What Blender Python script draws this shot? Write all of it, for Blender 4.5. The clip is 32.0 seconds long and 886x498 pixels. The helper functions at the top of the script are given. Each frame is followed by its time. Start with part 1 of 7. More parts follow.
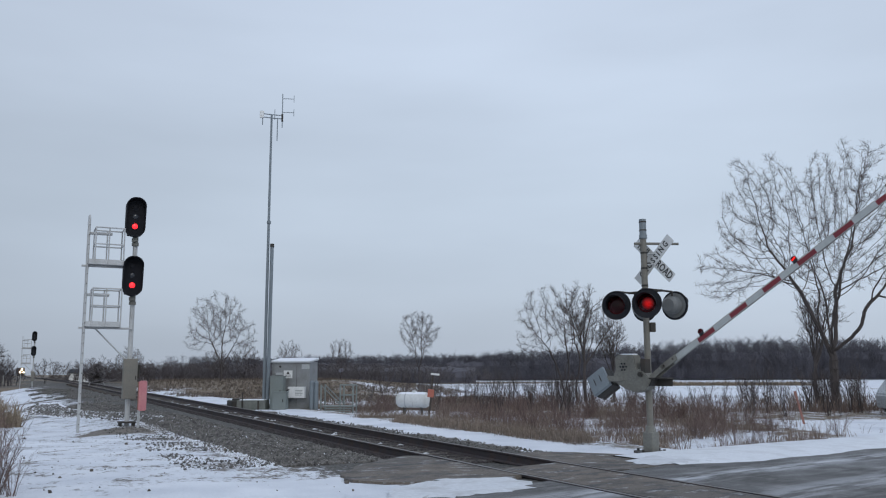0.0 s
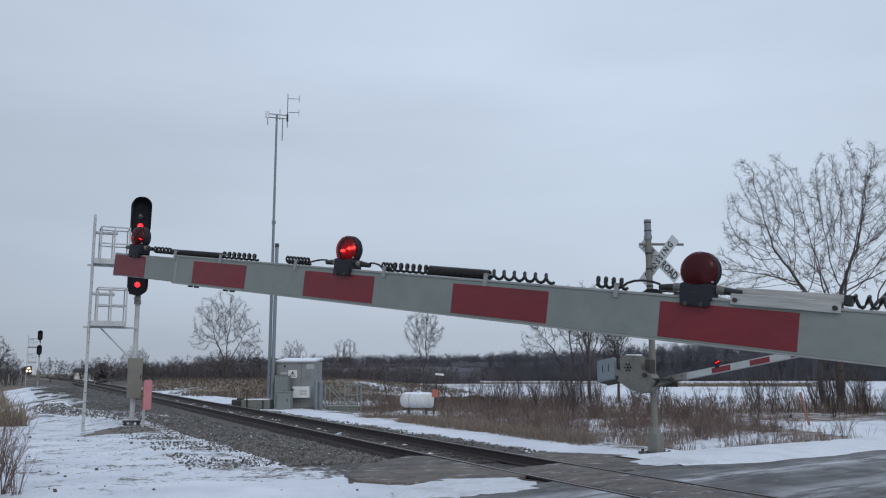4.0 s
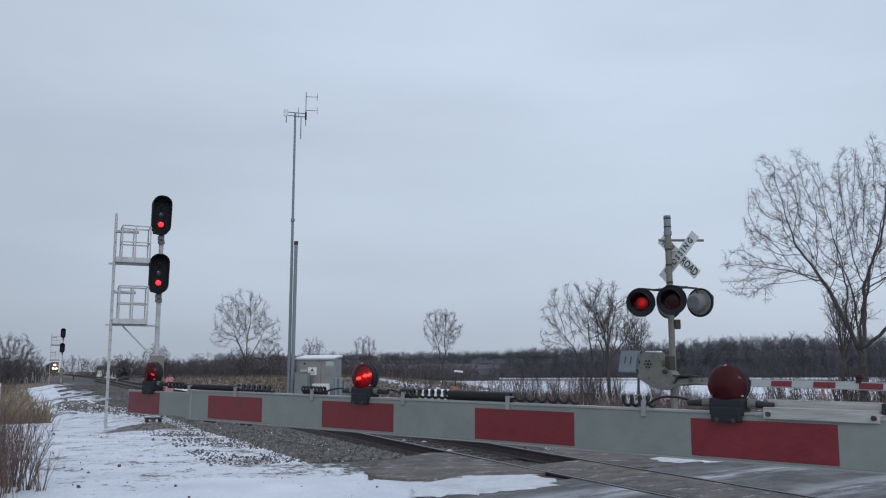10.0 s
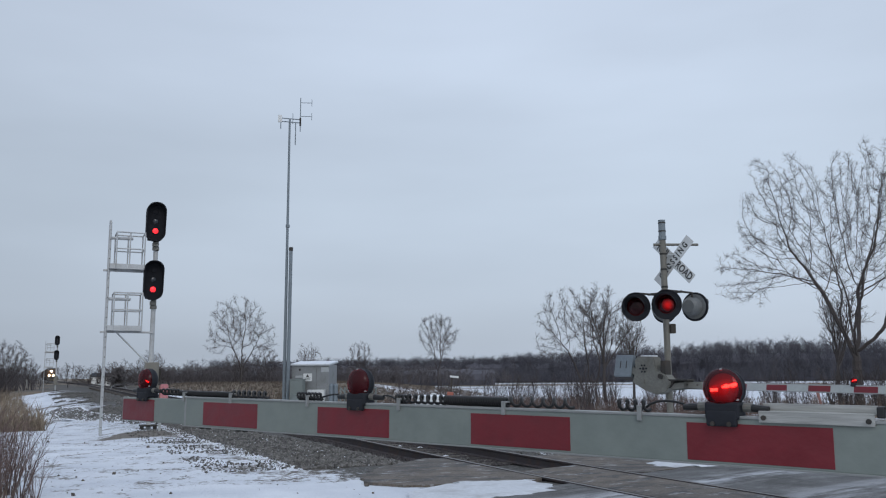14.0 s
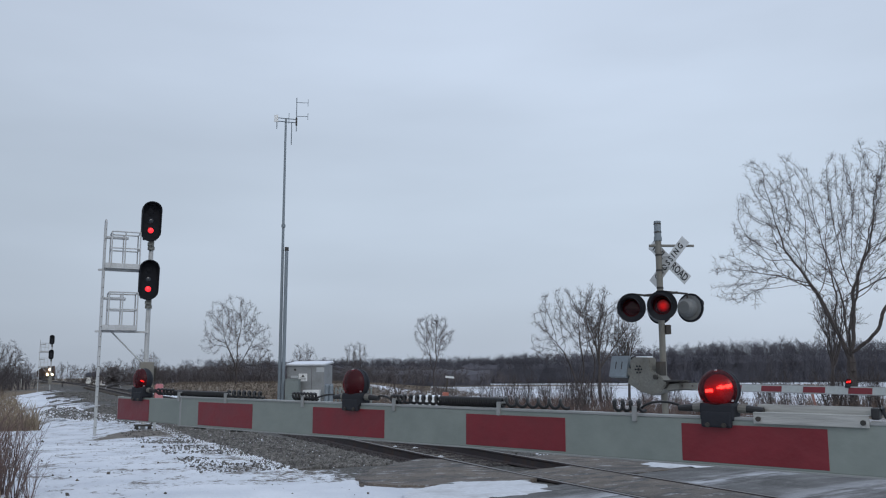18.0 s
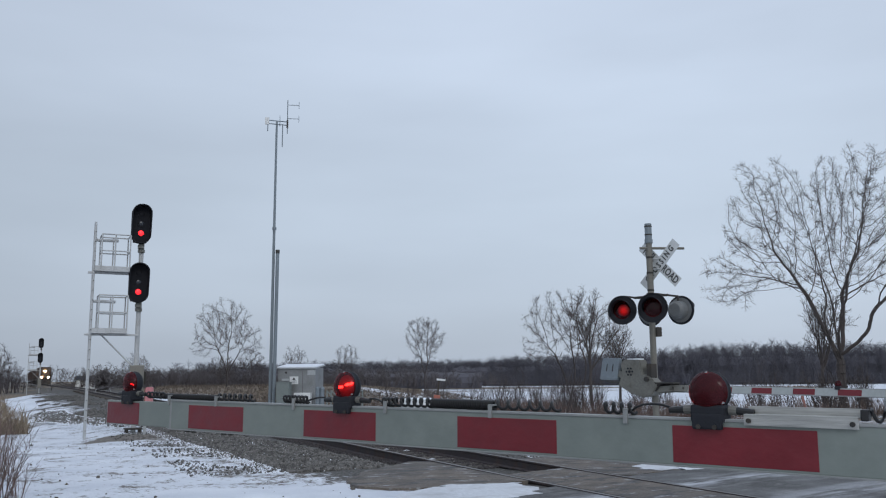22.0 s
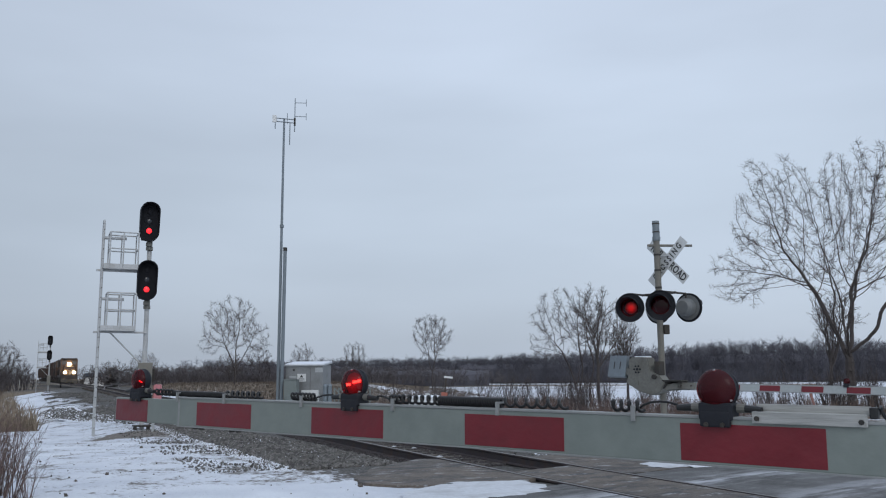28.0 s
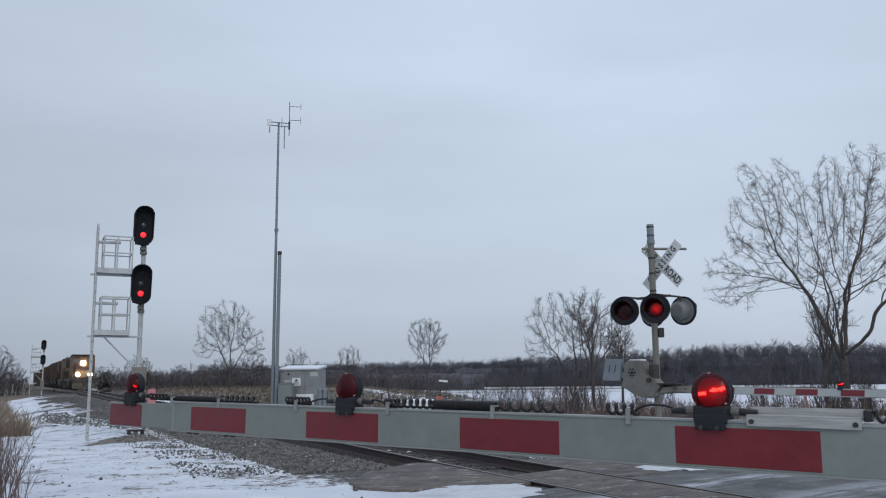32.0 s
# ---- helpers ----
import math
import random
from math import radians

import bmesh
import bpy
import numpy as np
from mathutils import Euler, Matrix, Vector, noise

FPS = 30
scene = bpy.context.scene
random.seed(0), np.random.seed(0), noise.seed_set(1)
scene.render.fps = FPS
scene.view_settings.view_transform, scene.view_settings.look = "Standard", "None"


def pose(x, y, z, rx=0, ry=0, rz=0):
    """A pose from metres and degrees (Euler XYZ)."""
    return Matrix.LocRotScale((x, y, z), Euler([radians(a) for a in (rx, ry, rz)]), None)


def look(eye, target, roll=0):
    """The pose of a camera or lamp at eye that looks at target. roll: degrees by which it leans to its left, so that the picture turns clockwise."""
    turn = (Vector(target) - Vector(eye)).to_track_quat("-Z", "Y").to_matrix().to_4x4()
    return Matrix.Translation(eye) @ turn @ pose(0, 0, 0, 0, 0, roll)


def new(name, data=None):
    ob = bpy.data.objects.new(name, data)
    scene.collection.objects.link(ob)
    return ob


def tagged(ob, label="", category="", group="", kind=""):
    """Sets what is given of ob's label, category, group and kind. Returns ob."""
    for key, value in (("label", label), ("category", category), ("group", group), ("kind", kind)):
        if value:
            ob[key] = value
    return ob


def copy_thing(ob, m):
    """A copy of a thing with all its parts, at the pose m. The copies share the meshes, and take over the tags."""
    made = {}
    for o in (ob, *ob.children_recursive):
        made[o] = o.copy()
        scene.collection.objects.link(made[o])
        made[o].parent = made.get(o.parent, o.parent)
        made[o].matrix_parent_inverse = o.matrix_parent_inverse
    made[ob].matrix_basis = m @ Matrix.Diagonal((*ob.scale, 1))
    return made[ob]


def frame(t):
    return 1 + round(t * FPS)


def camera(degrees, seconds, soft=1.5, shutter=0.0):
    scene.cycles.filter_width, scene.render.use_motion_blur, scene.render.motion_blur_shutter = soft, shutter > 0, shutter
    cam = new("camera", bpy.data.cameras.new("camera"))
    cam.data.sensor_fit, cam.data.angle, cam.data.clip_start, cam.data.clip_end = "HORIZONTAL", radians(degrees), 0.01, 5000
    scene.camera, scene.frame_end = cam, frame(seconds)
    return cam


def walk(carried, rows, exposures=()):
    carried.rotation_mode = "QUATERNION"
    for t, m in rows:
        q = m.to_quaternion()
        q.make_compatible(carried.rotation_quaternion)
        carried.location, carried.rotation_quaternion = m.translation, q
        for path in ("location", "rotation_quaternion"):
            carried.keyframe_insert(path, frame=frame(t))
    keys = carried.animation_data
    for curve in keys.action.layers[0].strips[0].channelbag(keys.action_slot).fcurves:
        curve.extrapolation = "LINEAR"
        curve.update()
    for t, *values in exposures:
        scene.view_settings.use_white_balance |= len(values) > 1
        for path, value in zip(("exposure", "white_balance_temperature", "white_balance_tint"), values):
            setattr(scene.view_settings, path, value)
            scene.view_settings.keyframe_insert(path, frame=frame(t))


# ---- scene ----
# ---- camera ----
EYE = (0.0, 0.0, 1.54)
TURNS = [  # seconds and the camera's turn in degrees
    (0, 98.308, 0.229, -1.765),
    (0.5, 98.441, 0.203, -1.723),
    (1, 98.605, 0.200, -1.704),
    (1.5, 98.732, 0.093, -1.577),
    (2, 98.424, 0.161, -1.314),
    (2.5, 98.308, 0.010, -1.235),
    (3, 98.329, 0.086, -1.398),
    (3.5, 98.336, 0.065, -1.523),
    (5.5, 98.220, 0.134, -0.764),
    (6, 98.225, 0.148, -0.531),
    (6.5, 98.343, 0.203, -1.094),
    (7, 98.320, 0.218, -1.180),
    (7.5, 98.302, 0.226, -0.939),
    (8, 98.372, 0.216, -0.832),
    (8.5, 98.417, 0.258, -1.115),
    (9, 98.234, 0.187, -0.718),
    (9.5, 98.001, 0.104, 0.025),
    (10, 98.120, 0.141, -0.194),
    (10.5, 98.214, 0.190, -0.291),
    (11, 98.152, 0.210, -0.293),
    (11.5, 98.116, 0.138, -0.201),
    (12, 98.139, 0.181, -0.182),
    (12.5, 98.156, 0.207, -0.214),
    (13, 98.150, 0.198, 0.028),
    (13.5, 98.339, 0.316, 0.042),
    (14, 98.481, 0.431, -0.488),
    (14.5, 98.565, 0.394, -0.808),
    (16.5, 98.855, 0.467, -1.360),
    (17, 98.816, 0.420, -1.257),
    (17.5, 98.741, 0.365, -1.082),
    (18, 98.505, 0.302, -0.792),
    (18.5, 98.418, 0.271, -0.840),
    (19, 98.601, 0.293, -1.107),
    (19.5, 98.794, 0.422, -1.392),
    (20, 98.805, 0.393, -1.483),
    (20.5, 98.650, 0.230, -0.965),
    (21, 98.477, 0.130, -0.823),
    (21.5, 98.551, 0.287, -1.141),
    (22, 98.675, 0.413, -1.374),
    (22.5, 98.513, 0.304, -0.597),
    (23, 98.454, 0.312, -0.248),
    (23.5, 98.521, 0.348, -0.352),
    (24, 98.575, 0.351, -0.362),
    (24.5, 98.545, 0.333, -0.620),
    (25, 98.486, 0.280, -0.998),
    (25.5, 98.457, 0.312, -1.017),
    (27.5, 98.382, 0.311, -0.552),
    (28, 98.511, 0.379, -0.882),
    (28.5, 98.534, 0.449, -0.974),
    (29, 98.546, 0.442, -0.864),
    (29.5, 98.527, 0.453, -0.920),
    (30, 98.542, 0.459, -0.821),
    (30.5, 98.586, 0.487, -0.754),
    (31, 98.703, 0.518, -1.138),
    (31.5, 98.770, 0.517, -1.280),
    (32, 98.753, 0.513, -1.220),
]
cam = camera(55.2, 32.0, 1.15)
walk(cam, [(t, pose(*EYE, a, b, c)) for t, a, b, c in TURNS])

# ---- world and light ----
world = bpy.data.worlds.new("overcast_sky")
scene.world = world
world.use_nodes = True
wn, wl = world.node_tree.nodes, world.node_tree.links
wn.clear()
w_out = wn.new("ShaderNodeOutputWorld")
w_bg = wn.new("ShaderNodeBackground")
w_sky = wn.new("ShaderNodeTexSky")
w_sky.sky_type = "NISHITA"
w_sky.sun_disc = False
w_sky.sun_elevation, w_sky.sun_rotation = radians(22), radians(200)
w_sky.dust_density, w_sky.ozone_density = 3.0, 2.0
w_dim = wn.new("ShaderNodeVectorMath")
w_dim.operation = "SCALE"
w_dim.inputs["Scale"].default_value = 0.1
wl.new(w_sky.outputs["Color"], w_dim.inputs[0])
w_co = wn.new("ShaderNodeTexCoord")
w_sep = wn.new("ShaderNodeSeparateXYZ")
wl.new(w_co.outputs["Generated"], w_sep.inputs[0])
w_ramp = wn.new("ShaderNodeValToRGB")
w_ramp.color_ramp.elements[0].position = 0.0
w_ramp.color_ramp.elements[0].color = (0.478, 0.548, 0.654, 1)
w_ramp.color_ramp.elements[1].position = 0.6
w_ramp.color_ramp.elements[1].color = (0.603, 0.695, 0.857, 1)
w_mid = w_ramp.color_ramp.elements.new(0.2)
w_mid.color = (0.557, 0.647, 0.768, 1)
wl.new(w_sep.outputs["Z"], w_ramp.inputs["Fac"])
w_map = wn.new("ShaderNodeMapping")
w_map.inputs["Scale"].default_value = (1.2, 1.2, 5.0)
wl.new(w_co.outputs["Generated"], w_map.inputs["Vector"])
w_noise = wn.new("ShaderNodeTexNoise")
w_noise.inputs["Scale"].default_value = 1.6
w_noise.inputs["Detail"].default_value = 4.0
w_noise.inputs["Roughness"].default_value = 0.45
wl.new(w_map.outputs["Vector"], w_noise.inputs["Vector"])
w_cr = wn.new("ShaderNodeMapRange")
w_cr.inputs["From Min"].default_value, w_cr.inputs["From Max"].default_value = 0.3, 0.7
w_cr.inputs["To Min"].default_value, w_cr.inputs["To Max"].default_value = 0.92, 1.08
wl.new(w_noise.outputs["Fac"], w_cr.inputs["Value"])
w_side = wn.new("ShaderNodeMapRange")  # the cloud is a little thicker towards one side
w_side.inputs["From Min"].default_value, w_side.inputs["From Max"].default_value = -0.5, 0.3
w_side.inputs["To Min"].default_value, w_side.inputs["To Max"].default_value = 0.83, 1.045
w_slant = wn.new("ShaderNodeMath")
w_slant.operation = "MULTIPLY_ADD"
w_slant.inputs[1].default_value = 0.5
wl.new(w_sep.outputs["Z"], w_slant.inputs[0])
wl.new(w_sep.outputs["X"], w_slant.inputs[2])
wl.new(w_slant.outputs[0], w_side.inputs["Value"])
w_both = wn.new("ShaderNodeMath")
w_both.operation = "MULTIPLY"
wl.new(w_side.outputs["Result"], w_both.inputs[0])
wl.new(w_cr.outputs["Result"], w_both.inputs[1])
w_cl = wn.new("ShaderNodeVectorMath")
w_cl.operation = "SCALE"
wl.new(w_ramp.outputs["Color"], w_cl.inputs[0])
wl.new(w_both.outputs[0], w_cl.inputs["Scale"])
w_mix = wn.new("ShaderNodeMix")
w_mix.data_type = "RGBA"
w_mix.inputs["Factor"].default_value = 0.93
wl.new(w_dim.outputs["Vector"], w_mix.inputs[6])
wl.new(w_cl.outputs["Vector"], w_mix.inputs[7])
wl.new(w_mix.outputs[2], w_bg.inputs["Color"])
w_bg.inputs["Strength"].default_value = 1.0
wl.new(w_bg.outputs["Background"], w_out.inputs["Surface"])

sun_data = bpy.data.lights.new("sun", "SUN")
sun_data.energy, sun_data.angle, sun_data.color = 0.6, radians(25), (1.0, 0.96, 0.9)
sun = new("sun", sun_data)
sun.matrix_world = look((0, 0, 60), (0 - 8, 22, 60 - 16))
scene.view_settings.exposure = 0.0


# ---- materials ----
def nodes_of(name):
    m = bpy.data.materials.new(name)
    m.use_nodes = True
    return m, m.node_tree.nodes, m.node_tree.links, m.node_tree.nodes["Principled BSDF"]


def mixed(nt, links, fac, a, b):
    """A colour between a and b; each is a colour or a socket."""
    mx = nt.new("ShaderNodeMix")
    mx.data_type = "RGBA"
    for sock, v in ((mx.inputs["Factor"], fac), (mx.inputs[6], a), (mx.inputs[7], b)):
        if isinstance(v, bpy.types.NodeSocket):
            links.new(v, sock)
        elif isinstance(v, (tuple, list)):
            sock.default_value = (*v, 1)
        else:
            sock.default_value = v
    return mx.outputs[2]


def noise_fac(nt, links, scale, lo=0.35, hi=0.65, detail=4.0, rough=0.55, space="Object", stretch=None):
    co = nt.new("ShaderNodeTexCoord")
    src = co.outputs[space]
    if stretch:
        mp = nt.new("ShaderNodeMapping")
        mp.inputs["Scale"].default_value = stretch
        links.new(src, mp.inputs["Vector"])
        src = mp.outputs["Vector"]
    nz = nt.new("ShaderNodeTexNoise")
    nz.inputs["Scale"].default_value, nz.inputs["Detail"].default_value, nz.inputs["Roughness"].default_value = scale, detail, rough
    links.new(src, nz.inputs["Vector"])
    mr = nt.new("ShaderNodeMapRange")
    mr.inputs["From Min"].default_value, mr.inputs["From Max"].default_value = lo, hi
    links.new(nz.outputs["Fac"], mr.inputs["Value"])
    return mr.outputs["Result"]


def surface(name, base, rough=0.6, metal=0.0, scale=8.0, var=0.25, stain=None, stain_amount=0.35, bump=0.15, stretch=None, island=False, piece=False, spread=(0.6, 1.35)):
    """Grain and large stains over a base colour, with fine relief."""
    m, nt, links, bs = nodes_of(name)
    dark = tuple(c * (1 - var) for c in base)
    light = tuple(min(1, c * (1 + var)) for c in base)
    fine = noise_fac(nt, links, scale * 6, 0.3, 0.7, stretch=stretch)
    col = mixed(nt, links, fine, dark, light)
    big = noise_fac(nt, links, scale * 0.6, 0.48, 0.72, stretch=stretch)
    mul = nt.new("ShaderNodeMath")
    mul.operation = "MULTIPLY"
    mul.inputs[1].default_value = stain_amount
    links.new(big, mul.inputs[0])
    col = mixed(nt, links, mul.outputs[0], col, stain or tuple(c * 0.5 for c in base))
    if island or piece:
        rnd = nt.new("ShaderNodeNewGeometry").outputs["Random Per Island"] if island else nt.new("ShaderNodeObjectInfo").outputs["Random"]
        mr = nt.new("ShaderNodeMapRange")
        mr.inputs["To Min"].default_value, mr.inputs["To Max"].default_value = spread
        links.new(rnd, mr.inputs["Value"])
        sc = nt.new("ShaderNodeVectorMath")
        sc.operation = "SCALE"
        links.new(col, sc.inputs[0])
        links.new(mr.outputs["Result"], sc.inputs["Scale"])
        col = sc.outputs["Vector"]
    links.new(col, bs.inputs["Base Color"])
    rr = nt.new("ShaderNodeMapRange")
    rr.inputs["To Min"].default_value, rr.inputs["To Max"].default_value = max(0.05, rough - 0.12), min(1, rough + 0.12)
    links.new(fine, rr.inputs["Value"])
    links.new(rr.outputs["Result"], bs.inputs["Roughness"])
    bs.inputs["Metallic"].default_value = metal
    if bump:
        bp = nt.new("ShaderNodeBump")
        bp.inputs["Strength"].default_value = bump
        bp.inputs["Distance"].default_value = 0.02
        links.new(fine, bp.inputs["Height"])
        links.new(bp.outputs["Normal"], bs.inputs["Normal"])
    return m


def glowing(name, base, colour, strength):
    m, nt, links, bs = nodes_of(name)
    bs.inputs["Base Color"].default_value = (*base, 1)
    bs.inputs["Roughness"].default_value = 0.3
    bs.inputs["Emission Color"].default_value = (*colour, 1)
    bs.inputs["Emission Strength"].default_value = strength
    return m


def tinted_lens(name, colour, see=0.6, rough=0.12):
    """Coloured lens plastic: part of the light goes through it and takes its colour."""
    m, nt, links, bs = nodes_of(name)
    bs.inputs["Base Color"].default_value = (colour[0] * 0.13, 0.018, 0.024, 1)
    bs.inputs["Roughness"].default_value = rough
    tr = nt.new("ShaderNodeBsdfTransparent")
    tr.inputs["Color"].default_value = (*[max(c, 0.03) for c in colour], 1)
    mx = nt.new("ShaderNodeMixShader")
    mx.inputs["Fac"].default_value = see
    links.new(bs.outputs["BSDF"], mx.inputs[1])
    links.new(tr.outputs["BSDF"], mx.inputs[2])
    links.new(mx.outputs["Shader"], nt["Material Output"].inputs["Surface"])
    return m


def leafless(name, base):
    """Bark and dry stalks, varied from stalk to stalk."""
    return surface(name, base, 0.9, 0, 4, 0.35, bump=0.2, island=True)


SNOW_COL = (0.80, 0.83, 0.88)


def ground_material():
    """Snow over dirt, dry grass and gravel; three weights on the mesh say where each lies."""
    m, nt, links, bs = nodes_of("winter_ground")

    def weight(n):
        at = nt.new("ShaderNodeAttribute")
        at.attribute_name = n
        return at.outputs["Fac"]

    def add(a, b, op="ADD"):
        ma = nt.new("ShaderNodeMath")
        ma.operation = op
        for i, v in enumerate((a, b)):
            if isinstance(v, bpy.types.NodeSocket):
                links.new(v, ma.inputs[i])
            else:
                ma.inputs[i].default_value = v
        return ma.outputs[0]

    grain = noise_fac(nt, links, 13.0, 0.3, 0.7, 6)
    patch = noise_fac(nt, links, 1.1, 0.25, 0.75, 8, 0.68)
    wide = noise_fac(nt, links, 0.12, 0.3, 0.7, 5, 0.6)
    straw = mixed(nt, links, grain, (0.105, 0.080, 0.058), (0.225, 0.172, 0.115))
    straw = mixed(nt, links, wide, straw, (0.17, 0.13, 0.085))
    dirt = mixed(nt, links, grain, (0.11, 0.103, 0.095), (0.25, 0.235, 0.215))
    vor = nt.new("ShaderNodeTexVoronoi")
    vor.inputs["Scale"].default_value = 16.0
    co = nt.new("ShaderNodeTexCoord")
    links.new(co.outputs["Object"], vor.inputs["Vector"])
    stone = mixed(nt, links, vor.outputs["Color"], (0.055, 0.053, 0.048), (0.20, 0.19, 0.175))
    # Darkens towards the gaps: the shade between stones is put into the colour.
    gap = nt.new("ShaderNodeMapRange")
    gap.inputs["From Min"].default_value, gap.inputs["From Max"].default_value = 0.1, 0.75
    links.new(vor.outputs["Distance"], gap.inputs["Value"])
    stone = mixed(nt, links, gap.outputs["Result"], stone, (0.05, 0.048, 0.045))
    col = mixed(nt, links, weight("grass"), dirt, straw)
    col = mixed(nt, links, weight("gravel"), col, stone)
    lump = noise_fac(nt, links, 3.6, 0.3, 0.7, 5, 0.6)
    edge = add(add(add(weight("snow"), add(add(patch, -0.5), 0.62, "MULTIPLY")), add(add(grain, -0.5), 0.34, "MULTIPLY")), add(add(lump, -0.5), 0.22, "MULTIPLY"))
    cut = nt.new("ShaderNodeMapRange")
    cut.inputs["From Min"].default_value, cut.inputs["From Max"].default_value = 0.43, 0.60
    links.new(edge, cut.inputs["Value"])
    snow = mixed(nt, links, noise_fac(nt, links, 0.7, 0.3, 0.7, 6), (0.62, 0.655, 0.715), SNOW_COL)
    col = mixed(nt, links, cut.outputs["Result"], col, snow)
    links.new(col, bs.inputs["Base Color"])
    bs.inputs["Roughness"].default_value = 0.85
    bp = nt.new("ShaderNodeBump")
    bp.inputs["Strength"].default_value, bp.inputs["Distance"].default_value = 0.5, 0.05
    links.new(add(add(add(patch, grain), cut.outputs["Result"]), add(lump, 1.6, "MULTIPLY")), bp.inputs["Height"])
    links.new(bp.outputs["Normal"], bs.inputs["Normal"])
    return m


def asphalt_material():
    """Worn asphalt with pale dried salt in stripes along the wheel tracks."""
    m, nt, links, bs = nodes_of("worn_asphalt")
    grain = noise_fac(nt, links, 60.0, 0.3, 0.7, 5)
    patch = noise_fac(nt, links, 0.8, 0.35, 0.7, 8, 0.65)
    col = mixed(nt, links, grain, (0.062, 0.062, 0.062), (0.13, 0.13, 0.129))
    col = mixed(nt, links, patch, col, (0.052, 0.05, 0.048))
    col = mixed(nt, links, noise_fac(nt, links, 2.6, 0.52, 0.62, 9, 0.72, stretch=(0.5, 1.3, 1.0)), col, (0.15, 0.148, 0.146))
    streak = noise_fac(nt, links, 1.0, 0.5, 0.66, 8, 0.68, stretch=(0.14, 2.3, 1.0))
    half = nt.new("ShaderNodeMath")
    half.operation = "MULTIPLY"
    half.inputs[1].default_value = 0.42
    links.new(streak, half.inputs[0])
    col = mixed(nt, links, half.outputs[0], col, (0.27, 0.275, 0.285))
    # slush left between the wheel tracks
    co = nt.new("ShaderNodeTexCoord")
    sep = nt.new("ShaderNodeSeparateXYZ")
    links.new(co.outputs["Object"], sep.inputs[0])
    rag = noise_fac(nt, links, 1.5, 0.43, 0.56, 9, 0.7, stretch=(0.3, 2.2, 1.0))
    for middle, half_width, most in ((7.1, 0.5, 0.8), (5.3, 0.6, 0.55), (3.0, 0.5, 0.42)):
        away = nt.new("ShaderNodeMath")
        away.operation = "SUBTRACT"
        away.inputs[1].default_value = middle
        links.new(sep.outputs["Y"], away.inputs[0])
        dist = nt.new("ShaderNodeMath")
        dist.operation = "ABSOLUTE"
        links.new(away.outputs[0], dist.inputs[0])
        band = nt.new("ShaderNodeMapRange")
        band.inputs["From Min"].default_value, band.inputs["From Max"].default_value = 0.0, half_width
        band.inputs["To Min"].default_value, band.inputs["To Max"].default_value = most, 0.0
        links.new(dist.outputs[0], band.inputs["Value"])
        both = nt.new("ShaderNodeMath")
        both.operation = "MULTIPLY"
        links.new(band.outputs["Result"], both.inputs[0])
        links.new(rag, both.inputs[1])
        col = mixed(nt, links, both.outputs[0], col, (0.56, 0.58, 0.62))
    links.new(col, bs.inputs["Base Color"])
    rr = nt.new("ShaderNodeMapRange")
    rr.inputs["To Min"].default_value, rr.inputs["To Max"].default_value = 0.5, 0.85
    links.new(patch, rr.inputs["Value"])
    links.new(rr.outputs["Result"], bs.inputs["Roughness"])
    bp = nt.new("ShaderNodeBump")
    bp.inputs["Strength"].default_value, bp.inputs["Distance"].default_value = 0.4, 0.01
    links.new(grain, bp.inputs["Height"])
    links.new(bp.outputs["Normal"], bs.inputs["Normal"])
    return m


def apron_material():
    """Old asphalt stained brown with mud, with gravel showing and a dusting of snow."""
    m, nt, links, bs = nodes_of("brown_stained_asphalt")
    grain = noise_fac(nt, links, 45.0, 0.3, 0.7, 5)
    blot = noise_fac(nt, links, 2.2, 0.46, 0.72, 8, 0.7)
    wide = noise_fac(nt, links, 0.55, 0.25, 0.55, 5, 0.6)
    col = mixed(nt, links, grain, (0.07, 0.065, 0.06), (0.17, 0.157, 0.143))
    mud = mixed(nt, links, grain, (0.105, 0.088, 0.072), (0.215, 0.18, 0.148))
    col = mixed(nt, links, wide, col, mud)
    col = mixed(nt, links, blot, col, (0.045, 0.043, 0.042))
    col = mixed(nt, links, noise_fac(nt, links, 1.3, 0.5, 0.6, 9, 0.72, stretch=(1.0, 2.2, 1.0)), col, (0.062, 0.062, 0.065))
    dust = noise_fac(nt, links, 2.2, 0.56, 0.64, 9, 0.75, stretch=(1.0, 2.0, 1.0))
    part_of = nt.new("ShaderNodeMath")
    part_of.operation = "MULTIPLY"
    part_of.inputs[1].default_value = 0.75
    links.new(dust, part_of.inputs[0])
    col = mixed(nt, links, part_of.outputs[0], col, (0.45, 0.46, 0.48))
    links.new(col, bs.inputs["Base Color"])
    bs.inputs["Roughness"].default_value = 0.85
    bp = nt.new("ShaderNodeBump")
    bp.inputs["Strength"].default_value, bp.inputs["Distance"].default_value = 0.5, 0.012
    links.new(grain, bp.inputs["Height"])
    links.new(bp.outputs["Normal"], bs.inputs["Normal"])
    return m


M_GROUND, M_ASPHALT = ground_material(), asphalt_material()
M_APRON = apron_material()
M_GRIME = surface("grimy_dark_ballast", (0.054, 0.047, 0.047), 0.9, 0, 10, 0.4, bump=0.3, island=True)
M_SNOW = surface("packed_snow", SNOW_COL, 0.8, 0, 2, 0.05, (0.62, 0.66, 0.73), 0.5, 0.4)
M_PLOUGHED = surface("ploughed_snow", (0.70, 0.73, 0.77), 0.85, 0, 2.5, 0.08, (0.50, 0.51, 0.53), 0.5, 0.5)
M_SLUSH = surface("trodden_grey_snow", (0.60, 0.625, 0.66), 0.8, 0, 2.5, 0.1, (0.36, 0.36, 0.365), 0.7, 0.4)
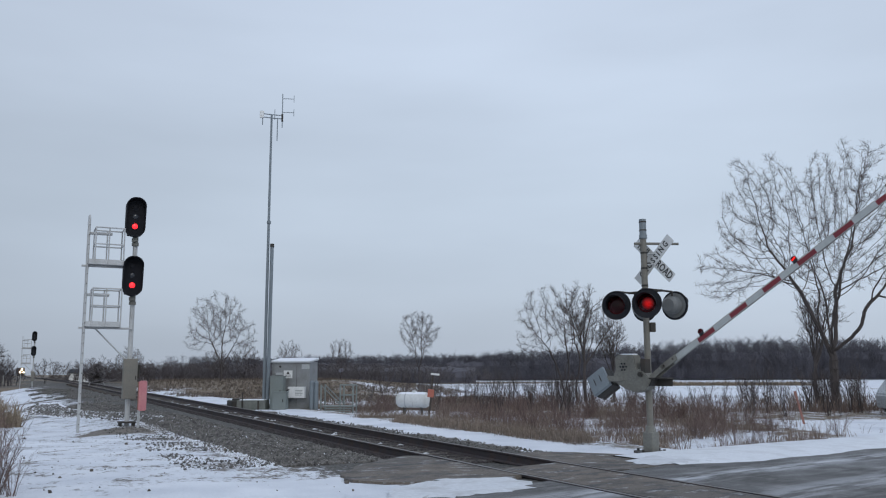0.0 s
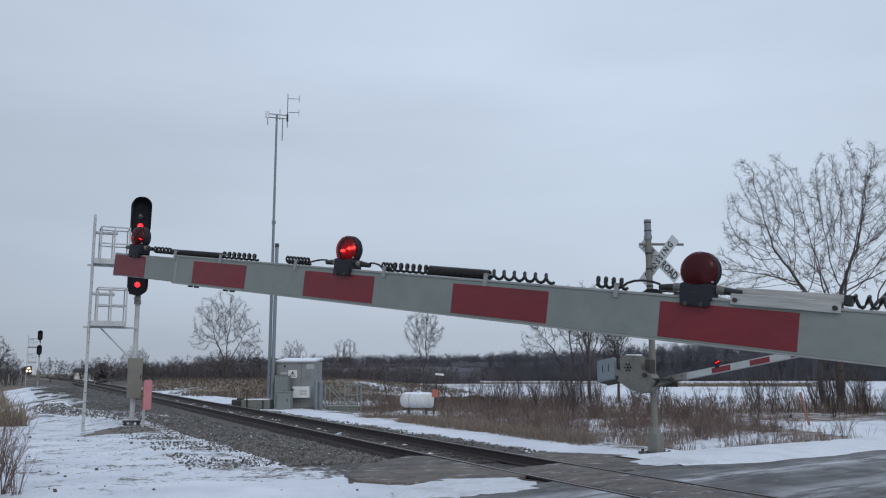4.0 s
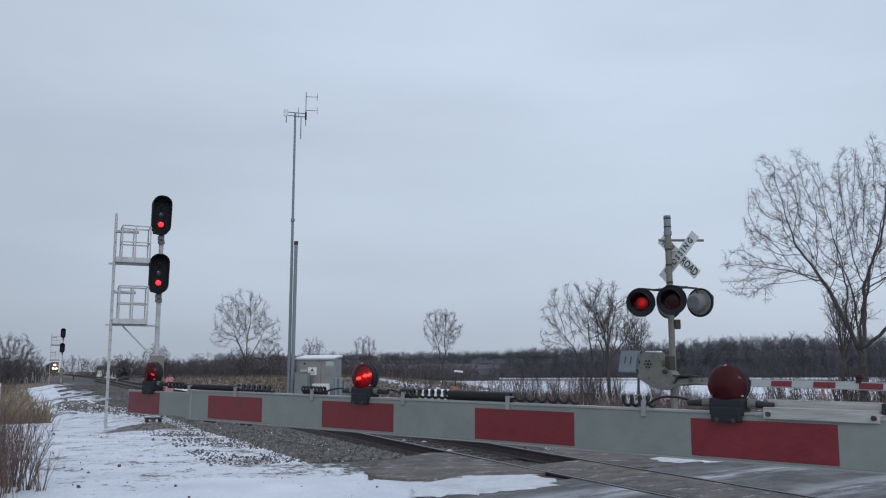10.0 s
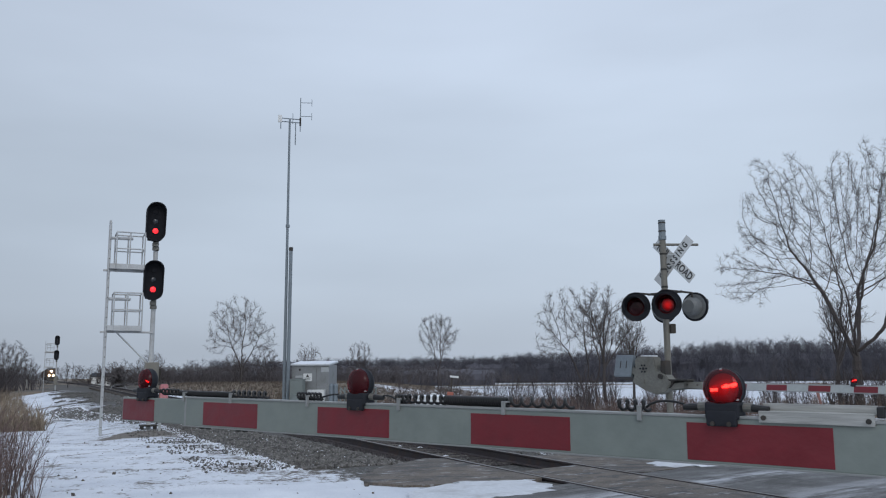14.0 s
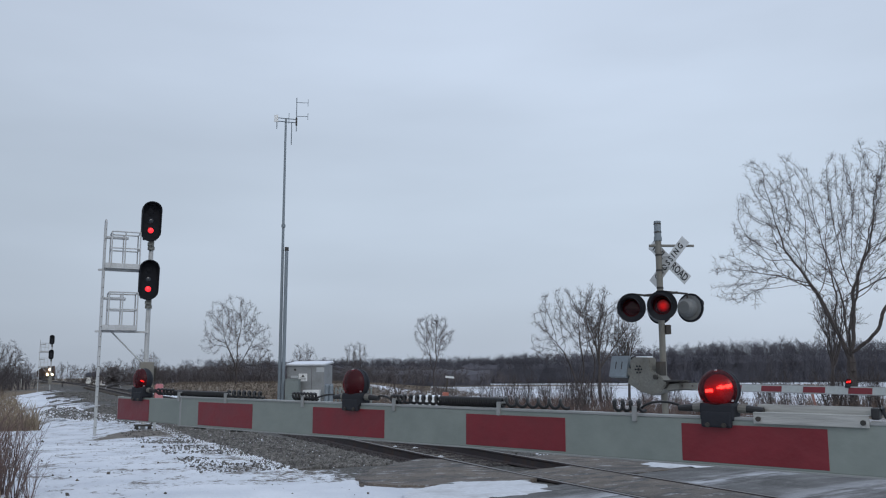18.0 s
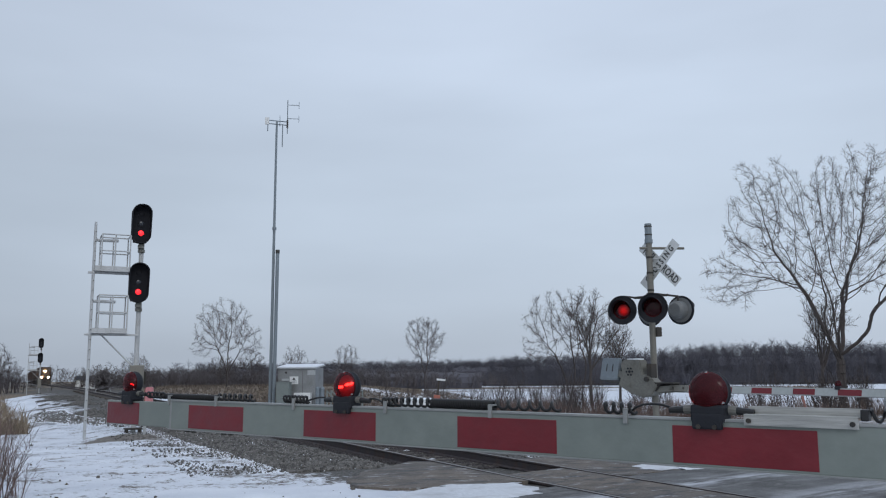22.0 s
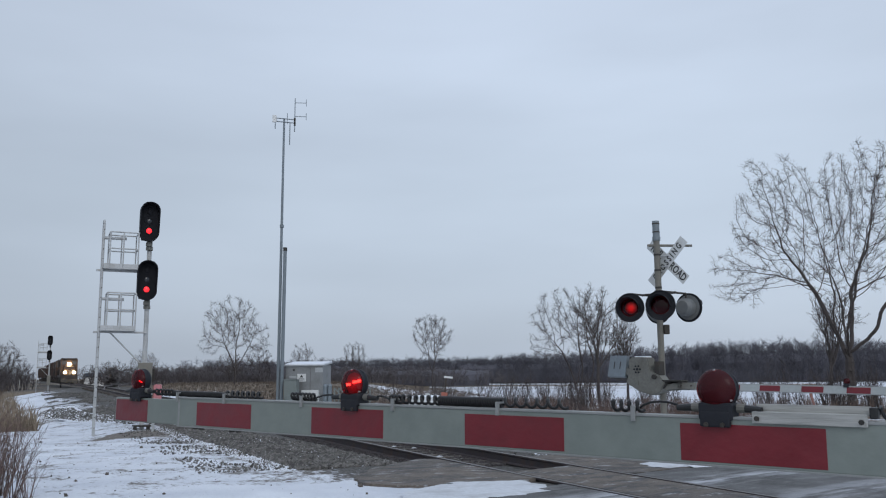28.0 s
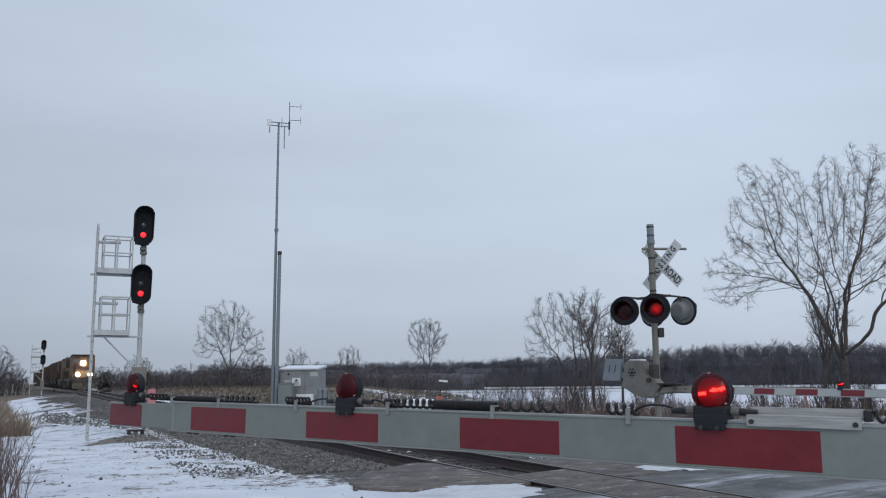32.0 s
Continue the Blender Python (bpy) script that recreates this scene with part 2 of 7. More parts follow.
M_STONE = surface("ballast_stone", (0.122, 0.117, 0.110), 0.85, 0, 10, 0.6, bump=0.3, island=True, spread=(0.45, 1.7))
M_RAIL = surface("rusty_rail_steel", (0.056, 0.047, 0.050), 0.75, 0.2, 6, 0.3, (0.09, 0.05, 0.03), 0.5, 0.2)
M_RAILTOP = surface("worn_rail_head", (0.17, 0.16, 0.155), 0.55, 0.4, 6, 0.2, (0.15, 0.12, 0.1), 0.4, 0.1)
M_TIE = surface("creosoted_timber", (0.07, 0.058, 0.048), 0.85, 0, 3, 0.35, (0.12, 0.11, 0.1), 0.4, 0.4, stretch=(0.3, 3, 3), piece=True)
M_GALV = surface("galvanised_steel", (0.42, 0.44, 0.45), 0.5, 0.35, 5, 0.12, (0.3, 0.31, 0.32), 0.5, 0.08)
M_SILVER = surface("weathered_silver_paint", (0.48, 0.49, 0.49), 0.55, 0.2, 4, 0.12, (0.30, 0.29, 0.27), 0.5, 0.1)
M_MASTPAINT = surface("dull_aluminium_paint", (0.185, 0.178, 0.155), 0.6, 0.15, 4, 0.15, (0.24, 0.22, 0.18), 0.55, 0.12)
M_MECH = surface("grimy_silver_paint", (0.185, 0.185, 0.165), 0.65, 0.1, 4, 0.2, (0.11, 0.10, 0.085), 0.6, 0.15)
M_BLACK = surface("matt_black_paint", (0.017, 0.019, 0.025), 0.7, 0, 5, 0.2, (0.03, 0.03, 0.032), 0.5, 0.1)
M_BLACK.node_tree.nodes["Principled BSDF"].inputs["Specular IOR Level"].default_value = 0.35
M_DEEPBLACK = surface("flat_black_signal_paint", (0.0095, 0.0105, 0.0145), 0.75, 0, 5, 0.2, (0.02, 0.02, 0.024), 0.5, 0.1)
M_DEEPBLACK.node_tree.nodes["Principled BSDF"].inputs["Specular IOR Level"].default_value = 0.25
M_RUBBER = surface("black_cable_jacket", (0.015, 0.015, 0.016), 0.45, 0, 8, 0.2, bump=0.05)
M_ARM = surface("grey_arm_sheeting", (0.214, 0.243, 0.222), 0.45, 0, 3, 0.07, (0.15, 0.18, 0.17), 0.45, 0.06)
M_ARMPALE = surface("pale_grey_arm_sheeting", (0.40, 0.43, 0.43), 0.5, 0, 3, 0.07, (0.30, 0.32, 0.31), 0.45, 0.06)
M_ARMEDGE = surface("pale_arm_edge", (0.29, 0.30, 0.295), 0.5, 0.2, 4, 0.1, (0.35, 0.35, 0.34), 0.5, 0.05)
M_CHANNEL = surface("scuffed_aluminium", (0.42, 0.42, 0.40), 0.42, 0.4, 5, 0.18, (0.26, 0.25, 0.23), 0.6, 0.1, stretch=(0.3, 3, 3))
M_REDSHEET = surface("red_reflective_sheeting", (0.175, 0.014, 0.022), 0.4, 0, 3, 0.10, (0.125, 0.016, 0.022), 0.45, 0.06)
M_WHITESHEET = surface("white_reflective_sheeting", (0.66, 0.68, 0.68), 0.45, 0, 3, 0.06, (0.5, 0.5, 0.48), 0.5, 0.05)
M_LETTER = surface("black_letter_sheeting", (0.03, 0.03, 0.03), 0.5, 0, 5, 0.1, bump=0)
M_LENS = tinted_lens("red_lens", (0.85, 0.06, 0.06), 0.62, 0.2)
M_LENSDARK = tinted_lens("dark_red_lens", (0.55, 0.02, 0.02), 0.6)
# Five strengths each, for discs that imitate the glow falling off outwards.
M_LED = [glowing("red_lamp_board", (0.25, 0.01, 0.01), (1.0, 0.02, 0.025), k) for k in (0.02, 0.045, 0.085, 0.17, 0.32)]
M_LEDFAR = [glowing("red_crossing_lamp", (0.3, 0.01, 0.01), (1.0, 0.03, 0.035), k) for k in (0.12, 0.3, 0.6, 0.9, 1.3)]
M_LEDTIP = glowing("red_tip_led", (0.5, 0.04, 0.03), (1.0, 0.08, 0.07), 4.0)
M_LEDBAR = glowing("red_led_strip", (0.6, 0.05, 0.03), (1.0, 0.25, 0.18), 13.0)
M_SIGRED = glowing("lit_red_signal_lens", (0.4, 0.02, 0.02), (1.0, 0.02, 0.03), 1.7)
M_SIGOFF = surface("unlit_signal_lens", (0.032, 0.036, 0.044), 0.15, 0, 5, 0.1, bump=0)
M_CLEAR = surface("grey_lamp_back", (0.165, 0.175, 0.178), 0.5, 0.1, 6, 0.15, (0.2, 0.2, 0.19), 0.6, 0.1)
M_BUNGALOW = surface("brushed_aluminium_sheet", (0.25, 0.26, 0.264), 0.5, 0.35, 2.5, 0.14, (0.16, 0.16, 0.152), 0.65, 0.06)
M_GREENGREY = surface("grey_green_cabinet_paint", (0.20, 0.23, 0.222), 0.6, 0.1, 3, 0.1, (0.17, 0.18, 0.17), 0.4, 0.06)
M_WHITE = surface("white_enamel", (0.70, 0.71, 0.70), 0.5, 0, 4, 0.06, (0.5, 0.5, 0.47), 0.4, 0.05)
M_TANK = surface("white_tank_paint", (0.58, 0.595, 0.59), 0.45, 0, 2, 0.08, (0.33, 0.32, 0.29), 0.6, 0.05)
M_CONCRETE = surface("old_concrete", (0.27, 0.265, 0.25), 0.9, 0, 3, 0.2, (0.16, 0.15, 0.14), 0.5, 0.3)
M_TROUGH = surface("mossy_old_concrete", (0.17, 0.18, 0.165), 0.9, 0, 3, 0.2, (0.10, 0.11, 0.095), 0.6, 0.3)
M_PINK = surface("faded_red_plastic", (0.52, 0.20, 0.22), 0.6, 0, 3, 0.12, (0.62, 0.3, 0.29), 0.5, 0.05)
M_FADED = surface("faded_red_marker_plastic", (0.27, 0.125, 0.10), 0.7, 0, 4, 0.15, bump=0.05)
M_ORANGE = surface("orange_plastic", (0.40, 0.125, 0.085), 0.6, 0, 4, 0.1, bump=0.05)
M_BARK = surface("grey_bark", (0.068, 0.058, 0.055), 0.95, 0, 2, 0.35, (0.07, 0.06, 0.055), 0.5, 0.6, stretch=(2, 2, 0.4))
M_TWIG = leafless("winter_twigs", (0.078, 0.065, 0.062))
# Blue-grey, because the haze of distance is put into the woods' colour.
M_WOODS = surface("hazy_winter_woods", (0.088, 0.086, 0.102), 0.95, 0, 1, 0.12, bump=0, island=True, spread=(0.86, 1.12))
M_HEDGE = surface("brown_winter_hedge", (0.112, 0.101, 0.106), 0.95, 0, 1, 0.15, bump=0, island=True, spread=(0.8, 1.2))
M_CEDAR = surface("dark_evergreen_foliage", (0.12, 0.112, 0.115), 0.95, 0, 3, 0.3, bump=0.2, island=True)
M_DARKGALV = surface("blue_grey_galvanised_steel", (0.20, 0.235, 0.26), 0.5, 0.25, 5, 0.12, (0.15, 0.17, 0.19), 0.5, 0.08)
M_FIELD = leafless("dull_field_grass", (0.135, 0.108, 0.088))
M_STRAW = leafless("dry_straw", (0.238, 0.19, 0.15))
M_PALESTRAW = leafless("pale_reed_straw", (0.240, 0.192, 0.138))
M_WEED = leafless("brown_dead_weeds", (0.175, 0.13, 0.108))
M_SHRUB = leafless("reddish_brown_stems", (0.155, 0.108, 0.094))
M_CLOD = surface("frozen_dirt", (0.12, 0.105, 0.09), 0.95, 0, 6, 0.3, bump=0.3, island=True)
M_LOCO_YELLOW = surface("grimy_orange_paint", (0.098, 0.053, 0.031), 0.6, 0, 1.2, 0.25, (0.05, 0.036, 0.028), 0.85, 0.05)
M_LOCO_DARK = surface("grimy_black_paint", (0.042, 0.034, 0.031), 0.6, 0, 1.2, 0.2, (0.06, 0.045, 0.035), 0.5, 0.05)
M_FREIGHT = surface("brown_freight_paint", (0.075, 0.048, 0.040), 0.75, 0, 1.0, 0.2, (0.06, 0.045, 0.035), 0.6, 0.08)
M_FREIGHTGREY = surface("grey_freight_paint", (0.085, 0.074, 0.068), 0.75, 0, 1.0, 0.2, (0.08, 0.06, 0.05), 0.6, 0.08)
M_STEEL = surface("dirty_dark_steel", (0.05, 0.047, 0.043), 0.7, 0.3, 3, 0.25, (0.1, 0.075, 0.055), 0.5, 0.1)
M_GLASS = surface("dark_dusty_window_glass", (0.03, 0.028, 0.028), 0.35, 0, 4, 0.2, bump=0)
M_HEADLIGHT = glowing("lit_headlight", (0.9, 0.85, 0.7), (1.0, 0.78, 0.45), 40.0)
M_CARPAINT = surface("grey_car_paint", (0.40, 0.42, 0.44), 0.3, 0.3, 3, 0.05, (0.3, 0.3, 0.3), 0.5, 0)
M_BARN = surface("blue_grey_roofing", (0.10, 0.125, 0.165), 0.7, 0, 2, 0.1, bump=0.05)

# ---- plan ----
C0, TD, TN = Vector((2.107, 13.987)), Vector((-0.4243, 0.9055)), Vector((0.9055, 0.4243))  # track: a point, its way, its right
RD, RL = Vector((0.766, 0.643)), Vector((-0.643, 0.766))  # road: its way, its left
ROAD_L, ROAD_R = 8.3, 0.8
TRACK_DEG, ROAD_DEG = math.degrees(math.atan2(0.9055, -0.4243)), math.degrees(math.atan2(0.643, 0.766))


def rail_z(s):
    return 0.005 + 0.00525 * min(max(s, 0.0), 115.0)


def veer(s):
    """Far off, the track turns a little to the left."""
    return min(0.0055 * max(s - 95.0, 0.0), 1.4)


def on_track(s, p, z=0.0):
    q = C0 + TD * s + TN * (p - veer(s))
    return Vector((q.x, q.y, z))


def track_sp(x, y):
    v = Vector((x, y)) - C0
    s = v.dot(TD)
    return s, v.dot(TN) + veer(s)


def road_z(p):
    if p > 1.6:
        return max(-0.021 * (p - 1.6), -0.7)
    return 0.0


def siding(s):
    """How far the siding has drawn away from the main track."""
    d = max(s - 80, 0.0)
    return 0.14 * d * d / (d + 15)


def smooth(a, b, v):
    u = min(max((v - a) / (b - a), 0.0), 1.0)
    return u * u * (3 - 2 * u)


def foot_of(s):
    """How far the gravel bank reaches on the near side."""
    return 3.4 + 2.7 * smooth(20, 38, s)


def ground_z(x, y):
    s, p = track_sp(x, y)
    left = Vector((x, y)).dot(RL)
    base = -0.12 + 0.09 * (1 - smooth(6, 14, s)) * (p < 0)
    if p < 0:
        base -= 0.25 * smooth(-8, -14, p) + 0.25 * smooth(20, 45, s) * smooth(-3, -6, p)
    else:
        base -= 0.35 * smooth(4.5, 8.0, p)
    base -= 0.15 * smooth(4.8, 6.0, -p) * smooth(12, 16, s)
    bed = rail_z(s) - 0.215
    reach = abs(p) if p < 0 else min(p, abs(p - siding(s)))
    z = base
    if reach < 1.55:
        z = bed + 0.04 * smooth(0.8, 0.95, reach)
    else:
        z = max(base, bed + 0.04 - (reach - 1.55) * (max(bed - base, 0.1) / (foot_of(s) - 1.55) if p < 0 else 0.42))
    if p < 0 and s > 18:
        # further on, the bank widens to a level bench and then falls away
        bench = bed - 0.10 if reach < 6.0 else max(-0.75, bed - 0.10 - (reach - 6.0) * 0.42)
        if reach > 1.55:
            u = smooth(20, 33, s)
            z = z * (1 - u) + min(bench, bed - 0.06 * (reach - 1.55)) * u
    z += 0.05 * noise.noise((x * 0.45, y * 0.45, 3.1)) * smooth(1.8, 3.0, reach) + 0.02 * noise.noise((x * 1.7, y * 1.7, 0.5)) * smooth(1.6, 2.4, reach)
    rz = road_z(p)
    if ROAD_R - 1.6 < left < ROAD_L + 2.2:
        on = smooth(ROAD_R - 1.6, ROAD_R - 0.1, left) * (1 - smooth(ROAD_L + 0.3, ROAD_L + 2.2, left))
        z = z * (1 - on) + (rz - 0.03) * on
    if ROAD_R - 0.15 < left < ROAD_L + 0.1:
        z = rz - (0.24 if reach < 3.2 else 0.06)
    # the asphalt apron beside the crossing
    if left < 11.4 and reach < 4.2:
        z = min(z, -0.045) if left >= ROAD_L + 0.1 and p < 0 else z
    return z


# ---- mesh helpers ----
def flat_z(x, y):
    """The ground, which sinks a little far off."""
    return ground_z(x, y) - 0.6 * smooth(60, 200, math.hypot(x, y))


def lie_z(x, y):
    """The ground with the field that rises beside the railway."""
    s, p = track_sp(x, y)
    return flat_z(x, y) + 1.35 * smooth(48, 125, math.hypot(x, y)) * smooth(-0.02, 0.10, -x / max(y, 1)) * smooth(3.0, 9.0, min(p, p - siding(s)))


def part(name, bm, material, parent=None, label="", at=None, smooth_faces=False):
    me = bpy.data.meshes.new(name)
    if smooth_faces:
        for f in bm.faces:
            f.smooth = True
    bm.to_mesh(me)
    bm.free()
    me.materials.append(material)
    ob = new(name, me)
    if parent is not None:
        ob.parent = parent
    if at is not None:
        ob.matrix_basis = at
    if label:
        ob["label"] = label
    return ob


def thing(name, m, label, category, group="", kind=""):
    ob = new(name)
    ob.empty_display_size = 0.1
    ob.matrix_basis = m
    return tagged(ob, label, category, group, kind)


def box(bm, x, y, z, sx, sy, sz, m=None, bevel=0.0):
    """A block with its middle at x, y, z."""
    mm = Matrix.Translation((x, y, z)) @ Matrix.Diagonal((sx, sy, sz, 1))
    r = bmesh.ops.create_cube(bm, size=1, matrix=(m @ mm) if m else mm)
    if bevel:
        edges = list({e for v in r["verts"] for e in v.link_edges})
        bmesh.ops.bevel(bm, geom=edges, offset=bevel, segments=2, affect="EDGES", profile=0.6)
    return bm


def tube(bm, a, b, r, r2=None, seg=10, caps=True):
    a, b = Vector(a), Vector(b)
    m = Matrix.Translation((a + b) / 2) @ (b - a).to_track_quat("Z", "Y").to_matrix().to_4x4()
    bmesh.ops.create_cone(bm, cap_ends=caps, segments=seg, radius1=r, radius2=r if r2 is None else r2, depth=(b - a).length, matrix=m)
    return bm


def B():
    return bmesh.new()


def prism(bm, outline, depth, m=None):
    """Extrude an outline in the local xz plane along y, centred on y = 0."""
    m = m or Matrix.Identity(4)
    front = [bm.verts.new(m @ Vector((x, -depth / 2, z))) for x, z in outline]
    back = [bm.verts.new(m @ Vector((x, depth / 2, z))) for x, z in outline]
    bm.faces.new(front)
    bm.faces.new(back[::-1])
    k = len(outline)
    for i in range(k):
        bm.faces.new((front[i], back[i], back[(i + 1) % k], front[(i + 1) % k]))
    bmesh.ops.recalc_face_normals(bm, faces=bm.faces)
    return bm


def stadium(w, h, r, seg=7):
    pts = []
    for cx, cz, a0 in ((w / 2 - r, h / 2 - r, 0), (-w / 2 + r, h / 2 - r, 90), (-w / 2 + r, -h / 2 + r, 180), (w / 2 - r, -h / 2 + r, 270)):
        for i in range(seg):
            a = radians(a0 + 90 * i / (seg - 1))
            pts.append((cx + r * math.cos(a), cz + r * math.sin(a)))
    return pts


def coil(bm, a, b, radius, turns, wire, wobble=0.0):
    """A coiled cable from a to b."""
    a, b = Vector(a), Vector(b)
    ax = (b - a).normalized()
    u = ax.orthogonal().normalized()
    v = ax.cross(u)
    steps = int(turns * 10)
    pts = []
    for i in range(steps + 1):
        f = i / steps
        w = 2 * math.pi * turns * f
        pts.append(a.lerp(b, f + wobble * math.sin(f * math.pi * 2) * 0.1) + (u * math.cos(w) + v * math.sin(w)) * radius)
    rope(bm, pts, wire, 5)


def rope(bm, pts, r, seg=6):
    rings = []
    for i, q in enumerate(pts):
        t = (pts[min(i + 1, len(pts) - 1)] - pts[max(i - 1, 0)]).normalized()
        u = t.orthogonal().normalized() if abs(t.z) > 0.9 else t.cross(Vector((0, 0, 1))).normalized()
        v = t.cross(u)
        rings.append([bm.verts.new(q + (u * math.cos(2 * math.pi * k / seg) + v * math.sin(2 * math.pi * k / seg)) * r) for k in range(seg)])
    for r0, r1 in zip(rings, rings[1:]):
        for k in range(seg):
            bm.faces.new((r0[k], r0[(k + 1) % seg], r1[(k + 1) % seg], r1[k]))


def mesh_object(name, verts, faces, material):
    me = bpy.data.meshes.new(name)
    me.from_pydata(verts, [], faces)
    me.materials.append(material)
    return new(name, me)


# ---- ground ----
def spaced(*spans):
    out = []
    for a, b, step in spans:
        out += list(np.arange(a, b, step))
    return out


def streaks(s, p):
    """Snow that the wind has laid across the bank in slanting streaks."""
    return noise.noise(((s + 3.0 * p) * 0.10, (p - 0.22 * s) * 0.9, 6.0))


def build_ground():
    xs = spaced((-3200, -800, 400), (-800, -200, 60), (-200, -60, 10), (-60, -16, 2), (-16, 24, 0.4), (24, 60, 2), (60, 240, 10), (240, 900, 60), (900, 3300, 400))
    ys = spaced((-3200, -200, 500), (-200, -20, 20), (-20, 4, 2), (4, 46, 0.4), (46, 90, 1.5), (90, 260, 8), (260, 900, 60), (900, 3300, 400))
    verts, snow, grass, gravel = [], [], [], []
    for y in ys:
        for x in xs:
            s, p = track_sp(x, y)
            left = Vector((x, y)).dot(RL)
            far = math.hypot(x, y)
            verts.append((x, y, lie_z(x, y)))
            a = abs(p)
            if p < 0:
                foot = foot_of(s)
                rock = 1 - smooth(foot - 0.5, foot + 0.5, a)
                sn = 0.12 * smooth(1.6, 2.6, a) + 0.36 * smooth(foot - 1.9, foot + 0.4, a) + 0.19 * smooth(foot, foot + 1.8, a)
                mound = math.hypot((s - 15.5) / 1.5, (p + 4.7) / 1.7)
                sn -= 0.55 * (1 - smooth(0.45, 1.0, mound))
                sn += 0.06 * smooth(30, 42, s) * smooth(2.6, 4.5, a)
                sn += (0.95 * streaks(s, p) + 0.14) * smooth(24, 32, s) * smooth(2.8, 4.2, a)
                tan = smooth(24, 34, s) * smooth(8.0, 10.0, a)
                sn = sn * (1 - tan) + 0.2 * tan
                gr = max(tan, 0.25)
                lo = 5.8 - 2.2 * smooth(60, 130, s)
                bench = smooth(50, 60, s) * smooth(lo, lo + 0.8, a) * (1 - smooth(9.0, 10.6, a))
                sn = max(sn, 0.95 * bench)
            else:
                rock = 1 - smooth(2.0, 2.5, a)
                a = min(p, abs(p - siding(s)))
                rock = 1 - smooth(2.0, 2.5, a)
                wander = 0.55 * noise.noise((s * 0.42, 3.0, 1.0)) + 0.25 * noise.noise((s * 1.1, 8.0, 1.0))
                sn = 0.95 * smooth(2.0 + wander, 2.5 + wander, a)
                brush = smooth(3.6, 4.6, a)
                sn = sn * (1 - brush) + (0.44 + 0.36 * smooth(4.8, 6.0, a) * (1 - smooth(12.0, 16.0, a))) * brush
                gr = brush
                field = smooth(46, 58, far) * smooth(20, 34, p)
                sn = sn * (1 - field) + 0.86 * field
                gr *= 1 - 0.5 * field
                yard = smooth(24, 34, s) * smooth(2, 3, a) * (1 - smooth(4.5, 6.5, a)) * (1 - smooth(60, 90, s))
                sn = max(sn, 0.8 * yard)
                tan = smooth(0.03, 0.10, -x / max(y, 1)) * smooth(5.0, 7.0, p) * smooth(40, 46, y)
                sn = sn * (1 - tan) + (0.22 + 0.55 * max(noise.noise((x * 0.05, y * 0.09, 5.0)), 0)) * tan
                gr = gr * (1 - tan) + tan
                by_tank = 1 - smooth(1.2, 3.4, math.hypot(x + 0.6, (y - 41) * 0.6))
                sn = max(sn, 0.72 * by_tank)
                drive = smooth(23.5, 26, y) * (1 - smooth(34, 38, y)) * smooth(12, 14.5, x)
                sn = max(sn, 0.9 * drive)
            edge = smooth(ROAD_L - 0.2, ROAD_L + 0.3, left) * (1 - smooth(ROAD_L + 2.5, ROAD_L + 3.1, left))
            if s < 4:
                sn = max(sn, 1.0 * edge * smooth(1.9, 3.2, a))
                gr *= 1 - edge
            if p < -3.2 and s < 3:
                sn = max(sn, 0.78 * smooth(3.0, 0.5, s))
            if far > 120:
                wave = noise.noise((x * 0.006, y * 0.02, 0.0))
                sn = 0.62 + 0.9 * wave
                if p < 30 or x < 0:
                    sn = 0.18 + 0.5 * wave
                gr = 1.0
            snow.append(sn), grass.append(gr), gravel.append(rock)
    w = len(xs)
    faces = [(j * w + i, j * w + i + 1, (j + 1) * w + i + 1, (j + 1) * w + i) for j in range(len(ys) - 1) for i in range(w - 1)]
    ob = mesh_object("ground", verts, faces, M_GROUND)
    for name, values in (("snow", snow), ("grass", grass), ("gravel", gravel)):
        at = ob.data.attributes.new(name, "FLOAT", "POINT")
        at.data.foreach_set("value", values)
    for f in ob.data.polygons:
        f.use_smooth = True
    tagged(ob, "snow-dusted winter ground with dry grass and gravel", "ground", kind="structure")


# ---- road ----
def road_s(p, left):
    """Where the line at that distance left of the road's zero crosses the line p of the track."""
    q = C0 + TN * p
    return (left - q.dot(RL)) / TD.dot(RL)


def road_strip(name, ps, label, material=M_ASPHALT, lefts=None, lift=0.0):
    lefts = lefts or [ROAD_R + (ROAD_L - ROAD_R) * i / 12 for i in range(13)]
    verts, faces = [], []
    inv = pose(0, 0, 0, 0, 0, ROAD_DEG).inverted()
    for p in ps:
        for left in lefts:
            wob = 0.10 * noise.noise((p * 0.35, left, 7.0)) if left in (lefts[0], lefts[-1]) else 0
            q = on_track(road_s(p, left + wob), p, road_z(p) + lift)
            verts.append(inv @ q)
    w = len(lefts)
    n = len(ps)
    low = len(verts)
    verts += [(v[0], v[1], v[2] - 0.22) for v in verts]
    for j in range(n - 1):
        for i in range(w - 1):
            a = j * w + i
            faces.append((a, a + 1, a + w + 1, a + w))
    rim = [i for i in range(w)] + [j * w + w - 1 for j in range(1, n)] + [(n - 1) * w + i for i in range(w - 2, -1, -1)] + [j * w for j in range(n - 2, 0, -1)]
    for a, b in zip(rim, rim[1:] + rim[:1]):
        faces.append((a, b, b + low, a + low))
    ob = mesh_object(name, verts, faces, material)
    ob.matrix_basis = pose(0, 0, 0, 0, 0, ROAD_DEG)
    bm = bmesh.new()
    bm.from_mesh(ob.data)
    bmesh.ops.recalc_face_normals(bm, faces=bm.faces)
    bm.to_mesh(ob.data)
    bm.free()
    return tagged(ob, label, "road", kind="structure")


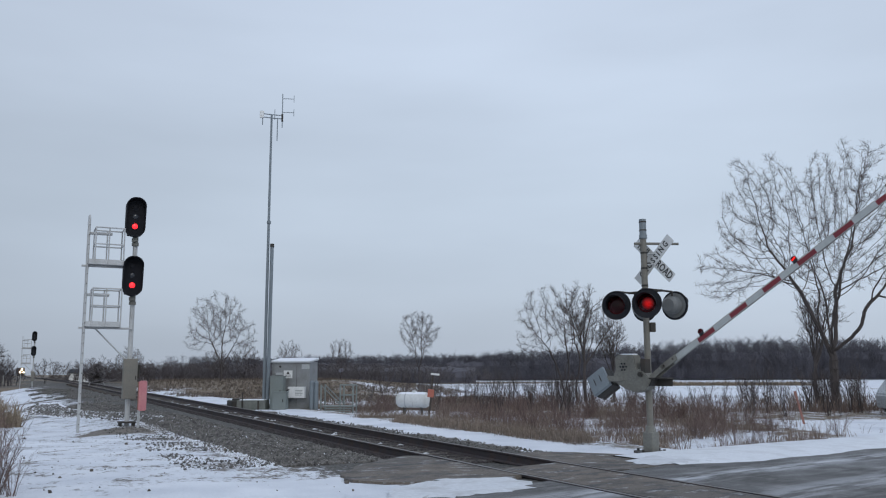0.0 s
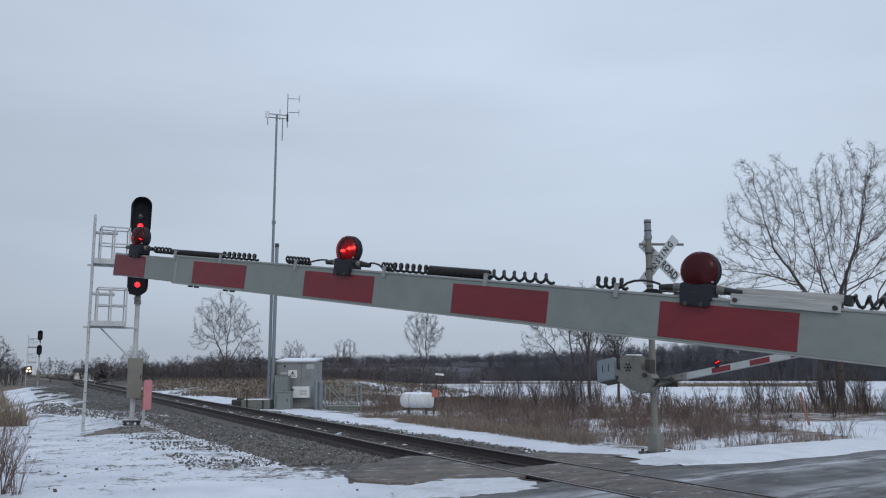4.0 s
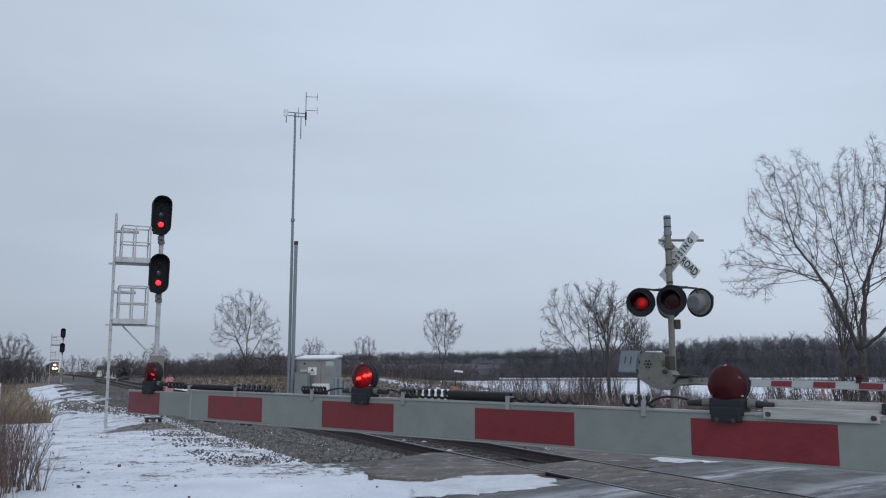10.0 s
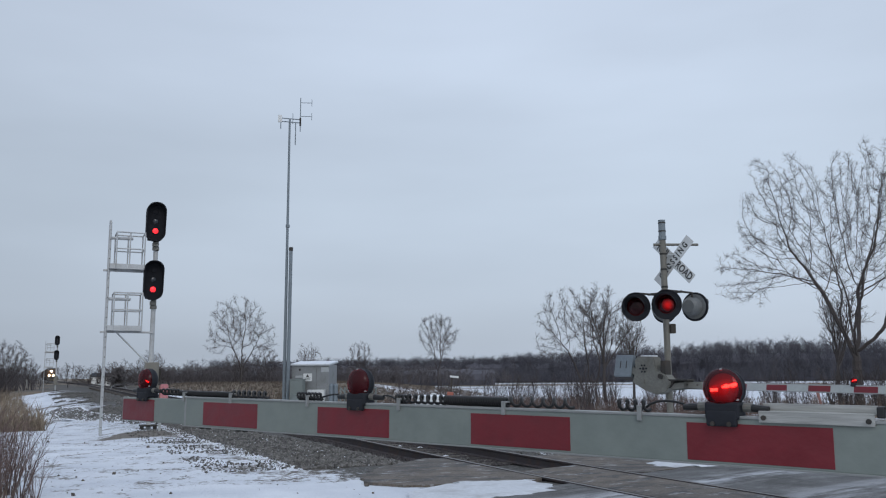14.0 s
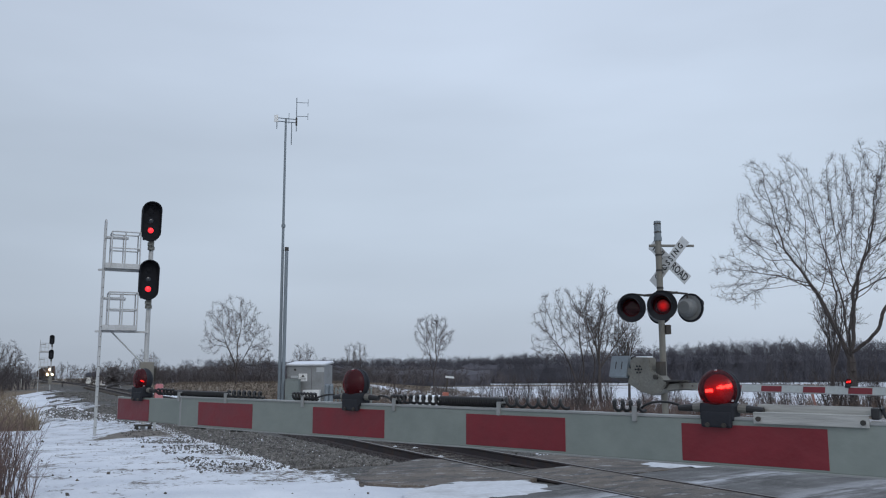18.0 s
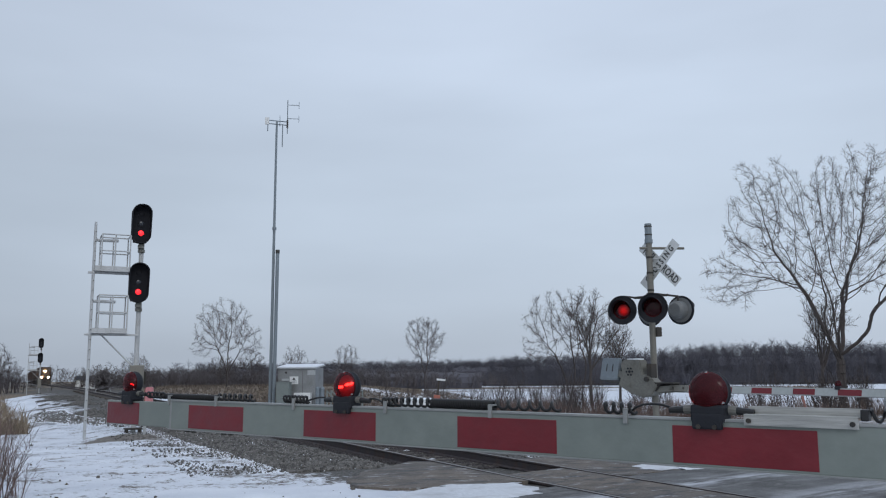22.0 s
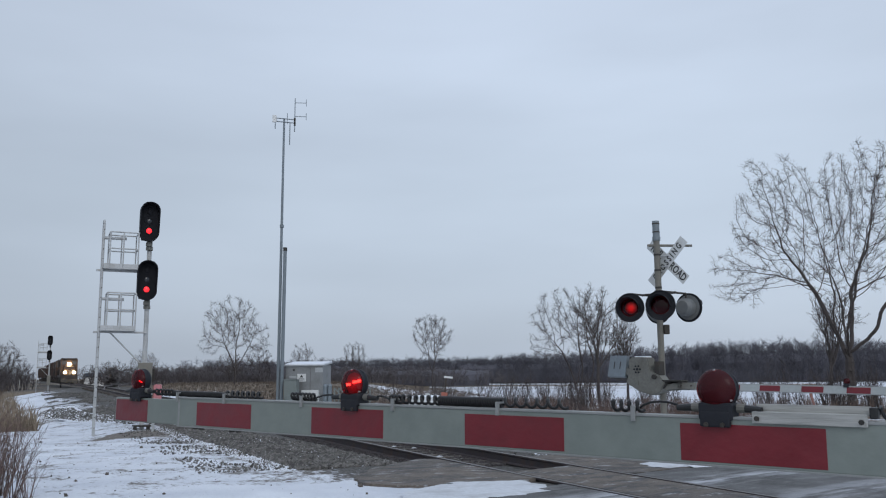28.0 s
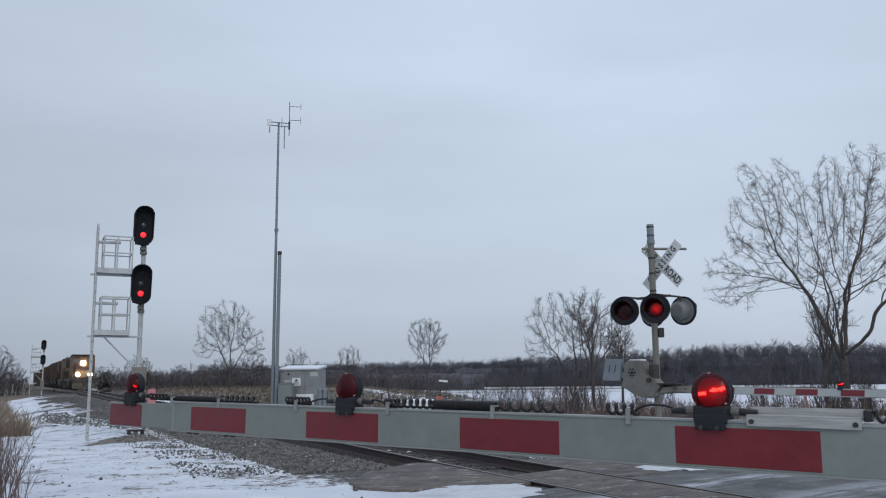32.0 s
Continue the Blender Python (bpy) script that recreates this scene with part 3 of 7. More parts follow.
def ragged(ring, seed):
    """The outline with a worn, uneven edge; the side along the rail stays straight."""
    out = []
    for (a, b), (c, d) in zip(ring, ring[1:] + ring[:1]):
        for i in range(6):
            s, p = a + (c - a) * i / 6, b + (d - b) * i / 6
            k = 0.0 if abs(abs(p) - 0.83) < 0.01 else 1.0
            out.append((s + 0.10 * k * noise.noise((s * 2.3, p * 2.3, seed)), p + 0.12 * k * noise.noise((s * 2.1, p * 2.1, seed + 5.0))))
    return out


def build_road():
    road_strip("road", [-90, -40, -20, -12, -8, -6, -5, -4, -3, -2, -1.2, -0.83], "worn grey asphalt road with pale salt streaks")
    road_strip("road", [-0.66, -0.3, 0, 0.3, 0.66], "stained asphalt between the rails of a level crossing", M_APRON, lefts=[ROAD_R + (ROAD_L + 1.6 - ROAD_R) * i / 12 for i in range(13)])
    road_strip("road", [0.83, 1.2, 2, 3, 4, 5, 6, 8, 10, 13, 17, 22, 30, 40, 60, 90, 140], "worn grey asphalt road with pale salt streaks")
    # apron of stained asphalt beside the crossing
    bm = B()
    ring = [(-0.55, -0.83), (2.9, -0.83), (3.05, -1.2), (2.5, -1.9), (2.15, -2.4), (1.3, -3.0), (0.5, -3.3), (-0.2, -3.0), (-0.55, -2.3), (-0.62, -1.4)]
    ring = ragged(ring, 21)
    top = [bm.verts.new(on_track(s, p, 0.006 - 0.012 * max(-p - 1.5, 0))) for s, p in ring]
    low = [bm.verts.new(v.co - Vector((0, 0, 0.2))) for v in top]
    bm.faces.new(top)
    for i in range(len(ring)):
        j = (i + 1) % len(ring)
        bm.faces.new((top[i], low[i], low[j], top[j]))
    bmesh.ops.recalc_face_normals(bm, faces=bm.faces)
    tagged(part("pavement", bm, M_APRON), "brown-stained asphalt apron beside the crossing", "pavement", kind="structure")
    # packed snow at the road's edge
    for ring, seed in (([(-1.35, -3.4), (-0.85, -2.9), (-0.42, -2.25), (-0.5, -1.6), (-0.72, -1.1), (-1.2, -1.15), (-1.75, -1.4), (-2.0, -2.0), (-2.15, -2.9), (-1.9, -3.6)], 31),
                       ([(0.35, 1.95), (0.9, 2.6), (1.2, 3.2), (1.35, 4.4), (1.4, 6.4), (0.75, 5.5), (0.1, 4.2), (-0.3, 3.0), (-0.35, 1.9), (0.0, 1.7)], 32)):
        mid = Vector((sum(a for a, _ in ring), sum(b for _, b in ring))) / len(ring)
        bm = B()
        outer, inner = [], []
        for s, p in ragged(ragged(ring, seed), seed + 3):
            v = on_track(s, p)
            s, p = s + 0.14 * noise.noise((s * 5, p * 5, seed)), p + 0.2 * noise.noise((s * 4, p * 4, seed + 8.0))
            v = on_track(s, p)
            outer.append(bm.verts.new((v.x, v.y, road_z(p) + 0.003)))
            s, p = s + (mid.x - s) * 0.16, p + (mid.y - p) * 0.16
            v = on_track(s, p)
            inner.append(bm.verts.new((v.x, v.y, road_z(p) + 0.026 + 0.006 * noise.noise((s * 3, p * 3, 1.0)))))
        for i in range(len(outer)):
            j = (i + 1) % len(outer)
            bm.faces.new((outer[i], outer[j], inner[j], inner[i]))
        bm.faces.new(inner)
        bmesh.ops.recalc_face_normals(bm, faces=bm.faces)
        tagged(part("snow_patch", bm, M_SLUSH), "thin patch of packed snow on the road", "snow", kind="stuff")
    # ploughed snow along the road's far edge
    verts, faces = [], []
    ps = [2.35 + 0.35 * i for i in range(119)]
    for i, p in enumerate(ps):
        end = smooth(0, 5, i)
        wav = 0.22 * noise.noise((p * 0.5, 4.0, 2.0)) + 0.10 * noise.noise((p * 1.7, 7.0, 2.0))
        for left, up in ((-0.42 * end + wav, -0.004), (-0.30 * end + wav, 0.014), (0.1, 0.035), (0.8, 0.05), (1.7, 0.03), (2.5, -0.06)):
            q = on_track(road_s(p, ROAD_L + left), p)
            z = road_z(p) if left < 0.3 else max(road_z(p), ground_z(q.x, q.y)) if left < 2.2 else ground_z(q.x, q.y)
            verts.append((q.x, q.y, z + up * (0.4 + 0.6 * end) + 0.012 * noise.noise((q.x * 1.5, q.y * 1.5, 3.0))))
    faces = [(i * 6 + k, i * 6 + k + 1, i * 6 + k + 7, i * 6 + k + 6) for i in range(len(ps) - 1) for k in range(5)]
    ob = mesh_object("snow_bank", verts, faces, M_PLOUGHED)
    for f in ob.data.polygons:
        f.use_smooth = True
    tagged(ob, "low bank of ploughed snow along the road", "snow", kind="stuff")
    # far side strip of dirt and asphalt by the far rail
    bm = B()
    ring = [(-0.7, 0.83), (2.4, 0.83), (2.6, 1.3), (2.3, 2.2), (1.6, 3.0), (0.7, 3.1), (-0.35, 3.0), (-0.6, 1.8)]
    ring = ragged(ring, 22)
    top = [bm.verts.new(on_track(s, p, 0.004 - 0.03 * max(p - 1.5, 0))) for s, p in ring]
    low = [bm.verts.new(v.co - Vector((0, 0, 0.2))) for v in top]
    bm.faces.new(top)
    for i in range(len(ring)):
        j = (i + 1) % len(ring)
        bm.faces.new((top[i], low[i], low[j], top[j]))
    bmesh.ops.recalc_face_normals(bm, faces=bm.faces)
    tagged(part("pavement", bm, M_APRON), "muddy brown asphalt edge beside the far rail", "pavement", kind="structure")


# ---- track ----
RAIL_PROFILE = [(-0.036, 0), (-0.036, -0.028), (-0.009, -0.044), (-0.009, -0.15), (-0.07, -0.17), (-0.07, -0.19), (0.07, -0.19), (0.07, -0.17), (0.009, -0.15), (0.009, -0.044), (0.036, -0.028), (0.036, 0)]


def rail(p, s0, s1, bend=0.0, name="rail"):
    steps = [s0]
    while steps[-1] < s1:
        steps.append(min(s1, steps[-1] + (3 if steps[-1] < 60 else 25)))
    verts, faces = [], []
    k = len(RAIL_PROFILE)
    for s in steps:
        off = siding(s) if bend else 0.0
        for a, z in RAIL_PROFILE:
            verts.append(on_track(s, p + a + off, rail_z(s) + z))
    for j in range(len(steps) - 1):
        for i in range(k):
            i2 = (i + 1) % k
            faces.append((j * k + i, (j + 1) * k + i, (j + 1) * k + i2, j * k + i2))
    faces.append(tuple(range(k)))
    ob = mesh_object(name, verts, faces, M_RAIL)
    ob.data.materials.append(M_RAILTOP)
    for i, f in enumerate(ob.data.polygons):
        if i % k == k - 1 and i < len(ob.data.polygons) - 1:
            f.material_index = 1
    return tagged(ob, "dark rusty steel rail with a worn bright head", "rail", "rails of the track")


def build_track():
    for p in (-0.7525, 0.7525):
        rail(p, -60, 900)
    for p in (-0.7525, 0.7525):
        tagged(rail(p, 80, 205, 1.0), "rusty rail of a diverging siding", "rail", "rails of the track")
    random.seed(4)
    me = None
    for i in range(190):
        s = 3.2 + i * 0.54
        if me is None:
            bm = B()
            box(bm, 0, 0, 0, 2.6, 0.23, 0.18, bevel=0.015)
            me = bpy.data.meshes.new("sleeper")
            bm.to_mesh(me)
            bm.free()
            me.materials.append(M_TIE)
        ob = new("sleeper", me)
        ob.matrix_basis = Matrix.Translation(on_track(s, random.uniform(-0.04, 0.04), rail_z(s) - 0.277)) @ pose(0, 0, 0, 0, 0, TRACK_DEG - 90 + random.uniform(-0.8, 0.8))
        tagged(ob, "dark creosoted timber sleeper in the ballast", "sleeper", "sleepers of the track")


def octa_stones(count, place, size, material, name, label, seed):
    """Many small irregular stones in one mesh."""
    rng = np.random.default_rng(seed)
    verts, faces = [], []
    tri = ((0, 2, 4), (2, 1, 4), (1, 3, 4), (3, 0, 4), (2, 0, 5), (1, 2, 5), (3, 1, 5), (0, 3, 5))
    for _ in range(count):
        x, y = place(rng)
        r = size[0] + (size[1] - size[0]) * rng.random() ** 2
        c = Vector((x, y, ground_z(x, y) + r * 0.25))
        turn = Euler((rng.random() * 6, rng.random() * 6, rng.random() * 6)).to_matrix()
        j = len(verts)
        for ax in ((1, 0, 0), (-1, 0, 0), (0, 1, 0), (0, -1, 0), (0, 0, 1), (0, 0, -1)):
            verts.append(c + turn @ (Vector(ax) * r * (0.55 + 0.6 * rng.random())))
        faces += [tuple(j + k for k in t) for t in tri]
    return tagged(mesh_object(name, verts, faces, material), label, "gravel", kind="stuff")


def build_ballast():
    def slope(rng):
        s = 2.6 + 30 * rng.random() ** 1.5
        p = -1.7 - (foot_of(s) - 1.5) * rng.random() ** 0.85
        q = on_track(s, p)
        return q.x, q.y

    def between(rng):
        s = 3.0 + 22 * rng.random() ** 1.3
        q = on_track(s, -0.66 + 1.32 * rng.random())
        return q.x, q.y

    def far_side(rng):
        s = 2.6 + 30 * rng.random() ** 1.4
        q = on_track(s, 0.9 + 1.5 * rng.random() ** 1.2)
        return q.x, q.y

    octa_stones(15000, slope, (0.026, 0.066), M_STONE, "ballast", "loose grey ballast stones on the bank", 1)
    octa_stones(2500, between, (0.02, 0.045), M_STONE, "ballast", "grey ballast stones between the rails", 2)
    octa_stones(2500, far_side, (0.02, 0.05), M_STONE, "ballast", "grey ballast stones beside the far rail", 3)

    def coarse(rng):
        while True:
            s = 2.8 + 15 * rng.random() ** 1.3
            p = -foot_of(s) + 0.7 - 2.5 * rng.random() ** 1.5
            if rng.random() > 1.25 + 0.35 * (p + 3.4):
                continue
            q = on_track(s, p)
            if noise.noise((q.x * 0.5, q.y * 0.5, 4.0)) > -0.12:
                return q.x, q.y

    def strip(rng):
        s = 22 + 22 * rng.random()
        q = on_track(s, -foot_of(s) + 0.9 - 1.9 * rng.random())
        return q.x, q.y

    octa_stones(3200, coarse, (0.012, 0.040), M_STONE, "ballast", "coarse grey stones in the snow at the foot of the bank", 7)
    octa_stones(4200, strip, (0.03, 0.075), M_STONE, "ballast", "coarse grey stones along the foot of the bank", 9)

    def by_rails(rng):
        s = 2.9 + 34 * rng.random() ** 1.4
        side = rng.choice((-1, 1))
        q = on_track(s, side * 0.7525 - 0.07 - 0.42 * rng.random() ** 1.4)
        return q.x, q.y

    octa_stones(13000, by_rails, (0.02, 0.045), M_GRIME, "ballast", "grease-darkened ballast along the rails", 10)

    def far_bank(rng):
        while True:
            s, p = 32 + 50 * rng.random() ** 1.3, -1.7 - 4.6 * rng.random()
            if streaks(s, p) < 0.05 * (p + 4):
                q = on_track(s, p)
                return q.x, q.y

    octa_stones(7000, far_bank, (0.035, 0.085), M_STONE, "ballast", "grey ballast stones on the widened bank", 15)
    # snow left lying on the sleepers between the rails
    rng = np.random.default_rng(16)
    verts, faces = [], []
    for i in range(75):
        s = 3.2 + i * 0.54
        for _ in range(rng.integers(0, 3)):
            q = on_track(s + rng.normal(0, 0.03), rng.uniform(-0.5, 0.55), rail_z(s) - 0.189)
            j, w, d = len(verts), rng.uniform(0.04, 0.13), rng.uniform(0.025, 0.07)
            for k in range(8):
                a = 6.283 * k / 8
                e = TN * (w * math.cos(a) * rng.uniform(0.7, 1.2)) + TD * (d * math.sin(a) * rng.uniform(0.7, 1.2))
                verts.append((q.x + e.x, q.y + e.y, q.z))
            verts.append((q.x, q.y, q.z + rng.uniform(0.02, 0.04)))
            faces += [(j + k, j + (k + 1) % 8, j + 8) for k in range(8)]
    tagged(mesh_object("snow_clumps", verts, faces, M_SLUSH), "thin remains of snow on the sleepers", "snow", kind="stuff")

    def clods(rng):
        return -12 + 13 * rng.random(), 10.5 + 14 * rng.random()

    octa_stones(14, clods, (0.04, 0.085), M_CLOD, "dirt_clods", "larger frozen lumps of earth on the snow", 17)
    octa_stones(300, clods, (0.005, 0.034), M_CLOD, "dirt_clods", "brown dirt clods lying on the snow", 5)

    def snowed(rng):
        s = 2.6 + 30 * rng.random() ** 1.4
        q = on_track(s, -foot_of(s) + 1.3 - 1.9 * rng.random())
        return q.x, q.y

    def strip_snow(rng):
        s = 22 + 24 * rng.random()
        q = on_track(s, -foot_of(s) + 1.1 - 2.2 * rng.random())
        return q.x, q.y

    def flecks(rng):
        s = 2.8 + 22 * rng.random() ** 1.3
        q = on_track(s, -1.75 - 1.75 * rng.random() ** 0.6)
        return q.x, q.y

    octa_stones(4200, strip_snow, (0.025, 0.06), M_SNOW, "snow_clumps", "clumps of snow between coarse stones", 13)
    octa_stones(9000, flecks, (0.007, 0.024), M_SNOW, "snow_clumps", "flecks of snow on the ballast", 14)
    octa_stones(12000, snowed, (0.007, 0.028), M_SNOW, "snow_clumps", "small clumps of snow between ballast stones", 6)


# ---- trees and brush ----
def segments_mesh(segs):
    """Tapered tubes from rows of start, end and the two radii."""
    verts, faces = [], []
    for a, b, r0, r1 in segs:
        k = 7 if r0 > 0.08 else 5 if r0 > 0.03 else 3
        t = (b - a)
        if t.length < 1e-5:
            continue
        t.normalize()
        u = t.orthogonal().normalized()
        v = t.cross(u)
        j = len(verts)
        for c, r in ((a, r0), (b, r1)):
            for i in range(k):
                w = 2 * math.pi * i / k
                verts.append(c + (u * math.cos(w) + v * math.sin(w)) * r)
        for i in range(k):
            faces.append((j + i, j + (i + 1) % k, j + k + (i + 1) % k, j + k + i))
    return verts, faces


def grow(rng, out, pos, way, level, plan, reach=1.0):
    """plan: for each level the count, the angle from the parent, the length and the radius at the root."""
    count, angle, length, radius = plan[level]
    length *= reach
    pieces = 6 if level < 2 else 4 if level < 4 else 2
    step = length / pieces
    path = [(pos.copy(), way.copy())]
    radius *= 0.75 + 0.25 * reach
    end_r = radius * (0.7 if level == 0 else 0.28)
    bend = (0.05, 0.10, 0.16, 0.20, 0.24, 0.26)[min(level, 5)]
    for i in range(pieces):
        way = (way + Vector((rng.gauss(0, bend), rng.gauss(0, bend), rng.gauss(0, bend * 0.7) + (0.045 if level else 0)))).normalized()
        nxt = pos + way * step
        r0 = radius + (end_r - radius) * i / pieces
        r1 = radius + (end_r - radius) * (i + 1) / pieces
        out[min(level, 2)].append((pos, nxt, r0, r1))
        pos = nxt
        path.append((pos.copy(), way.copy()))
    if level + 1 >= len(plan):
        return
    kids, angle = plan[level + 1][0], plan[level + 1][1]
    lo = 0.75 if level == 0 else 0.24
    for c in range(kids):
        f = min(lo + (1 - lo) * (c + rng.random()) / kids, 0.999)
        i = int(f * pieces)
        base = path[i][0].lerp(path[i + 1][0], f * pieces - i)
        w = path[i + 1][1]
        side = w.orthogonal().normalized()
        side.rotate(Matrix.Rotation(c * 2.4 + rng.random() * 1.2, 3, w))
        a = radians(angle * rng.uniform(0.5, 1.4))
        child = (w * math.cos(a) + side * math.sin(a)).normalized()
        grow(rng, out, base, child, level + 1, plan, rng.uniform(0.75, 1.15) * (1.0 if level == 0 else 1.2 - 0.6 * f) * (reach if level else 1.0))


def tree(x, y, height, seed, plan, label, lean=(0, 0), turn=0.0, z=None, group="", thick=1.0):
    rng = random.Random(seed)
    out = [[], [], []]
    grow(rng, out, Vector((0, 0, 0)), Vector((lean[0], lean[1], 1)).normalized(), 0, plan)
    top = max(b.z for segs in out for _, b, _, _ in segs)
    k = height / top
    ob = thing("tree", pose(x, y, (lie_z(x, y) if z is None else z) - 0.1, 0, 0, turn), label, "tree", group)
    for name, segs, mat in (("trunk", out[0], M_BARK), ("limb", out[1], M_BARK), ("crown", out[2], M_TWIG)):
        verts, faces = segments_mesh([(a * k, b * k, r0 * thick, r1 * thick) for a, b, r0, r1 in segs])
        p = mesh_object(name, verts, faces, mat)
        p.parent = ob
    return ob


def blades(name, count, place, height, width, material, label, category, seed, bend=0.9, tuft=6):
    """Dry stalks in tufts, bent over by the winter, in one mesh."""
    rng = np.random.default_rng(seed)
    verts, faces = [], []
    for _ in range(count // tuft):
        cx, cy = place(rng)
        ch = height[0] + (height[1] - height[0]) * rng.random() ** 1.6
        cb = rng.random() * 6.283
        cz = lie_z(cx, cy) - 0.02
        for _k in range(tuft):
            x, y = cx + rng.normal(0, 0.10), cy + rng.normal(0, 0.10)
            h = ch * (0.45 + 0.75 * rng.random())
            a = rng.random() * 6.283
            w = width * (0.6 + 0.8 * rng.random())
            dx, dy = math.cos(a) * w / 2, math.sin(a) * w / 2
            b = cb + rng.normal(0, 0.9)
            l = h * bend * rng.random()
            ux, uy = math.cos(b) * l, math.sin(b) * l
            drop = 0.25 * l
            j = len(verts)
            verts += [(x - dx, y - dy, cz), (x + dx, y + dy, cz), (x + ux * 0.35 + dx * 0.8, y + uy * 0.35 + dy * 0.8, cz + h * 0.6), (x + ux * 0.35 - dx * 0.8, y + uy * 0.35 - dy * 0.8, cz + h * 0.6), (x + ux, y + uy, cz + max(h - drop, 0.05))]
            faces += [(j, j + 1, j + 2, j + 3), (j + 3, j + 2, j + 4)]
    return tagged(mesh_object(name, verts, faces, material), label, category, kind="stuff")


def shrub_mesh(name, seed, stems, height, spread, material, twigs=5, r=0.012):
    rng = random.Random(seed)
    segs = []
    for i in range(stems):
        a = rng.random() * 6.283
        w = Vector((math.cos(a) * spread * rng.random(), math.sin(a) * spread * rng.random(), 1)).normalized()
        pos = Vector((math.cos(a), math.sin(a), 0)) * 0.12 * rng.random()
        h = height * rng.uniform(0.55, 1.0)
        for k in range(4):
            w = (w + Vector((rng.gauss(0, 0.12), rng.gauss(0, 0.12), 0.03))).normalized()
            nxt = pos + w * h / 4
            segs.append((pos, nxt, r * (1 - k * 0.2), r * (0.8 - k * 0.2)))
            if k:
                for _ in range(twigs // 2 + 1):
                    ww = (w + Vector((rng.gauss(0, 0.55), rng.gauss(0, 0.55), rng.gauss(0.1, 0.25)))).normalized()
                    q = pos.lerp(nxt, rng.random())
                    e = q + ww * h * rng.uniform(0.12, 0.3)
                    segs.append((q, e, r * 0.42, r * 0.2))
            pos = nxt
    verts, faces = segments_mesh(segs)
    me = bpy.data.meshes.new(name)
    me.from_pydata(verts, [], faces)
    me.materials.append(material)
    return me


def build_brush():
    def band(p0, p1, s0=-6, s1=34, bare=-0.18):
        def place(rng):
            while True:
                s, p = s0 + (s1 - s0) * rng.random(), p0 + (p1 - p0) * rng.random()
                q = on_track(s, p)
                if abs(q.x + 0.1) < 0.95 and 37.5 < q.y < 42.6:
                    continue
                if noise.noise((q.x * 0.35, q.y * 0.35, 9.0)) < bare:
                    continue
                if q.xy.dot(RL) > ROAD_L + 2.7 + 0.6 * rng.random() and not (q.x > 12.5 and q.y > 25.5 and rng.random() > 0.06) and not (s > 19 and p < 7.5):
                    return q.x, q.y
        return place

    blades("dry_grass", 20000, band(3.9, 6.0), (0.10, 0.40), 0.011, M_STRAW, "matted tan dry grass beside the tracks", "grass", 11, 1.3)
    blades("dry_grass", 16000, band(8.5, 19, bare=-0.02), (0.12, 0.5), 0.014, M_STRAW, "tangled tan dry grass in a ditch", "grass", 18, 1.2)
    blades("dead_weeds", 3600, band(5.0, 9.5, bare=0.05), (0.2, 0.7), 0.008, M_WEED, "brown dead weeds standing in snow", "weeds", 12, 0.8)
    blades("dead_weeds", 8000, band(9.0, 18, bare=0.0), (0.3, 0.85), 0.010, M_WEED, "brown dead weeds standing in dry grass", "weeds", 19, 0.8)

    def far_band(rng):
        while True:
            x, y = -30 + 100 * rng.random(), 42 + 26 * rng.random()
            s, p = track_sp(x, y)
            if p > 8 and x < 16 + 40 * rng.random():
                return x, y

    blades("dry_grass", 6000, far_band, (0.2, 0.55), 0.03, M_FIELD, "tan dry grass at the edge of a snowy field", "grass", 13)
    blades("dead_weeds", 2200, far_band, (0.3, 0.8), 0.02, M_WEED, "brown dead weeds at the edge of a snowy field", "weeds", 14, 0.6)

    def stubble(rng):
        return 46 + 26 * rng.random(), 152 + 10 * rng.random()

    blades("dry_grass", 5000, stubble, (0.6, 0.95), 0.08, M_PALESTRAW, "strip of tan stubble across the snowy field", "grass", 29)

    def far_left_field(rng):
        y = 46 + 145 * rng.random() ** 1.4
        return -0.47 * y + 8 + (0.42 * y) * rng.random() * 1.05, y

    def off_track(rng):
        while True:
            x, y = far_left_field(rng)
            s, p = track_sp(x, y)
            if p > (7 if s < 50 else 3.2) + siding(s) and noise.noise((x * 0.06, y * 0.1, 5.0)) < 0.22:
                return x, y

    blades("dry_grass", 46000, off_track, (0.18, 0.5), 0.036, M_FIELD, "tan dry grass across a winter field", "grass", 15, 1.7)

    def left_reeds(rng):
        while True:
            s, p = 22 + 90 * rng.random() ** 1.8, -7.0 - 20 * rng.random() ** 1.4
            if p < -6.9 - 0.02 * s:
                q = on_track(s, p)
                return q.x, q.y

    blades("reeds", 16000, left_reeds, (0.5, 1.25), 0.032, M_PALESTRAW, "pale tan reeds beside the railway bank", "reeds", 16)
    meshes = [shrub_mesh("shrub", 30 + i, 15, 1.25, 0.75, M_SHRUB, 14, 0.0065) for i in range(6)]
    rng = random.Random(8)
    made = 0
    while made < 230:
        s, p = rng.uniform(-4, 34), 4.8 + 20 * rng.random()
        q = on_track(s, p)
        if q.xy.dot(RL) < ROAD_L + 3.3 or (q.x > 13 and q.y > 27.5) or (s > 19 and p < 8) or (abs(q.x + 0.1) < 1.25 and 30 < q.y < 43) or noise.noise((q.x * 0.3, q.y * 0.3, 2.0)) < -0.05:
            continue
        ob = new("shrub", meshes[made % 6])
        ob.matrix_basis = Matrix.Translation((q.x, q.y, ground_z(q.x, q.y) - 0.02)) @ pose(0, 0, 0, 0, 0, rng.uniform(0, 360)) @ Matrix.Scale(rng.uniform(0.4, 0.95), 4)
        tagged(ob, "leafless brown shrub among dry grass", "shrub", "shrubs beside the tracks")
        made += 1
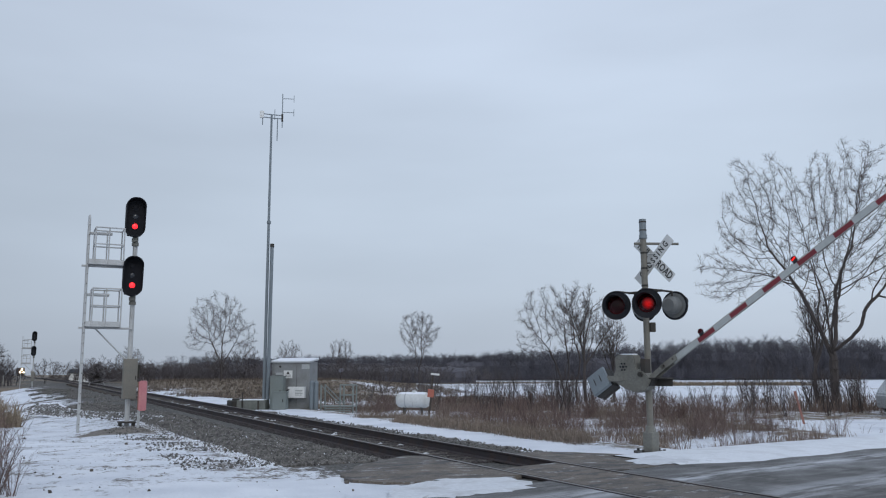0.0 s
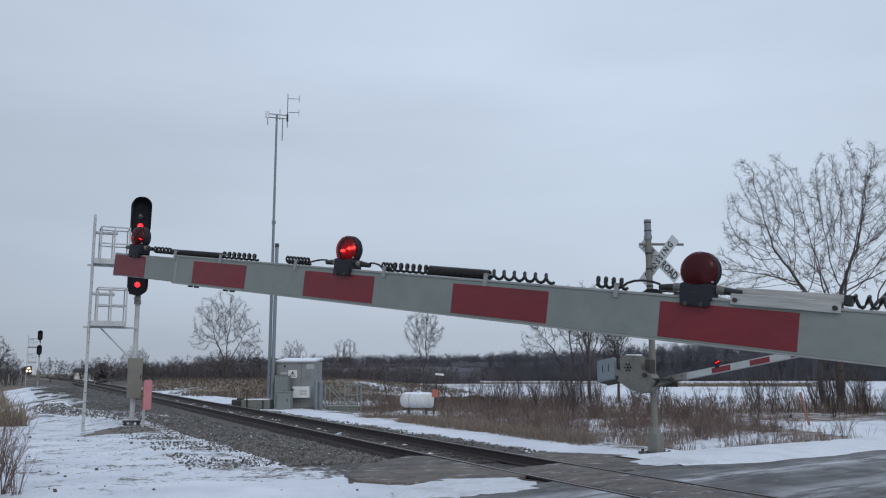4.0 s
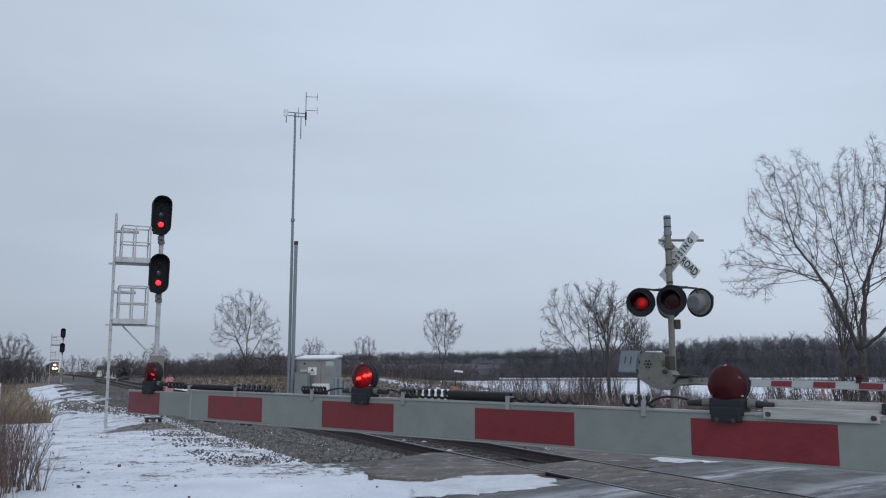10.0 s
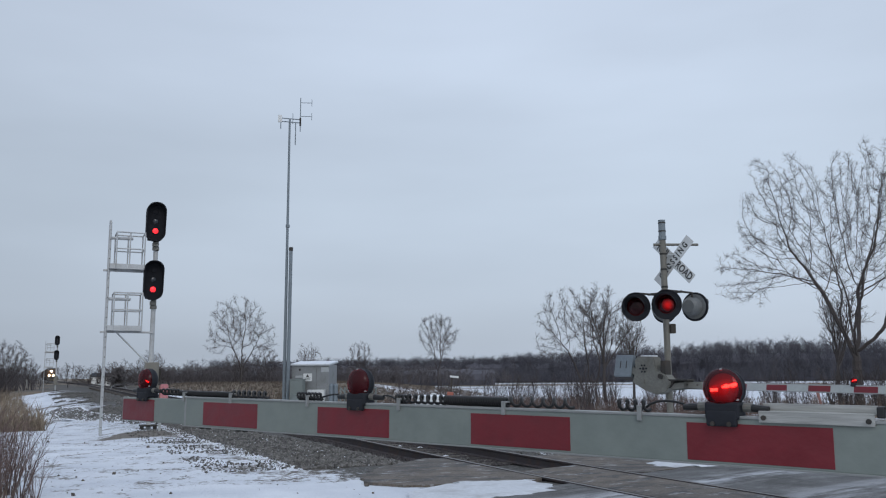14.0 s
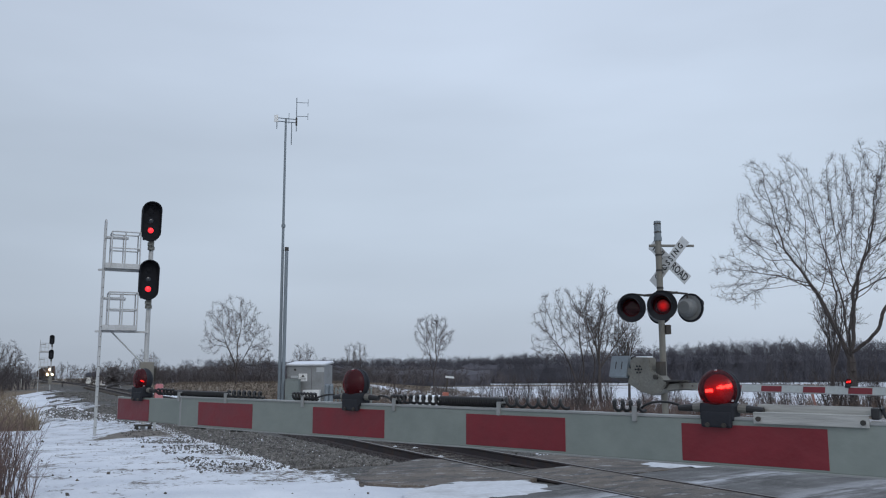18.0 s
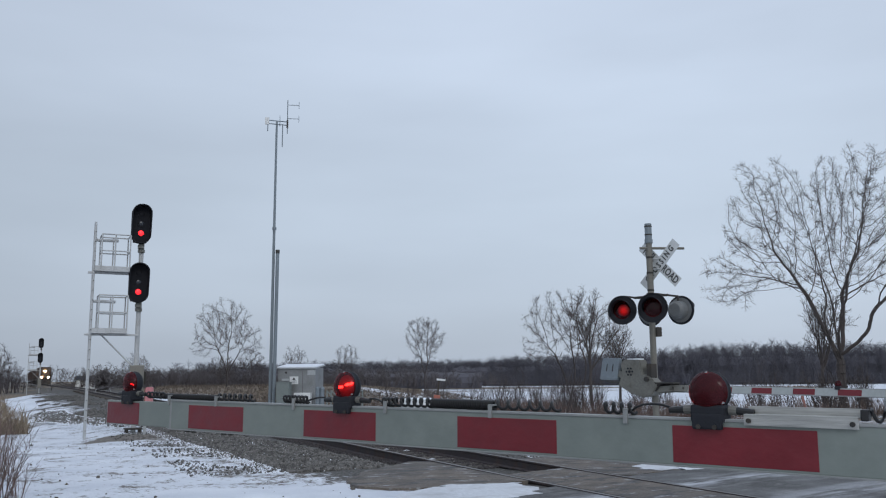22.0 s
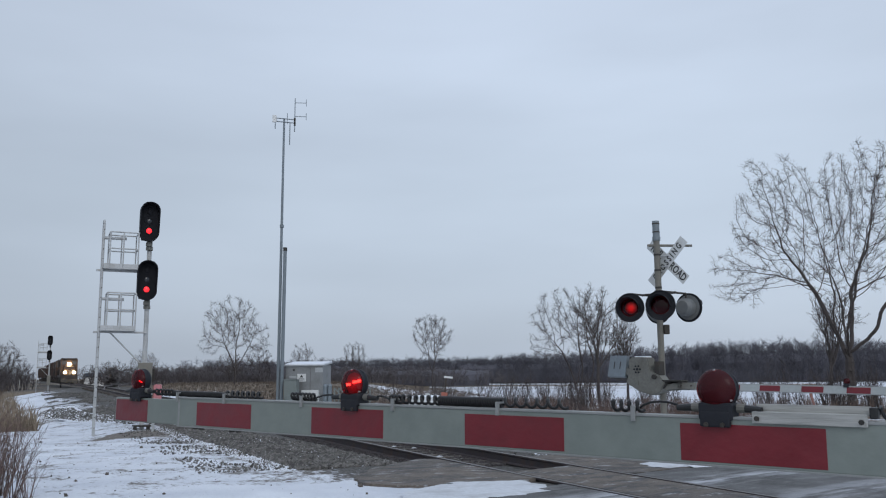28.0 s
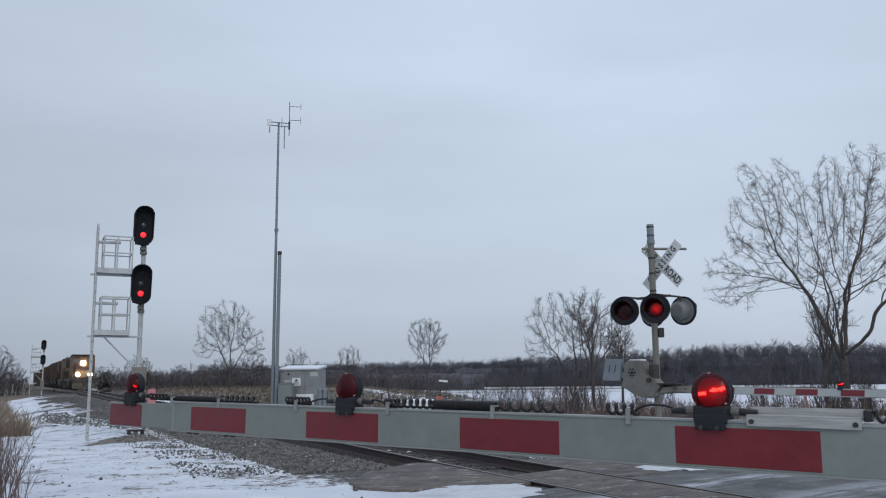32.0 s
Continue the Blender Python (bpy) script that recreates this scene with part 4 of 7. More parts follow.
    # saplings between the tracks and the field
    me = [shrub_mesh("shrub", 50 + i, 6, 3.0, 0.35, M_TWIG, 7, 0.02) for i in range(3)]
    for i in range(95):
        x, y = rng.uniform(-5, 24), rng.uniform(37, 60)
        if x < 2.2 and y < 47:
            x, y = x + 9, y + 6
        ob = new("shrub", me[i % 3])
        ob.matrix_basis = Matrix.Translation((x, y, ground_z(x, y) - 0.02)) @ pose(0, 0, 0, 0, 0, rng.uniform(0, 360)) @ Matrix.Scale(rng.uniform(0.5, 1.0), 4)
        tagged(ob, "slender leafless sapling at the field edge", "shrub", "saplings at the field edge")
    def far_left(rng):
        s, p = 50 + 170 * rng.random(), -10.5 - 30 * rng.random() ** 1.3
        q = on_track(s, p)
        return q.x, q.y

    blades("dry_grass", 9000, far_left, (0.6, 1.3), 0.06, M_FIELD, "tall tan grass below the railway bank", "grass", 31)
    # undergrowth round the large tree
    for i in range(14):
        a = rng.uniform(0, 6.283)
        x, y = 21.6 + 2.4 * math.cos(a) * rng.uniform(0.3, 1), 44.2 + 1.8 * math.sin(a)
        ob = new("shrub", me[i % 3])
        ob.matrix_basis = Matrix.Translation((x, y, ground_z(x, y) - 0.02)) @ pose(0, 0, 0, 0, 0, rng.uniform(0, 360)) @ Matrix.Scale(rng.uniform(0.6, 1.05), 4)
        tagged(ob, "leafless bush round the foot of the large tree", "shrub", "bushes round the large tree")

    def tree_foot(rng):
        return 21.8 + rng.normal(0, 3.0), 43.5 + rng.normal(0, 1.4)

    blades("dead_weeds", 2400, tree_foot, (0.4, 1.3), 0.02, M_WEED, "brown dead weeds round the large tree", "weeds", 28, 0.7)
    # twiggy bush near the road
    near = [shrub_mesh("shrub", 70 + i, 18, 1.15, 0.5, M_SHRUB, 4, 0.0068) for i in range(2)]
    for i, (x, y, k) in enumerate(((-5.95, 11.7, 0.9), (-5.9, 11.2, 1.0), (-6.45, 12.3, 1.1), (-5.6, 10.9, 0.6), (-7.0, 13.2, 0.9), (-5.75, 10.6, 0.7), (-5.62, 11.35, 1.0), (-5.5, 11.6, 0.9), (-5.25, 11.5, 0.55), (-5.8, 11.9, 0.95), (-6.1, 11.4, 1.05), (-6.3, 11.8, 1.1), (-5.85, 11.0, 0.9), (-6.6, 12.6, 1.15), (-6.0, 12.0, 1.0), (-5.5, 10.9, 0.8), (-6.9, 13.0, 1.1), (-5.7, 10.75, 0.7))):
        ob = new("shrub", near[i % 2])
        ob.matrix_basis = Matrix.Translation((x, y, ground_z(x, y) - 0.02)) @ pose(0, 0, 0, 0, 0, i * 70) @ Matrix.Scale(k, 4)
        tagged(ob, "bare twiggy bush with dry stalks in the snow", "shrub", "bushes near the road")

    def near_tufts(rng):
        while True:
            x, y = -8.5 + 3.6 * rng.random(), 10.2 + 4 * rng.random()
            if x < -0.495 * y:
                return x, y

    blades("dry_grass", 700, near_tufts, (0.15, 0.55), 0.012, M_PALESTRAW, "dry grass tufts poking through snow", "grass", 17)


def clump_mesh(name, count, size, height, seed, material, twig):
    """A piece of leafless woodland: fine stems and twigs, joined."""
    rng = random.Random(seed)
    segs = []
    for _ in range(count):
        x, y = rng.uniform(-size[0] / 2, size[0] / 2), rng.uniform(-size[1] / 2, size[1] / 2)
        h = rng.uniform(*height)
        a = Vector((x, y, 0))
        mid = a + Vector((rng.gauss(0, 0.25), rng.gauss(0, 0.25), h * 0.45))
        top = mid + Vector((rng.gauss(0, 0.8), rng.gauss(0, 0.8), h * 0.55))
        segs += [(a, mid, 0.085, 0.06), (mid, top, 0.06, 0.015)]
        for k in range(30):
            f = rng.uniform(0.12, 1.0) ** 0.8
            q = a.lerp(mid, f / 0.45) if f < 0.45 else mid.lerp(top, (f - 0.45) / 0.55)
            w = rng.random() * 6.283
            l = h * rng.uniform(0.12, 0.32) * (1.2 - 0.6 * f)
            e = q + Vector((math.cos(w) * l * 0.8, math.sin(w) * l * 0.8, l * rng.uniform(0.3, 0.9)))
            segs.append((q, e, twig, twig * 0.4))
            for _k in range(4):
                w2 = w + rng.gauss(0, 1.0)
                q2 = q.lerp(e, rng.uniform(0.25, 1.0))
                segs.append((q2, q2 + Vector((math.cos(w2) * l * 0.42, math.sin(w2) * l * 0.42, l * rng.uniform(0.1, 0.6))), twig * 0.55, twig * 0.3))
    verts, faces = segments_mesh(segs)
    me = bpy.data.meshes.new(name)
    me.from_pydata(verts, [], faces)
    me.materials.append(material)
    return me


def woodland(meshes, spots, label, seed, z=-0.75):
    rng = random.Random(seed)
    for i, (x, y, k) in enumerate(spots):
        if abs(track_sp(x, y)[1]) < 15:  # nothing grows on the track
            continue
        ob = new("woods", meshes[i % len(meshes)])
        ob.matrix_basis = Matrix.Translation((x, y, z)) @ pose(0, 0, 0, 0, 0, rng.choice((0, 180)) + rng.uniform(-12, 12)) @ Matrix.Diagonal((1, 1, k, 1))
        tagged(ob, label, "woods", kind="stuff")


def thicket(x0, x1, y_of, h_of, depth, label, seed, step=1.5):
    """The dense inner mass of a wood, with an uneven top and ragged front."""
    n = int((x1 - x0) / step)
    verts, faces = [], []
    for i in range(n + 1):
        x = x0 + (x1 - x0) * i / n
        y, h = y_of(x), h_of(x)
        for j, (d, k) in enumerate(((0, 0.0), (0.4, 0.35), (1.4, 0.72), (4.0, 0.95), (depth, 1.0), (depth + 3, 0.0))):
            rag = noise.noise((x * 0.35, j * 1.7, seed)) + 0.7 * noise.noise((x * 0.9, j * 2.9, seed + 5.0))
            verts.append((x + 0.4 * rag, y + d + 1.1 * rag, -0.85 + max(h * k * (1 + 0.14 * rag), 0)))
    for i in range(n):
        faces += [(i * 6 + j, i * 6 + 6 + j, i * 6 + 7 + j, i * 6 + 1 + j) for j in range(5)]
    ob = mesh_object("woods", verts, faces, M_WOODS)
    tagged(ob, label, "woods", kind="stuff")


def build_woods():
    thicket(10, 300, lambda x: 250 + (250 - x) * 0.12, lambda x: 6.8 * (0.9 + 0.36 * smooth(20, 110, x)), 20, "dense dark heart of the leafless woods", 1.0)
    thicket(-75, 45, lambda x: 292, lambda x: 6.0, 20, "dense dark heart of the woods on the horizon", 2.0)
    thicket(-62, 14, lambda x: 203, lambda x: 3.7, 6, "dense dark heart of a hedgerow", 3.0)
    rng = random.Random(77)
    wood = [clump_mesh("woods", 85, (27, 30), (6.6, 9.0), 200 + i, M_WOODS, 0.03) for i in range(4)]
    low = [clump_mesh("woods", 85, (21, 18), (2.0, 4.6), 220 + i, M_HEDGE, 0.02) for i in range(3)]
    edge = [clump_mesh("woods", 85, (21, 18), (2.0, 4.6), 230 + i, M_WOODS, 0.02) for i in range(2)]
    spots = [(x, 258 + (250 - x) * 0.12 + rng.uniform(-4, 4), rng.uniform(0.95, 1.12) * (0.9 + 0.35 * smooth(20, 110, x))) for x in range(20, 300, 15)]
    spots += [(x + 6, 285 + (250 - x) * 0.12, rng.uniform(0.98, 1.15) * (0.9 + 0.38 * smooth(20, 110, x))) for x in range(20, 300, 17)]
    woodland(wood, spots, "dark leafless woods behind a snowy field", 1)
    spots = [(x, 242 + (250 - x) * 0.12 + rng.uniform(-2, 2), rng.uniform(0.7, 1.0)) for x in range(14, 300, 9)]
    woodland(edge, spots, "dark undergrowth along the edge of the woods", 5)
    spots = [(x, 300 + rng.uniform(-5, 5), rng.uniform(0.75, 0.95)) for x in range(-70, 40, 14)]
    spots += [(x, 325, rng.uniform(0.8, 0.95)) for x in range(-70, 40, 16)]
    woodland(wood, spots, "dark leafless woods along the horizon", 2)
    spots = [(x, 205 + rng.uniform(-6, 6), rng.uniform(0.65, 1.0)) for x in range(-64, 12, 9)]
    spots += [(x, 232 + rng.uniform(-6, 6), rng.uniform(0.75, 1.1)) for x in range(-120, 6, 10)]
    spots += [(x, 188 + rng.uniform(-4, 4), rng.uniform(0.6, 0.95)) for x in range(-100, -18, 8)]
    woodland(low, spots, "dark hedgerow of leafless bushes far off", 3, -0.1)
    spots = [(-0.47 * y - 22 - rng.uniform(0, 12), y, rng.uniform(0.8, 1.3)) for y in range(130, 420, 13)]
    spots += [(-0.4686 * y - 16 - rng.uniform(0, 7), y, rng.uniform(0.6, 1.1)) for y in range(165, 420, 11)]
    spots += [(-85.5, 160, 1.05), (-91, 168, 1.2), (-88, 152, 0.9)]
    woodland(low, spots, "dark leafless bushes beside the railway", 4)


def bare_tree(x, y, seed, fork, limbs, lobes, count, label, step=0.28, tip=0.009, turn=0.0, group="", z=None, lean=(0.0, 0.0), twigs=3, twig_len=0.5, power=2.0):
    """A leafless tree whose limbs grow towards the room in its crown. limbs: ends of the main limbs above the fork; lobes: middle and radii of the rounded parts of the crown."""
    rng = np.random.default_rng(seed)
    nodes, parent = [np.zeros(3)], [-1]

    def line(start, end, bulge):
        a, b = nodes[start], np.array(end, float)
        n = max(2, int(np.linalg.norm(b - a) / step))
        side = rng.normal(0, bulge, 3) * (1, 1, 0.3)
        at = start
        for i in range(1, n + 1):
            f = i / n
            nodes.append(a + (b - a) * f + side * math.sin(math.pi * f) + rng.normal(0, step * 0.08, 3))
            parent.append(at)
            at = len(nodes) - 1
        return at

    top = line(0, (lean[0], lean[1], fork), 0.05)
    for e in limbs:
        line(max(1, top - int(rng.integers(0, 3))), e, 0.18)
    sizes = np.array([rx * ry * rz for _, _, _, rx, ry, rz in lobes])
    pick = rng.choice(len(lobes), count, p=sizes / sizes.sum())
    way = rng.normal(0, 1, (count, 3))
    way /= np.linalg.norm(way, axis=1)[:, None]
    way *= (rng.random(count) ** 0.5)[:, None]
    table = np.array(lobes)
    goal = table[pick, :3] + way * table[pick, 3:]
    gaps = np.array([noise.noise((q[0] / (3.6 * step), q[1] / (3.6 * step), q[2] / (3.6 * step) + seed)) for q in goal])
    goal = goal[gaps > -0.18]  # a crown has gaps in it
    count = len(goal)
    near, who = np.full(count, 1e9), np.zeros(count, int)
    alive = np.ones(count, bool)
    done = 0
    forks = {}
    reach, kill = step * 9, step * 2.0
    for _ in range(160):
        for i in range(done, len(nodes)):
            d = np.linalg.norm(goal - nodes[i], axis=1)
            closer = d < near
            near[closer], who[closer] = d[closer], i
        done = len(nodes)
        alive &= near > kill
        pull = alive & (near < reach)
        if not pull.any():
            reach *= 1.5
            if not alive.any() or reach > step * 40:
                break
            continue
        for i in np.unique(who[pull]):
            forks[i] = forks.get(i, 0) + 1
            if forks[i] > 3:
                alive[who == i] = False
                continue
            g = goal[pull & (who == i)] - nodes[i]
            w = (g / np.linalg.norm(g, axis=1)[:, None]).sum(axis=0)
            w = w / (np.linalg.norm(w) + 1e-6)
            if parent[i] >= 0:
                back = (nodes[i] - nodes[parent[i]]) / step
                if np.dot(w, back) < -0.2:
                    continue
                w = w + 0.65 * back
            w = w + rng.normal(0, 0.18, 3) + (0, 0, 0.04)
            nodes.append(nodes[i] + w / np.linalg.norm(w) * step)
            parent.append(i)
    n = len(nodes)
    load = np.zeros(n)
    for i in range(n - 1, 0, -1):
        if load[i] == 0:
            load[i] = tip ** power
        load[parent[i]] += load[i]
    r = load ** (1 / power)
    main = {}  # the thickest branch goes on from its parent without a step
    for i in range(1, n):
        if parent[i] not in main or r[i] > r[main[parent[i]]]:
            main[parent[i]] = i
    out = {"trunk": [], "limb": [], "crown": []}
    V = [Vector(q) for q in nodes]
    for i in range(1, n):
        a, ra = V[parent[i]], r[parent[i]] if main[parent[i]] == i else min(r[parent[i]], r[i] * 1.25)
        if parent[i] == 0:
            ra = r[i] * 1.5
        out["trunk" if i <= top else "limb" if r[i] > tip * 5 else "crown"].append((a, V[i], ra, r[i]))
        if r[i] < tip * 2.6:
            grain = (V[i] - a).normalized()
            for _ in range(twigs):
                w = (grain * 0.8 + Vector(rng.normal(0, 0.62, 3)) + Vector((0, 0, 0.12))).normalized()
                l = twig_len * rng.uniform(0.5, 1.15)
                q = a.lerp(V[i], rng.random())
                mid = q + w * l * 0.5
                w2 = (w + Vector(rng.normal(0, 0.16, 3))).normalized()
                out["crown"] += [(q, mid, tip * 0.75, tip * 0.6), (mid, mid + w2 * l * 0.5, tip * 0.6, tip * 0.35)]
                w3 = (w + Vector(rng.normal(0, 0.6, 3))).normalized()
                out["crown"].append((mid, mid + w3 * l * 0.45, tip * 0.55, tip * 0.3))
    ob = thing("tree", pose(x, y, (flat_z(x, y) if z is None else z) - 0.1, 0, 0, turn), label, "tree", group)
    for name, segs, mat in (("trunk", out["trunk"], M_BARK), ("limb", out["limb"], M_BARK), ("crown", out["crown"], M_TWIG)):
        if segs:
            verts, faces = segments_mesh(segs)
            mesh_object(name, verts, faces, mat).parent = ob
    return ob


def round_tree(x, y, seed, height, width, label, tip=0.02, count=900, fork=0.22, step=0.36, low=0.42, group="", twigs=7):
    """A plain leafless tree with a rounded crown of that height and width."""
    rng = random.Random(seed)
    h, w = height, width / 2
    limbs = [(w * 0.45 * math.cos(a), w * 0.45 * math.sin(a), h * (fork + 0.2)) for a in (rng.random() + 2.1 * i for i in range(3))]
    mid = (1 + low) / 2
    lobes = [(0, 0, h * (mid + 0.04), w, w, h * (1.0 - mid))]
    for i in range(4):
        a = 1.57 * i + rng.uniform(-0.5, 0.5)
        lobes.append((w * 0.5 * math.cos(a), w * 0.5 * math.sin(a), h * (low + rng.uniform(0.12, 0.3)), w * 0.65, w * 0.65, h * 0.2))
    return bare_tree(x, y, seed, h * fork, limbs, lobes, count, label, step, tip, 0.0, group, twigs=twigs, twig_len=step * 1.7)


def evergreen(x, y, height, width, seed, label):
    """A dense dark evergreen: a trunk and many small drooping sprays."""
    rng = random.Random(seed)
    ob = thing("tree", pose(x, y, lie_z(x, y) - 0.1), label, "tree")
    part("trunk", tube(B(), (0, 0, 0), (0, 0, height * 0.9), 0.2, 0.05, 8), M_BARK, ob)
    verts, faces = [], []
    for _ in range(1000):
        f = rng.random() ** 0.8
        a = rng.random() * 6.283
        rr = width / 2 * math.sin(math.pi * (0.2 + 0.74 * f)) ** 0.7 * rng.uniform(0.4, 1.05) * (0.75 + 0.4 * noise.noise((f * 5, seed, a)))
        c = Vector((math.cos(a) * rr, math.sin(a) * rr, height * (0.08 + 0.9 * f)))
        u = Vector((math.cos(a), math.sin(a), rng.uniform(-0.5, 0.7))).normalized() * rng.uniform(0.25, 0.6)
        v = Vector((-math.sin(a), math.cos(a), rng.uniform(-0.6, 0.6))) * rng.uniform(0.12, 0.28)
        j = len(verts)
        verts += [c - u * 0.5 - v, c - u * 0.5 + v, c + u, c + Vector((0, 0, 0.2))]
        faces += [(j, j + 1, j + 2), (j, j + 3, j + 1), (j + 1, j + 3, j + 2), (j + 2, j + 3, j)]
    mesh_object("crown", verts, faces, M_CEDAR).parent = ob
    return ob


def build_trees():
    tall = [(1, 0, 3.0, 0.13), (7, 19, 4.6, 0.06), (8, 32, 1.8, 0.026), (7, 38, 0.9, 0.014), (5, 42, 0.5, 0.009)]
    bare_tree(22.3, 45.0, 5, 3.2, [(-1.35, 0.4, 6.2), (-0.5, -0.6, 6.0), (0.3, 0.3, 6.4), (1.6, -0.3, 5.2), (-0.2, 1.5, 6.0), (0.4, -1.5, 6.0)],
              [(-3.0, 0, 10.5, 2.9, 3.6, 4.1), (1.4, 0.3, 10.8, 3.6, 4.2, 4.0), (-5.2, 0, 7.6, 2.1, 2.6, 2.2), (5.0, 0, 8.2, 3.3, 3.6, 3.8), (0, 0, 8.4, 4.0, 4.4, 2.6)],
              5600, "large leafless tree with spreading limbs beside the road", turn=-26, step=0.23, tip=0.0062, twigs=6, twig_len=0.36, power=1.76)
    bare_tree(-25.0, 110, 3, 3.6, [(-1.3, 0.4, 6.2), (0.2, -0.4, 6.6), (1.5, 0.5, 6.0)],
              [(-0.6, 0, 9.4, 3.8, 3.6, 3.6), (-3.0, 0, 6.6, 2.3, 2.0, 1.7), (2.9, 0, 7.2, 2.3, 2.3, 2.3), (0.6, 0.3, 8.0, 2.8, 2.8, 2.6)],
              1700, "leafless spreading tree in a winter field", step=0.32, tip=0.0092, twigs=7, twig_len=0.55, power=1.88)
    bare_tree(0.4, 120, 8, 3.4, [(-0.6, 0.3, 6.0), (0.2, -0.3, 6.2), (0.7, 0.4, 5.8)],
              [(0, 0, 8.3, 3.1, 2.9, 2.9), (0, 0, 6.2, 2.2, 2.2, 1.8)], 1300, "leafless fan-crowned tree in a field", step=0.3, tip=0.0095, twigs=7, twig_len=0.6, power=1.92)
    bare_tree(9.5, 55, 12, 1.0, [(-0.9, 0.3, 3.6), (0.1, -0.2, 4.0), (0.6, 0.4, 3.6)],
              [(-0.9, 0, 5.6, 2.2, 2.1, 2.4), (0.7, 0, 6.0, 1.5, 1.7, 2.0), (-2.1, 0, 3.9, 1.3, 1.3, 1.1)],
              1500, "leafless spreading tree at the field edge", step=0.22, tip=0.0064, group="trees at the field edge", twigs=6, twig_len=0.36, power=1.9)
    bare_tree(10.3, 55.6, 13, 1.6, [(0.1, 0.1, 4.0)], [(0.1, 0, 5.6, 1.2, 1.2, 2.5)], 500, "slim leafless tree at the field edge", step=0.22, tip=0.009, group="trees at the field edge", twig_len=0.4)
    tree(11.3, 57, 8.2, 40, tall, "tall slender leafless tree at the field edge", turn=330, group="trees at the field edge")
    tree(13.4, 58, 6.6, 34, tall, "slender leafless tree at the field edge", turn=90, group="trees at the field edge", thick=0.8)
    tree(24.5, 52, 7.5, 14, tall, "slender leafless tree behind the large tree", group="trees at the field edge")
    round_tree(-80, 160, 34, 10.0, 9.0, "leafless tree above dark bushes beside the railway", tip=0.0125, count=2200, low=0.3)
    round_tree(-49.6, 150, 24, 7.0, 5.8, "leafless round tree behind a signal", tip=0.0125, count=2400, fork=0.15, low=0.25)
    round_tree(-63.5, 172, 20, 5.8, 7.0, "leafless bushy tree in a hedgerow", tip=0.012, count=1600, fork=0.1, low=0.15)
    round_tree(-70.5, 176, 21, 5.2, 7.0, "leafless bushy tree in a hedgerow", tip=0.012, count=1600, fork=0.1, low=0.15)
    round_tree(-76, 178, 22, 4.9, 6.0, "leafless bushy tree in a hedgerow", tip=0.012, count=1400, fork=0.1, low=0.15)
    evergreen(-60.9, 165, 4.1, 3.4, 3, "dense dark evergreen in a hedgerow")
    round_tree(-24.5, 165, 26, 9.0, 5.0, "leafless tree in a hedgerow", tip=0.0105, count=1600)
    round_tree(-15.6, 175, 25, 9.6, 5.6, "leafless tree in a hedgerow", tip=0.0105, count=1600)
    round_tree(-36, 180, 27, 8.8, 7.0, "leafless tree in a hedgerow", tip=0.0105, count=1600)
    round_tree(-41, 176, 28, 7.6, 6.0, "leafless tree in a hedgerow", tip=0.0105, count=1600)


# ---- flashing lamps ----
BOARDS = []  # lamp boards that turn between face-on (lit) and edge-on (dark): board, its pose, its phase


def disc(bm, x, y, z, r, depth, seg=24, m=None):
    """A disc whose axis lies along y."""
    mm = Matrix.Translation((x, y, z)) @ Matrix.Rotation(radians(90), 4, "X")
    bmesh.ops.create_cone(bm, cap_ends=True, segments=seg, radius1=r, radius2=r, depth=depth, matrix=(m @ mm) if m else mm)
    return bm


def dome(bm, x, y, z, r, bulge, way, seg=24, rings=5):
    """A shallow dome that bulges along y in the sense of way."""
    rows = []
    for i in range(rings + 1):
        a = math.pi / 2 * i / rings
        rr, yy = r * math.cos(a), bulge * math.sin(a) * way
        if i == rings:
            rows.append([bm.verts.new((x, y + yy, z))])
        else:
            rows.append([bm.verts.new((x + rr * math.cos(2 * math.pi * k / seg), y + yy, z + rr * math.sin(2 * math.pi * k / seg))) for k in range(seg)])
    for r0, r1 in zip(rows, rows[1:]):
        for k in range(seg):
            if len(r1) == 1:
                bm.faces.new((r0[k], r0[(k + 1) % seg], r1[0]))
            else:
                bm.faces.new((r0[k], r0[(k + 1) % seg], r1[(k + 1) % seg], r1[k]))
    bmesh.ops.recalc_face_normals(bm, faces=bm.faces)
    return bm


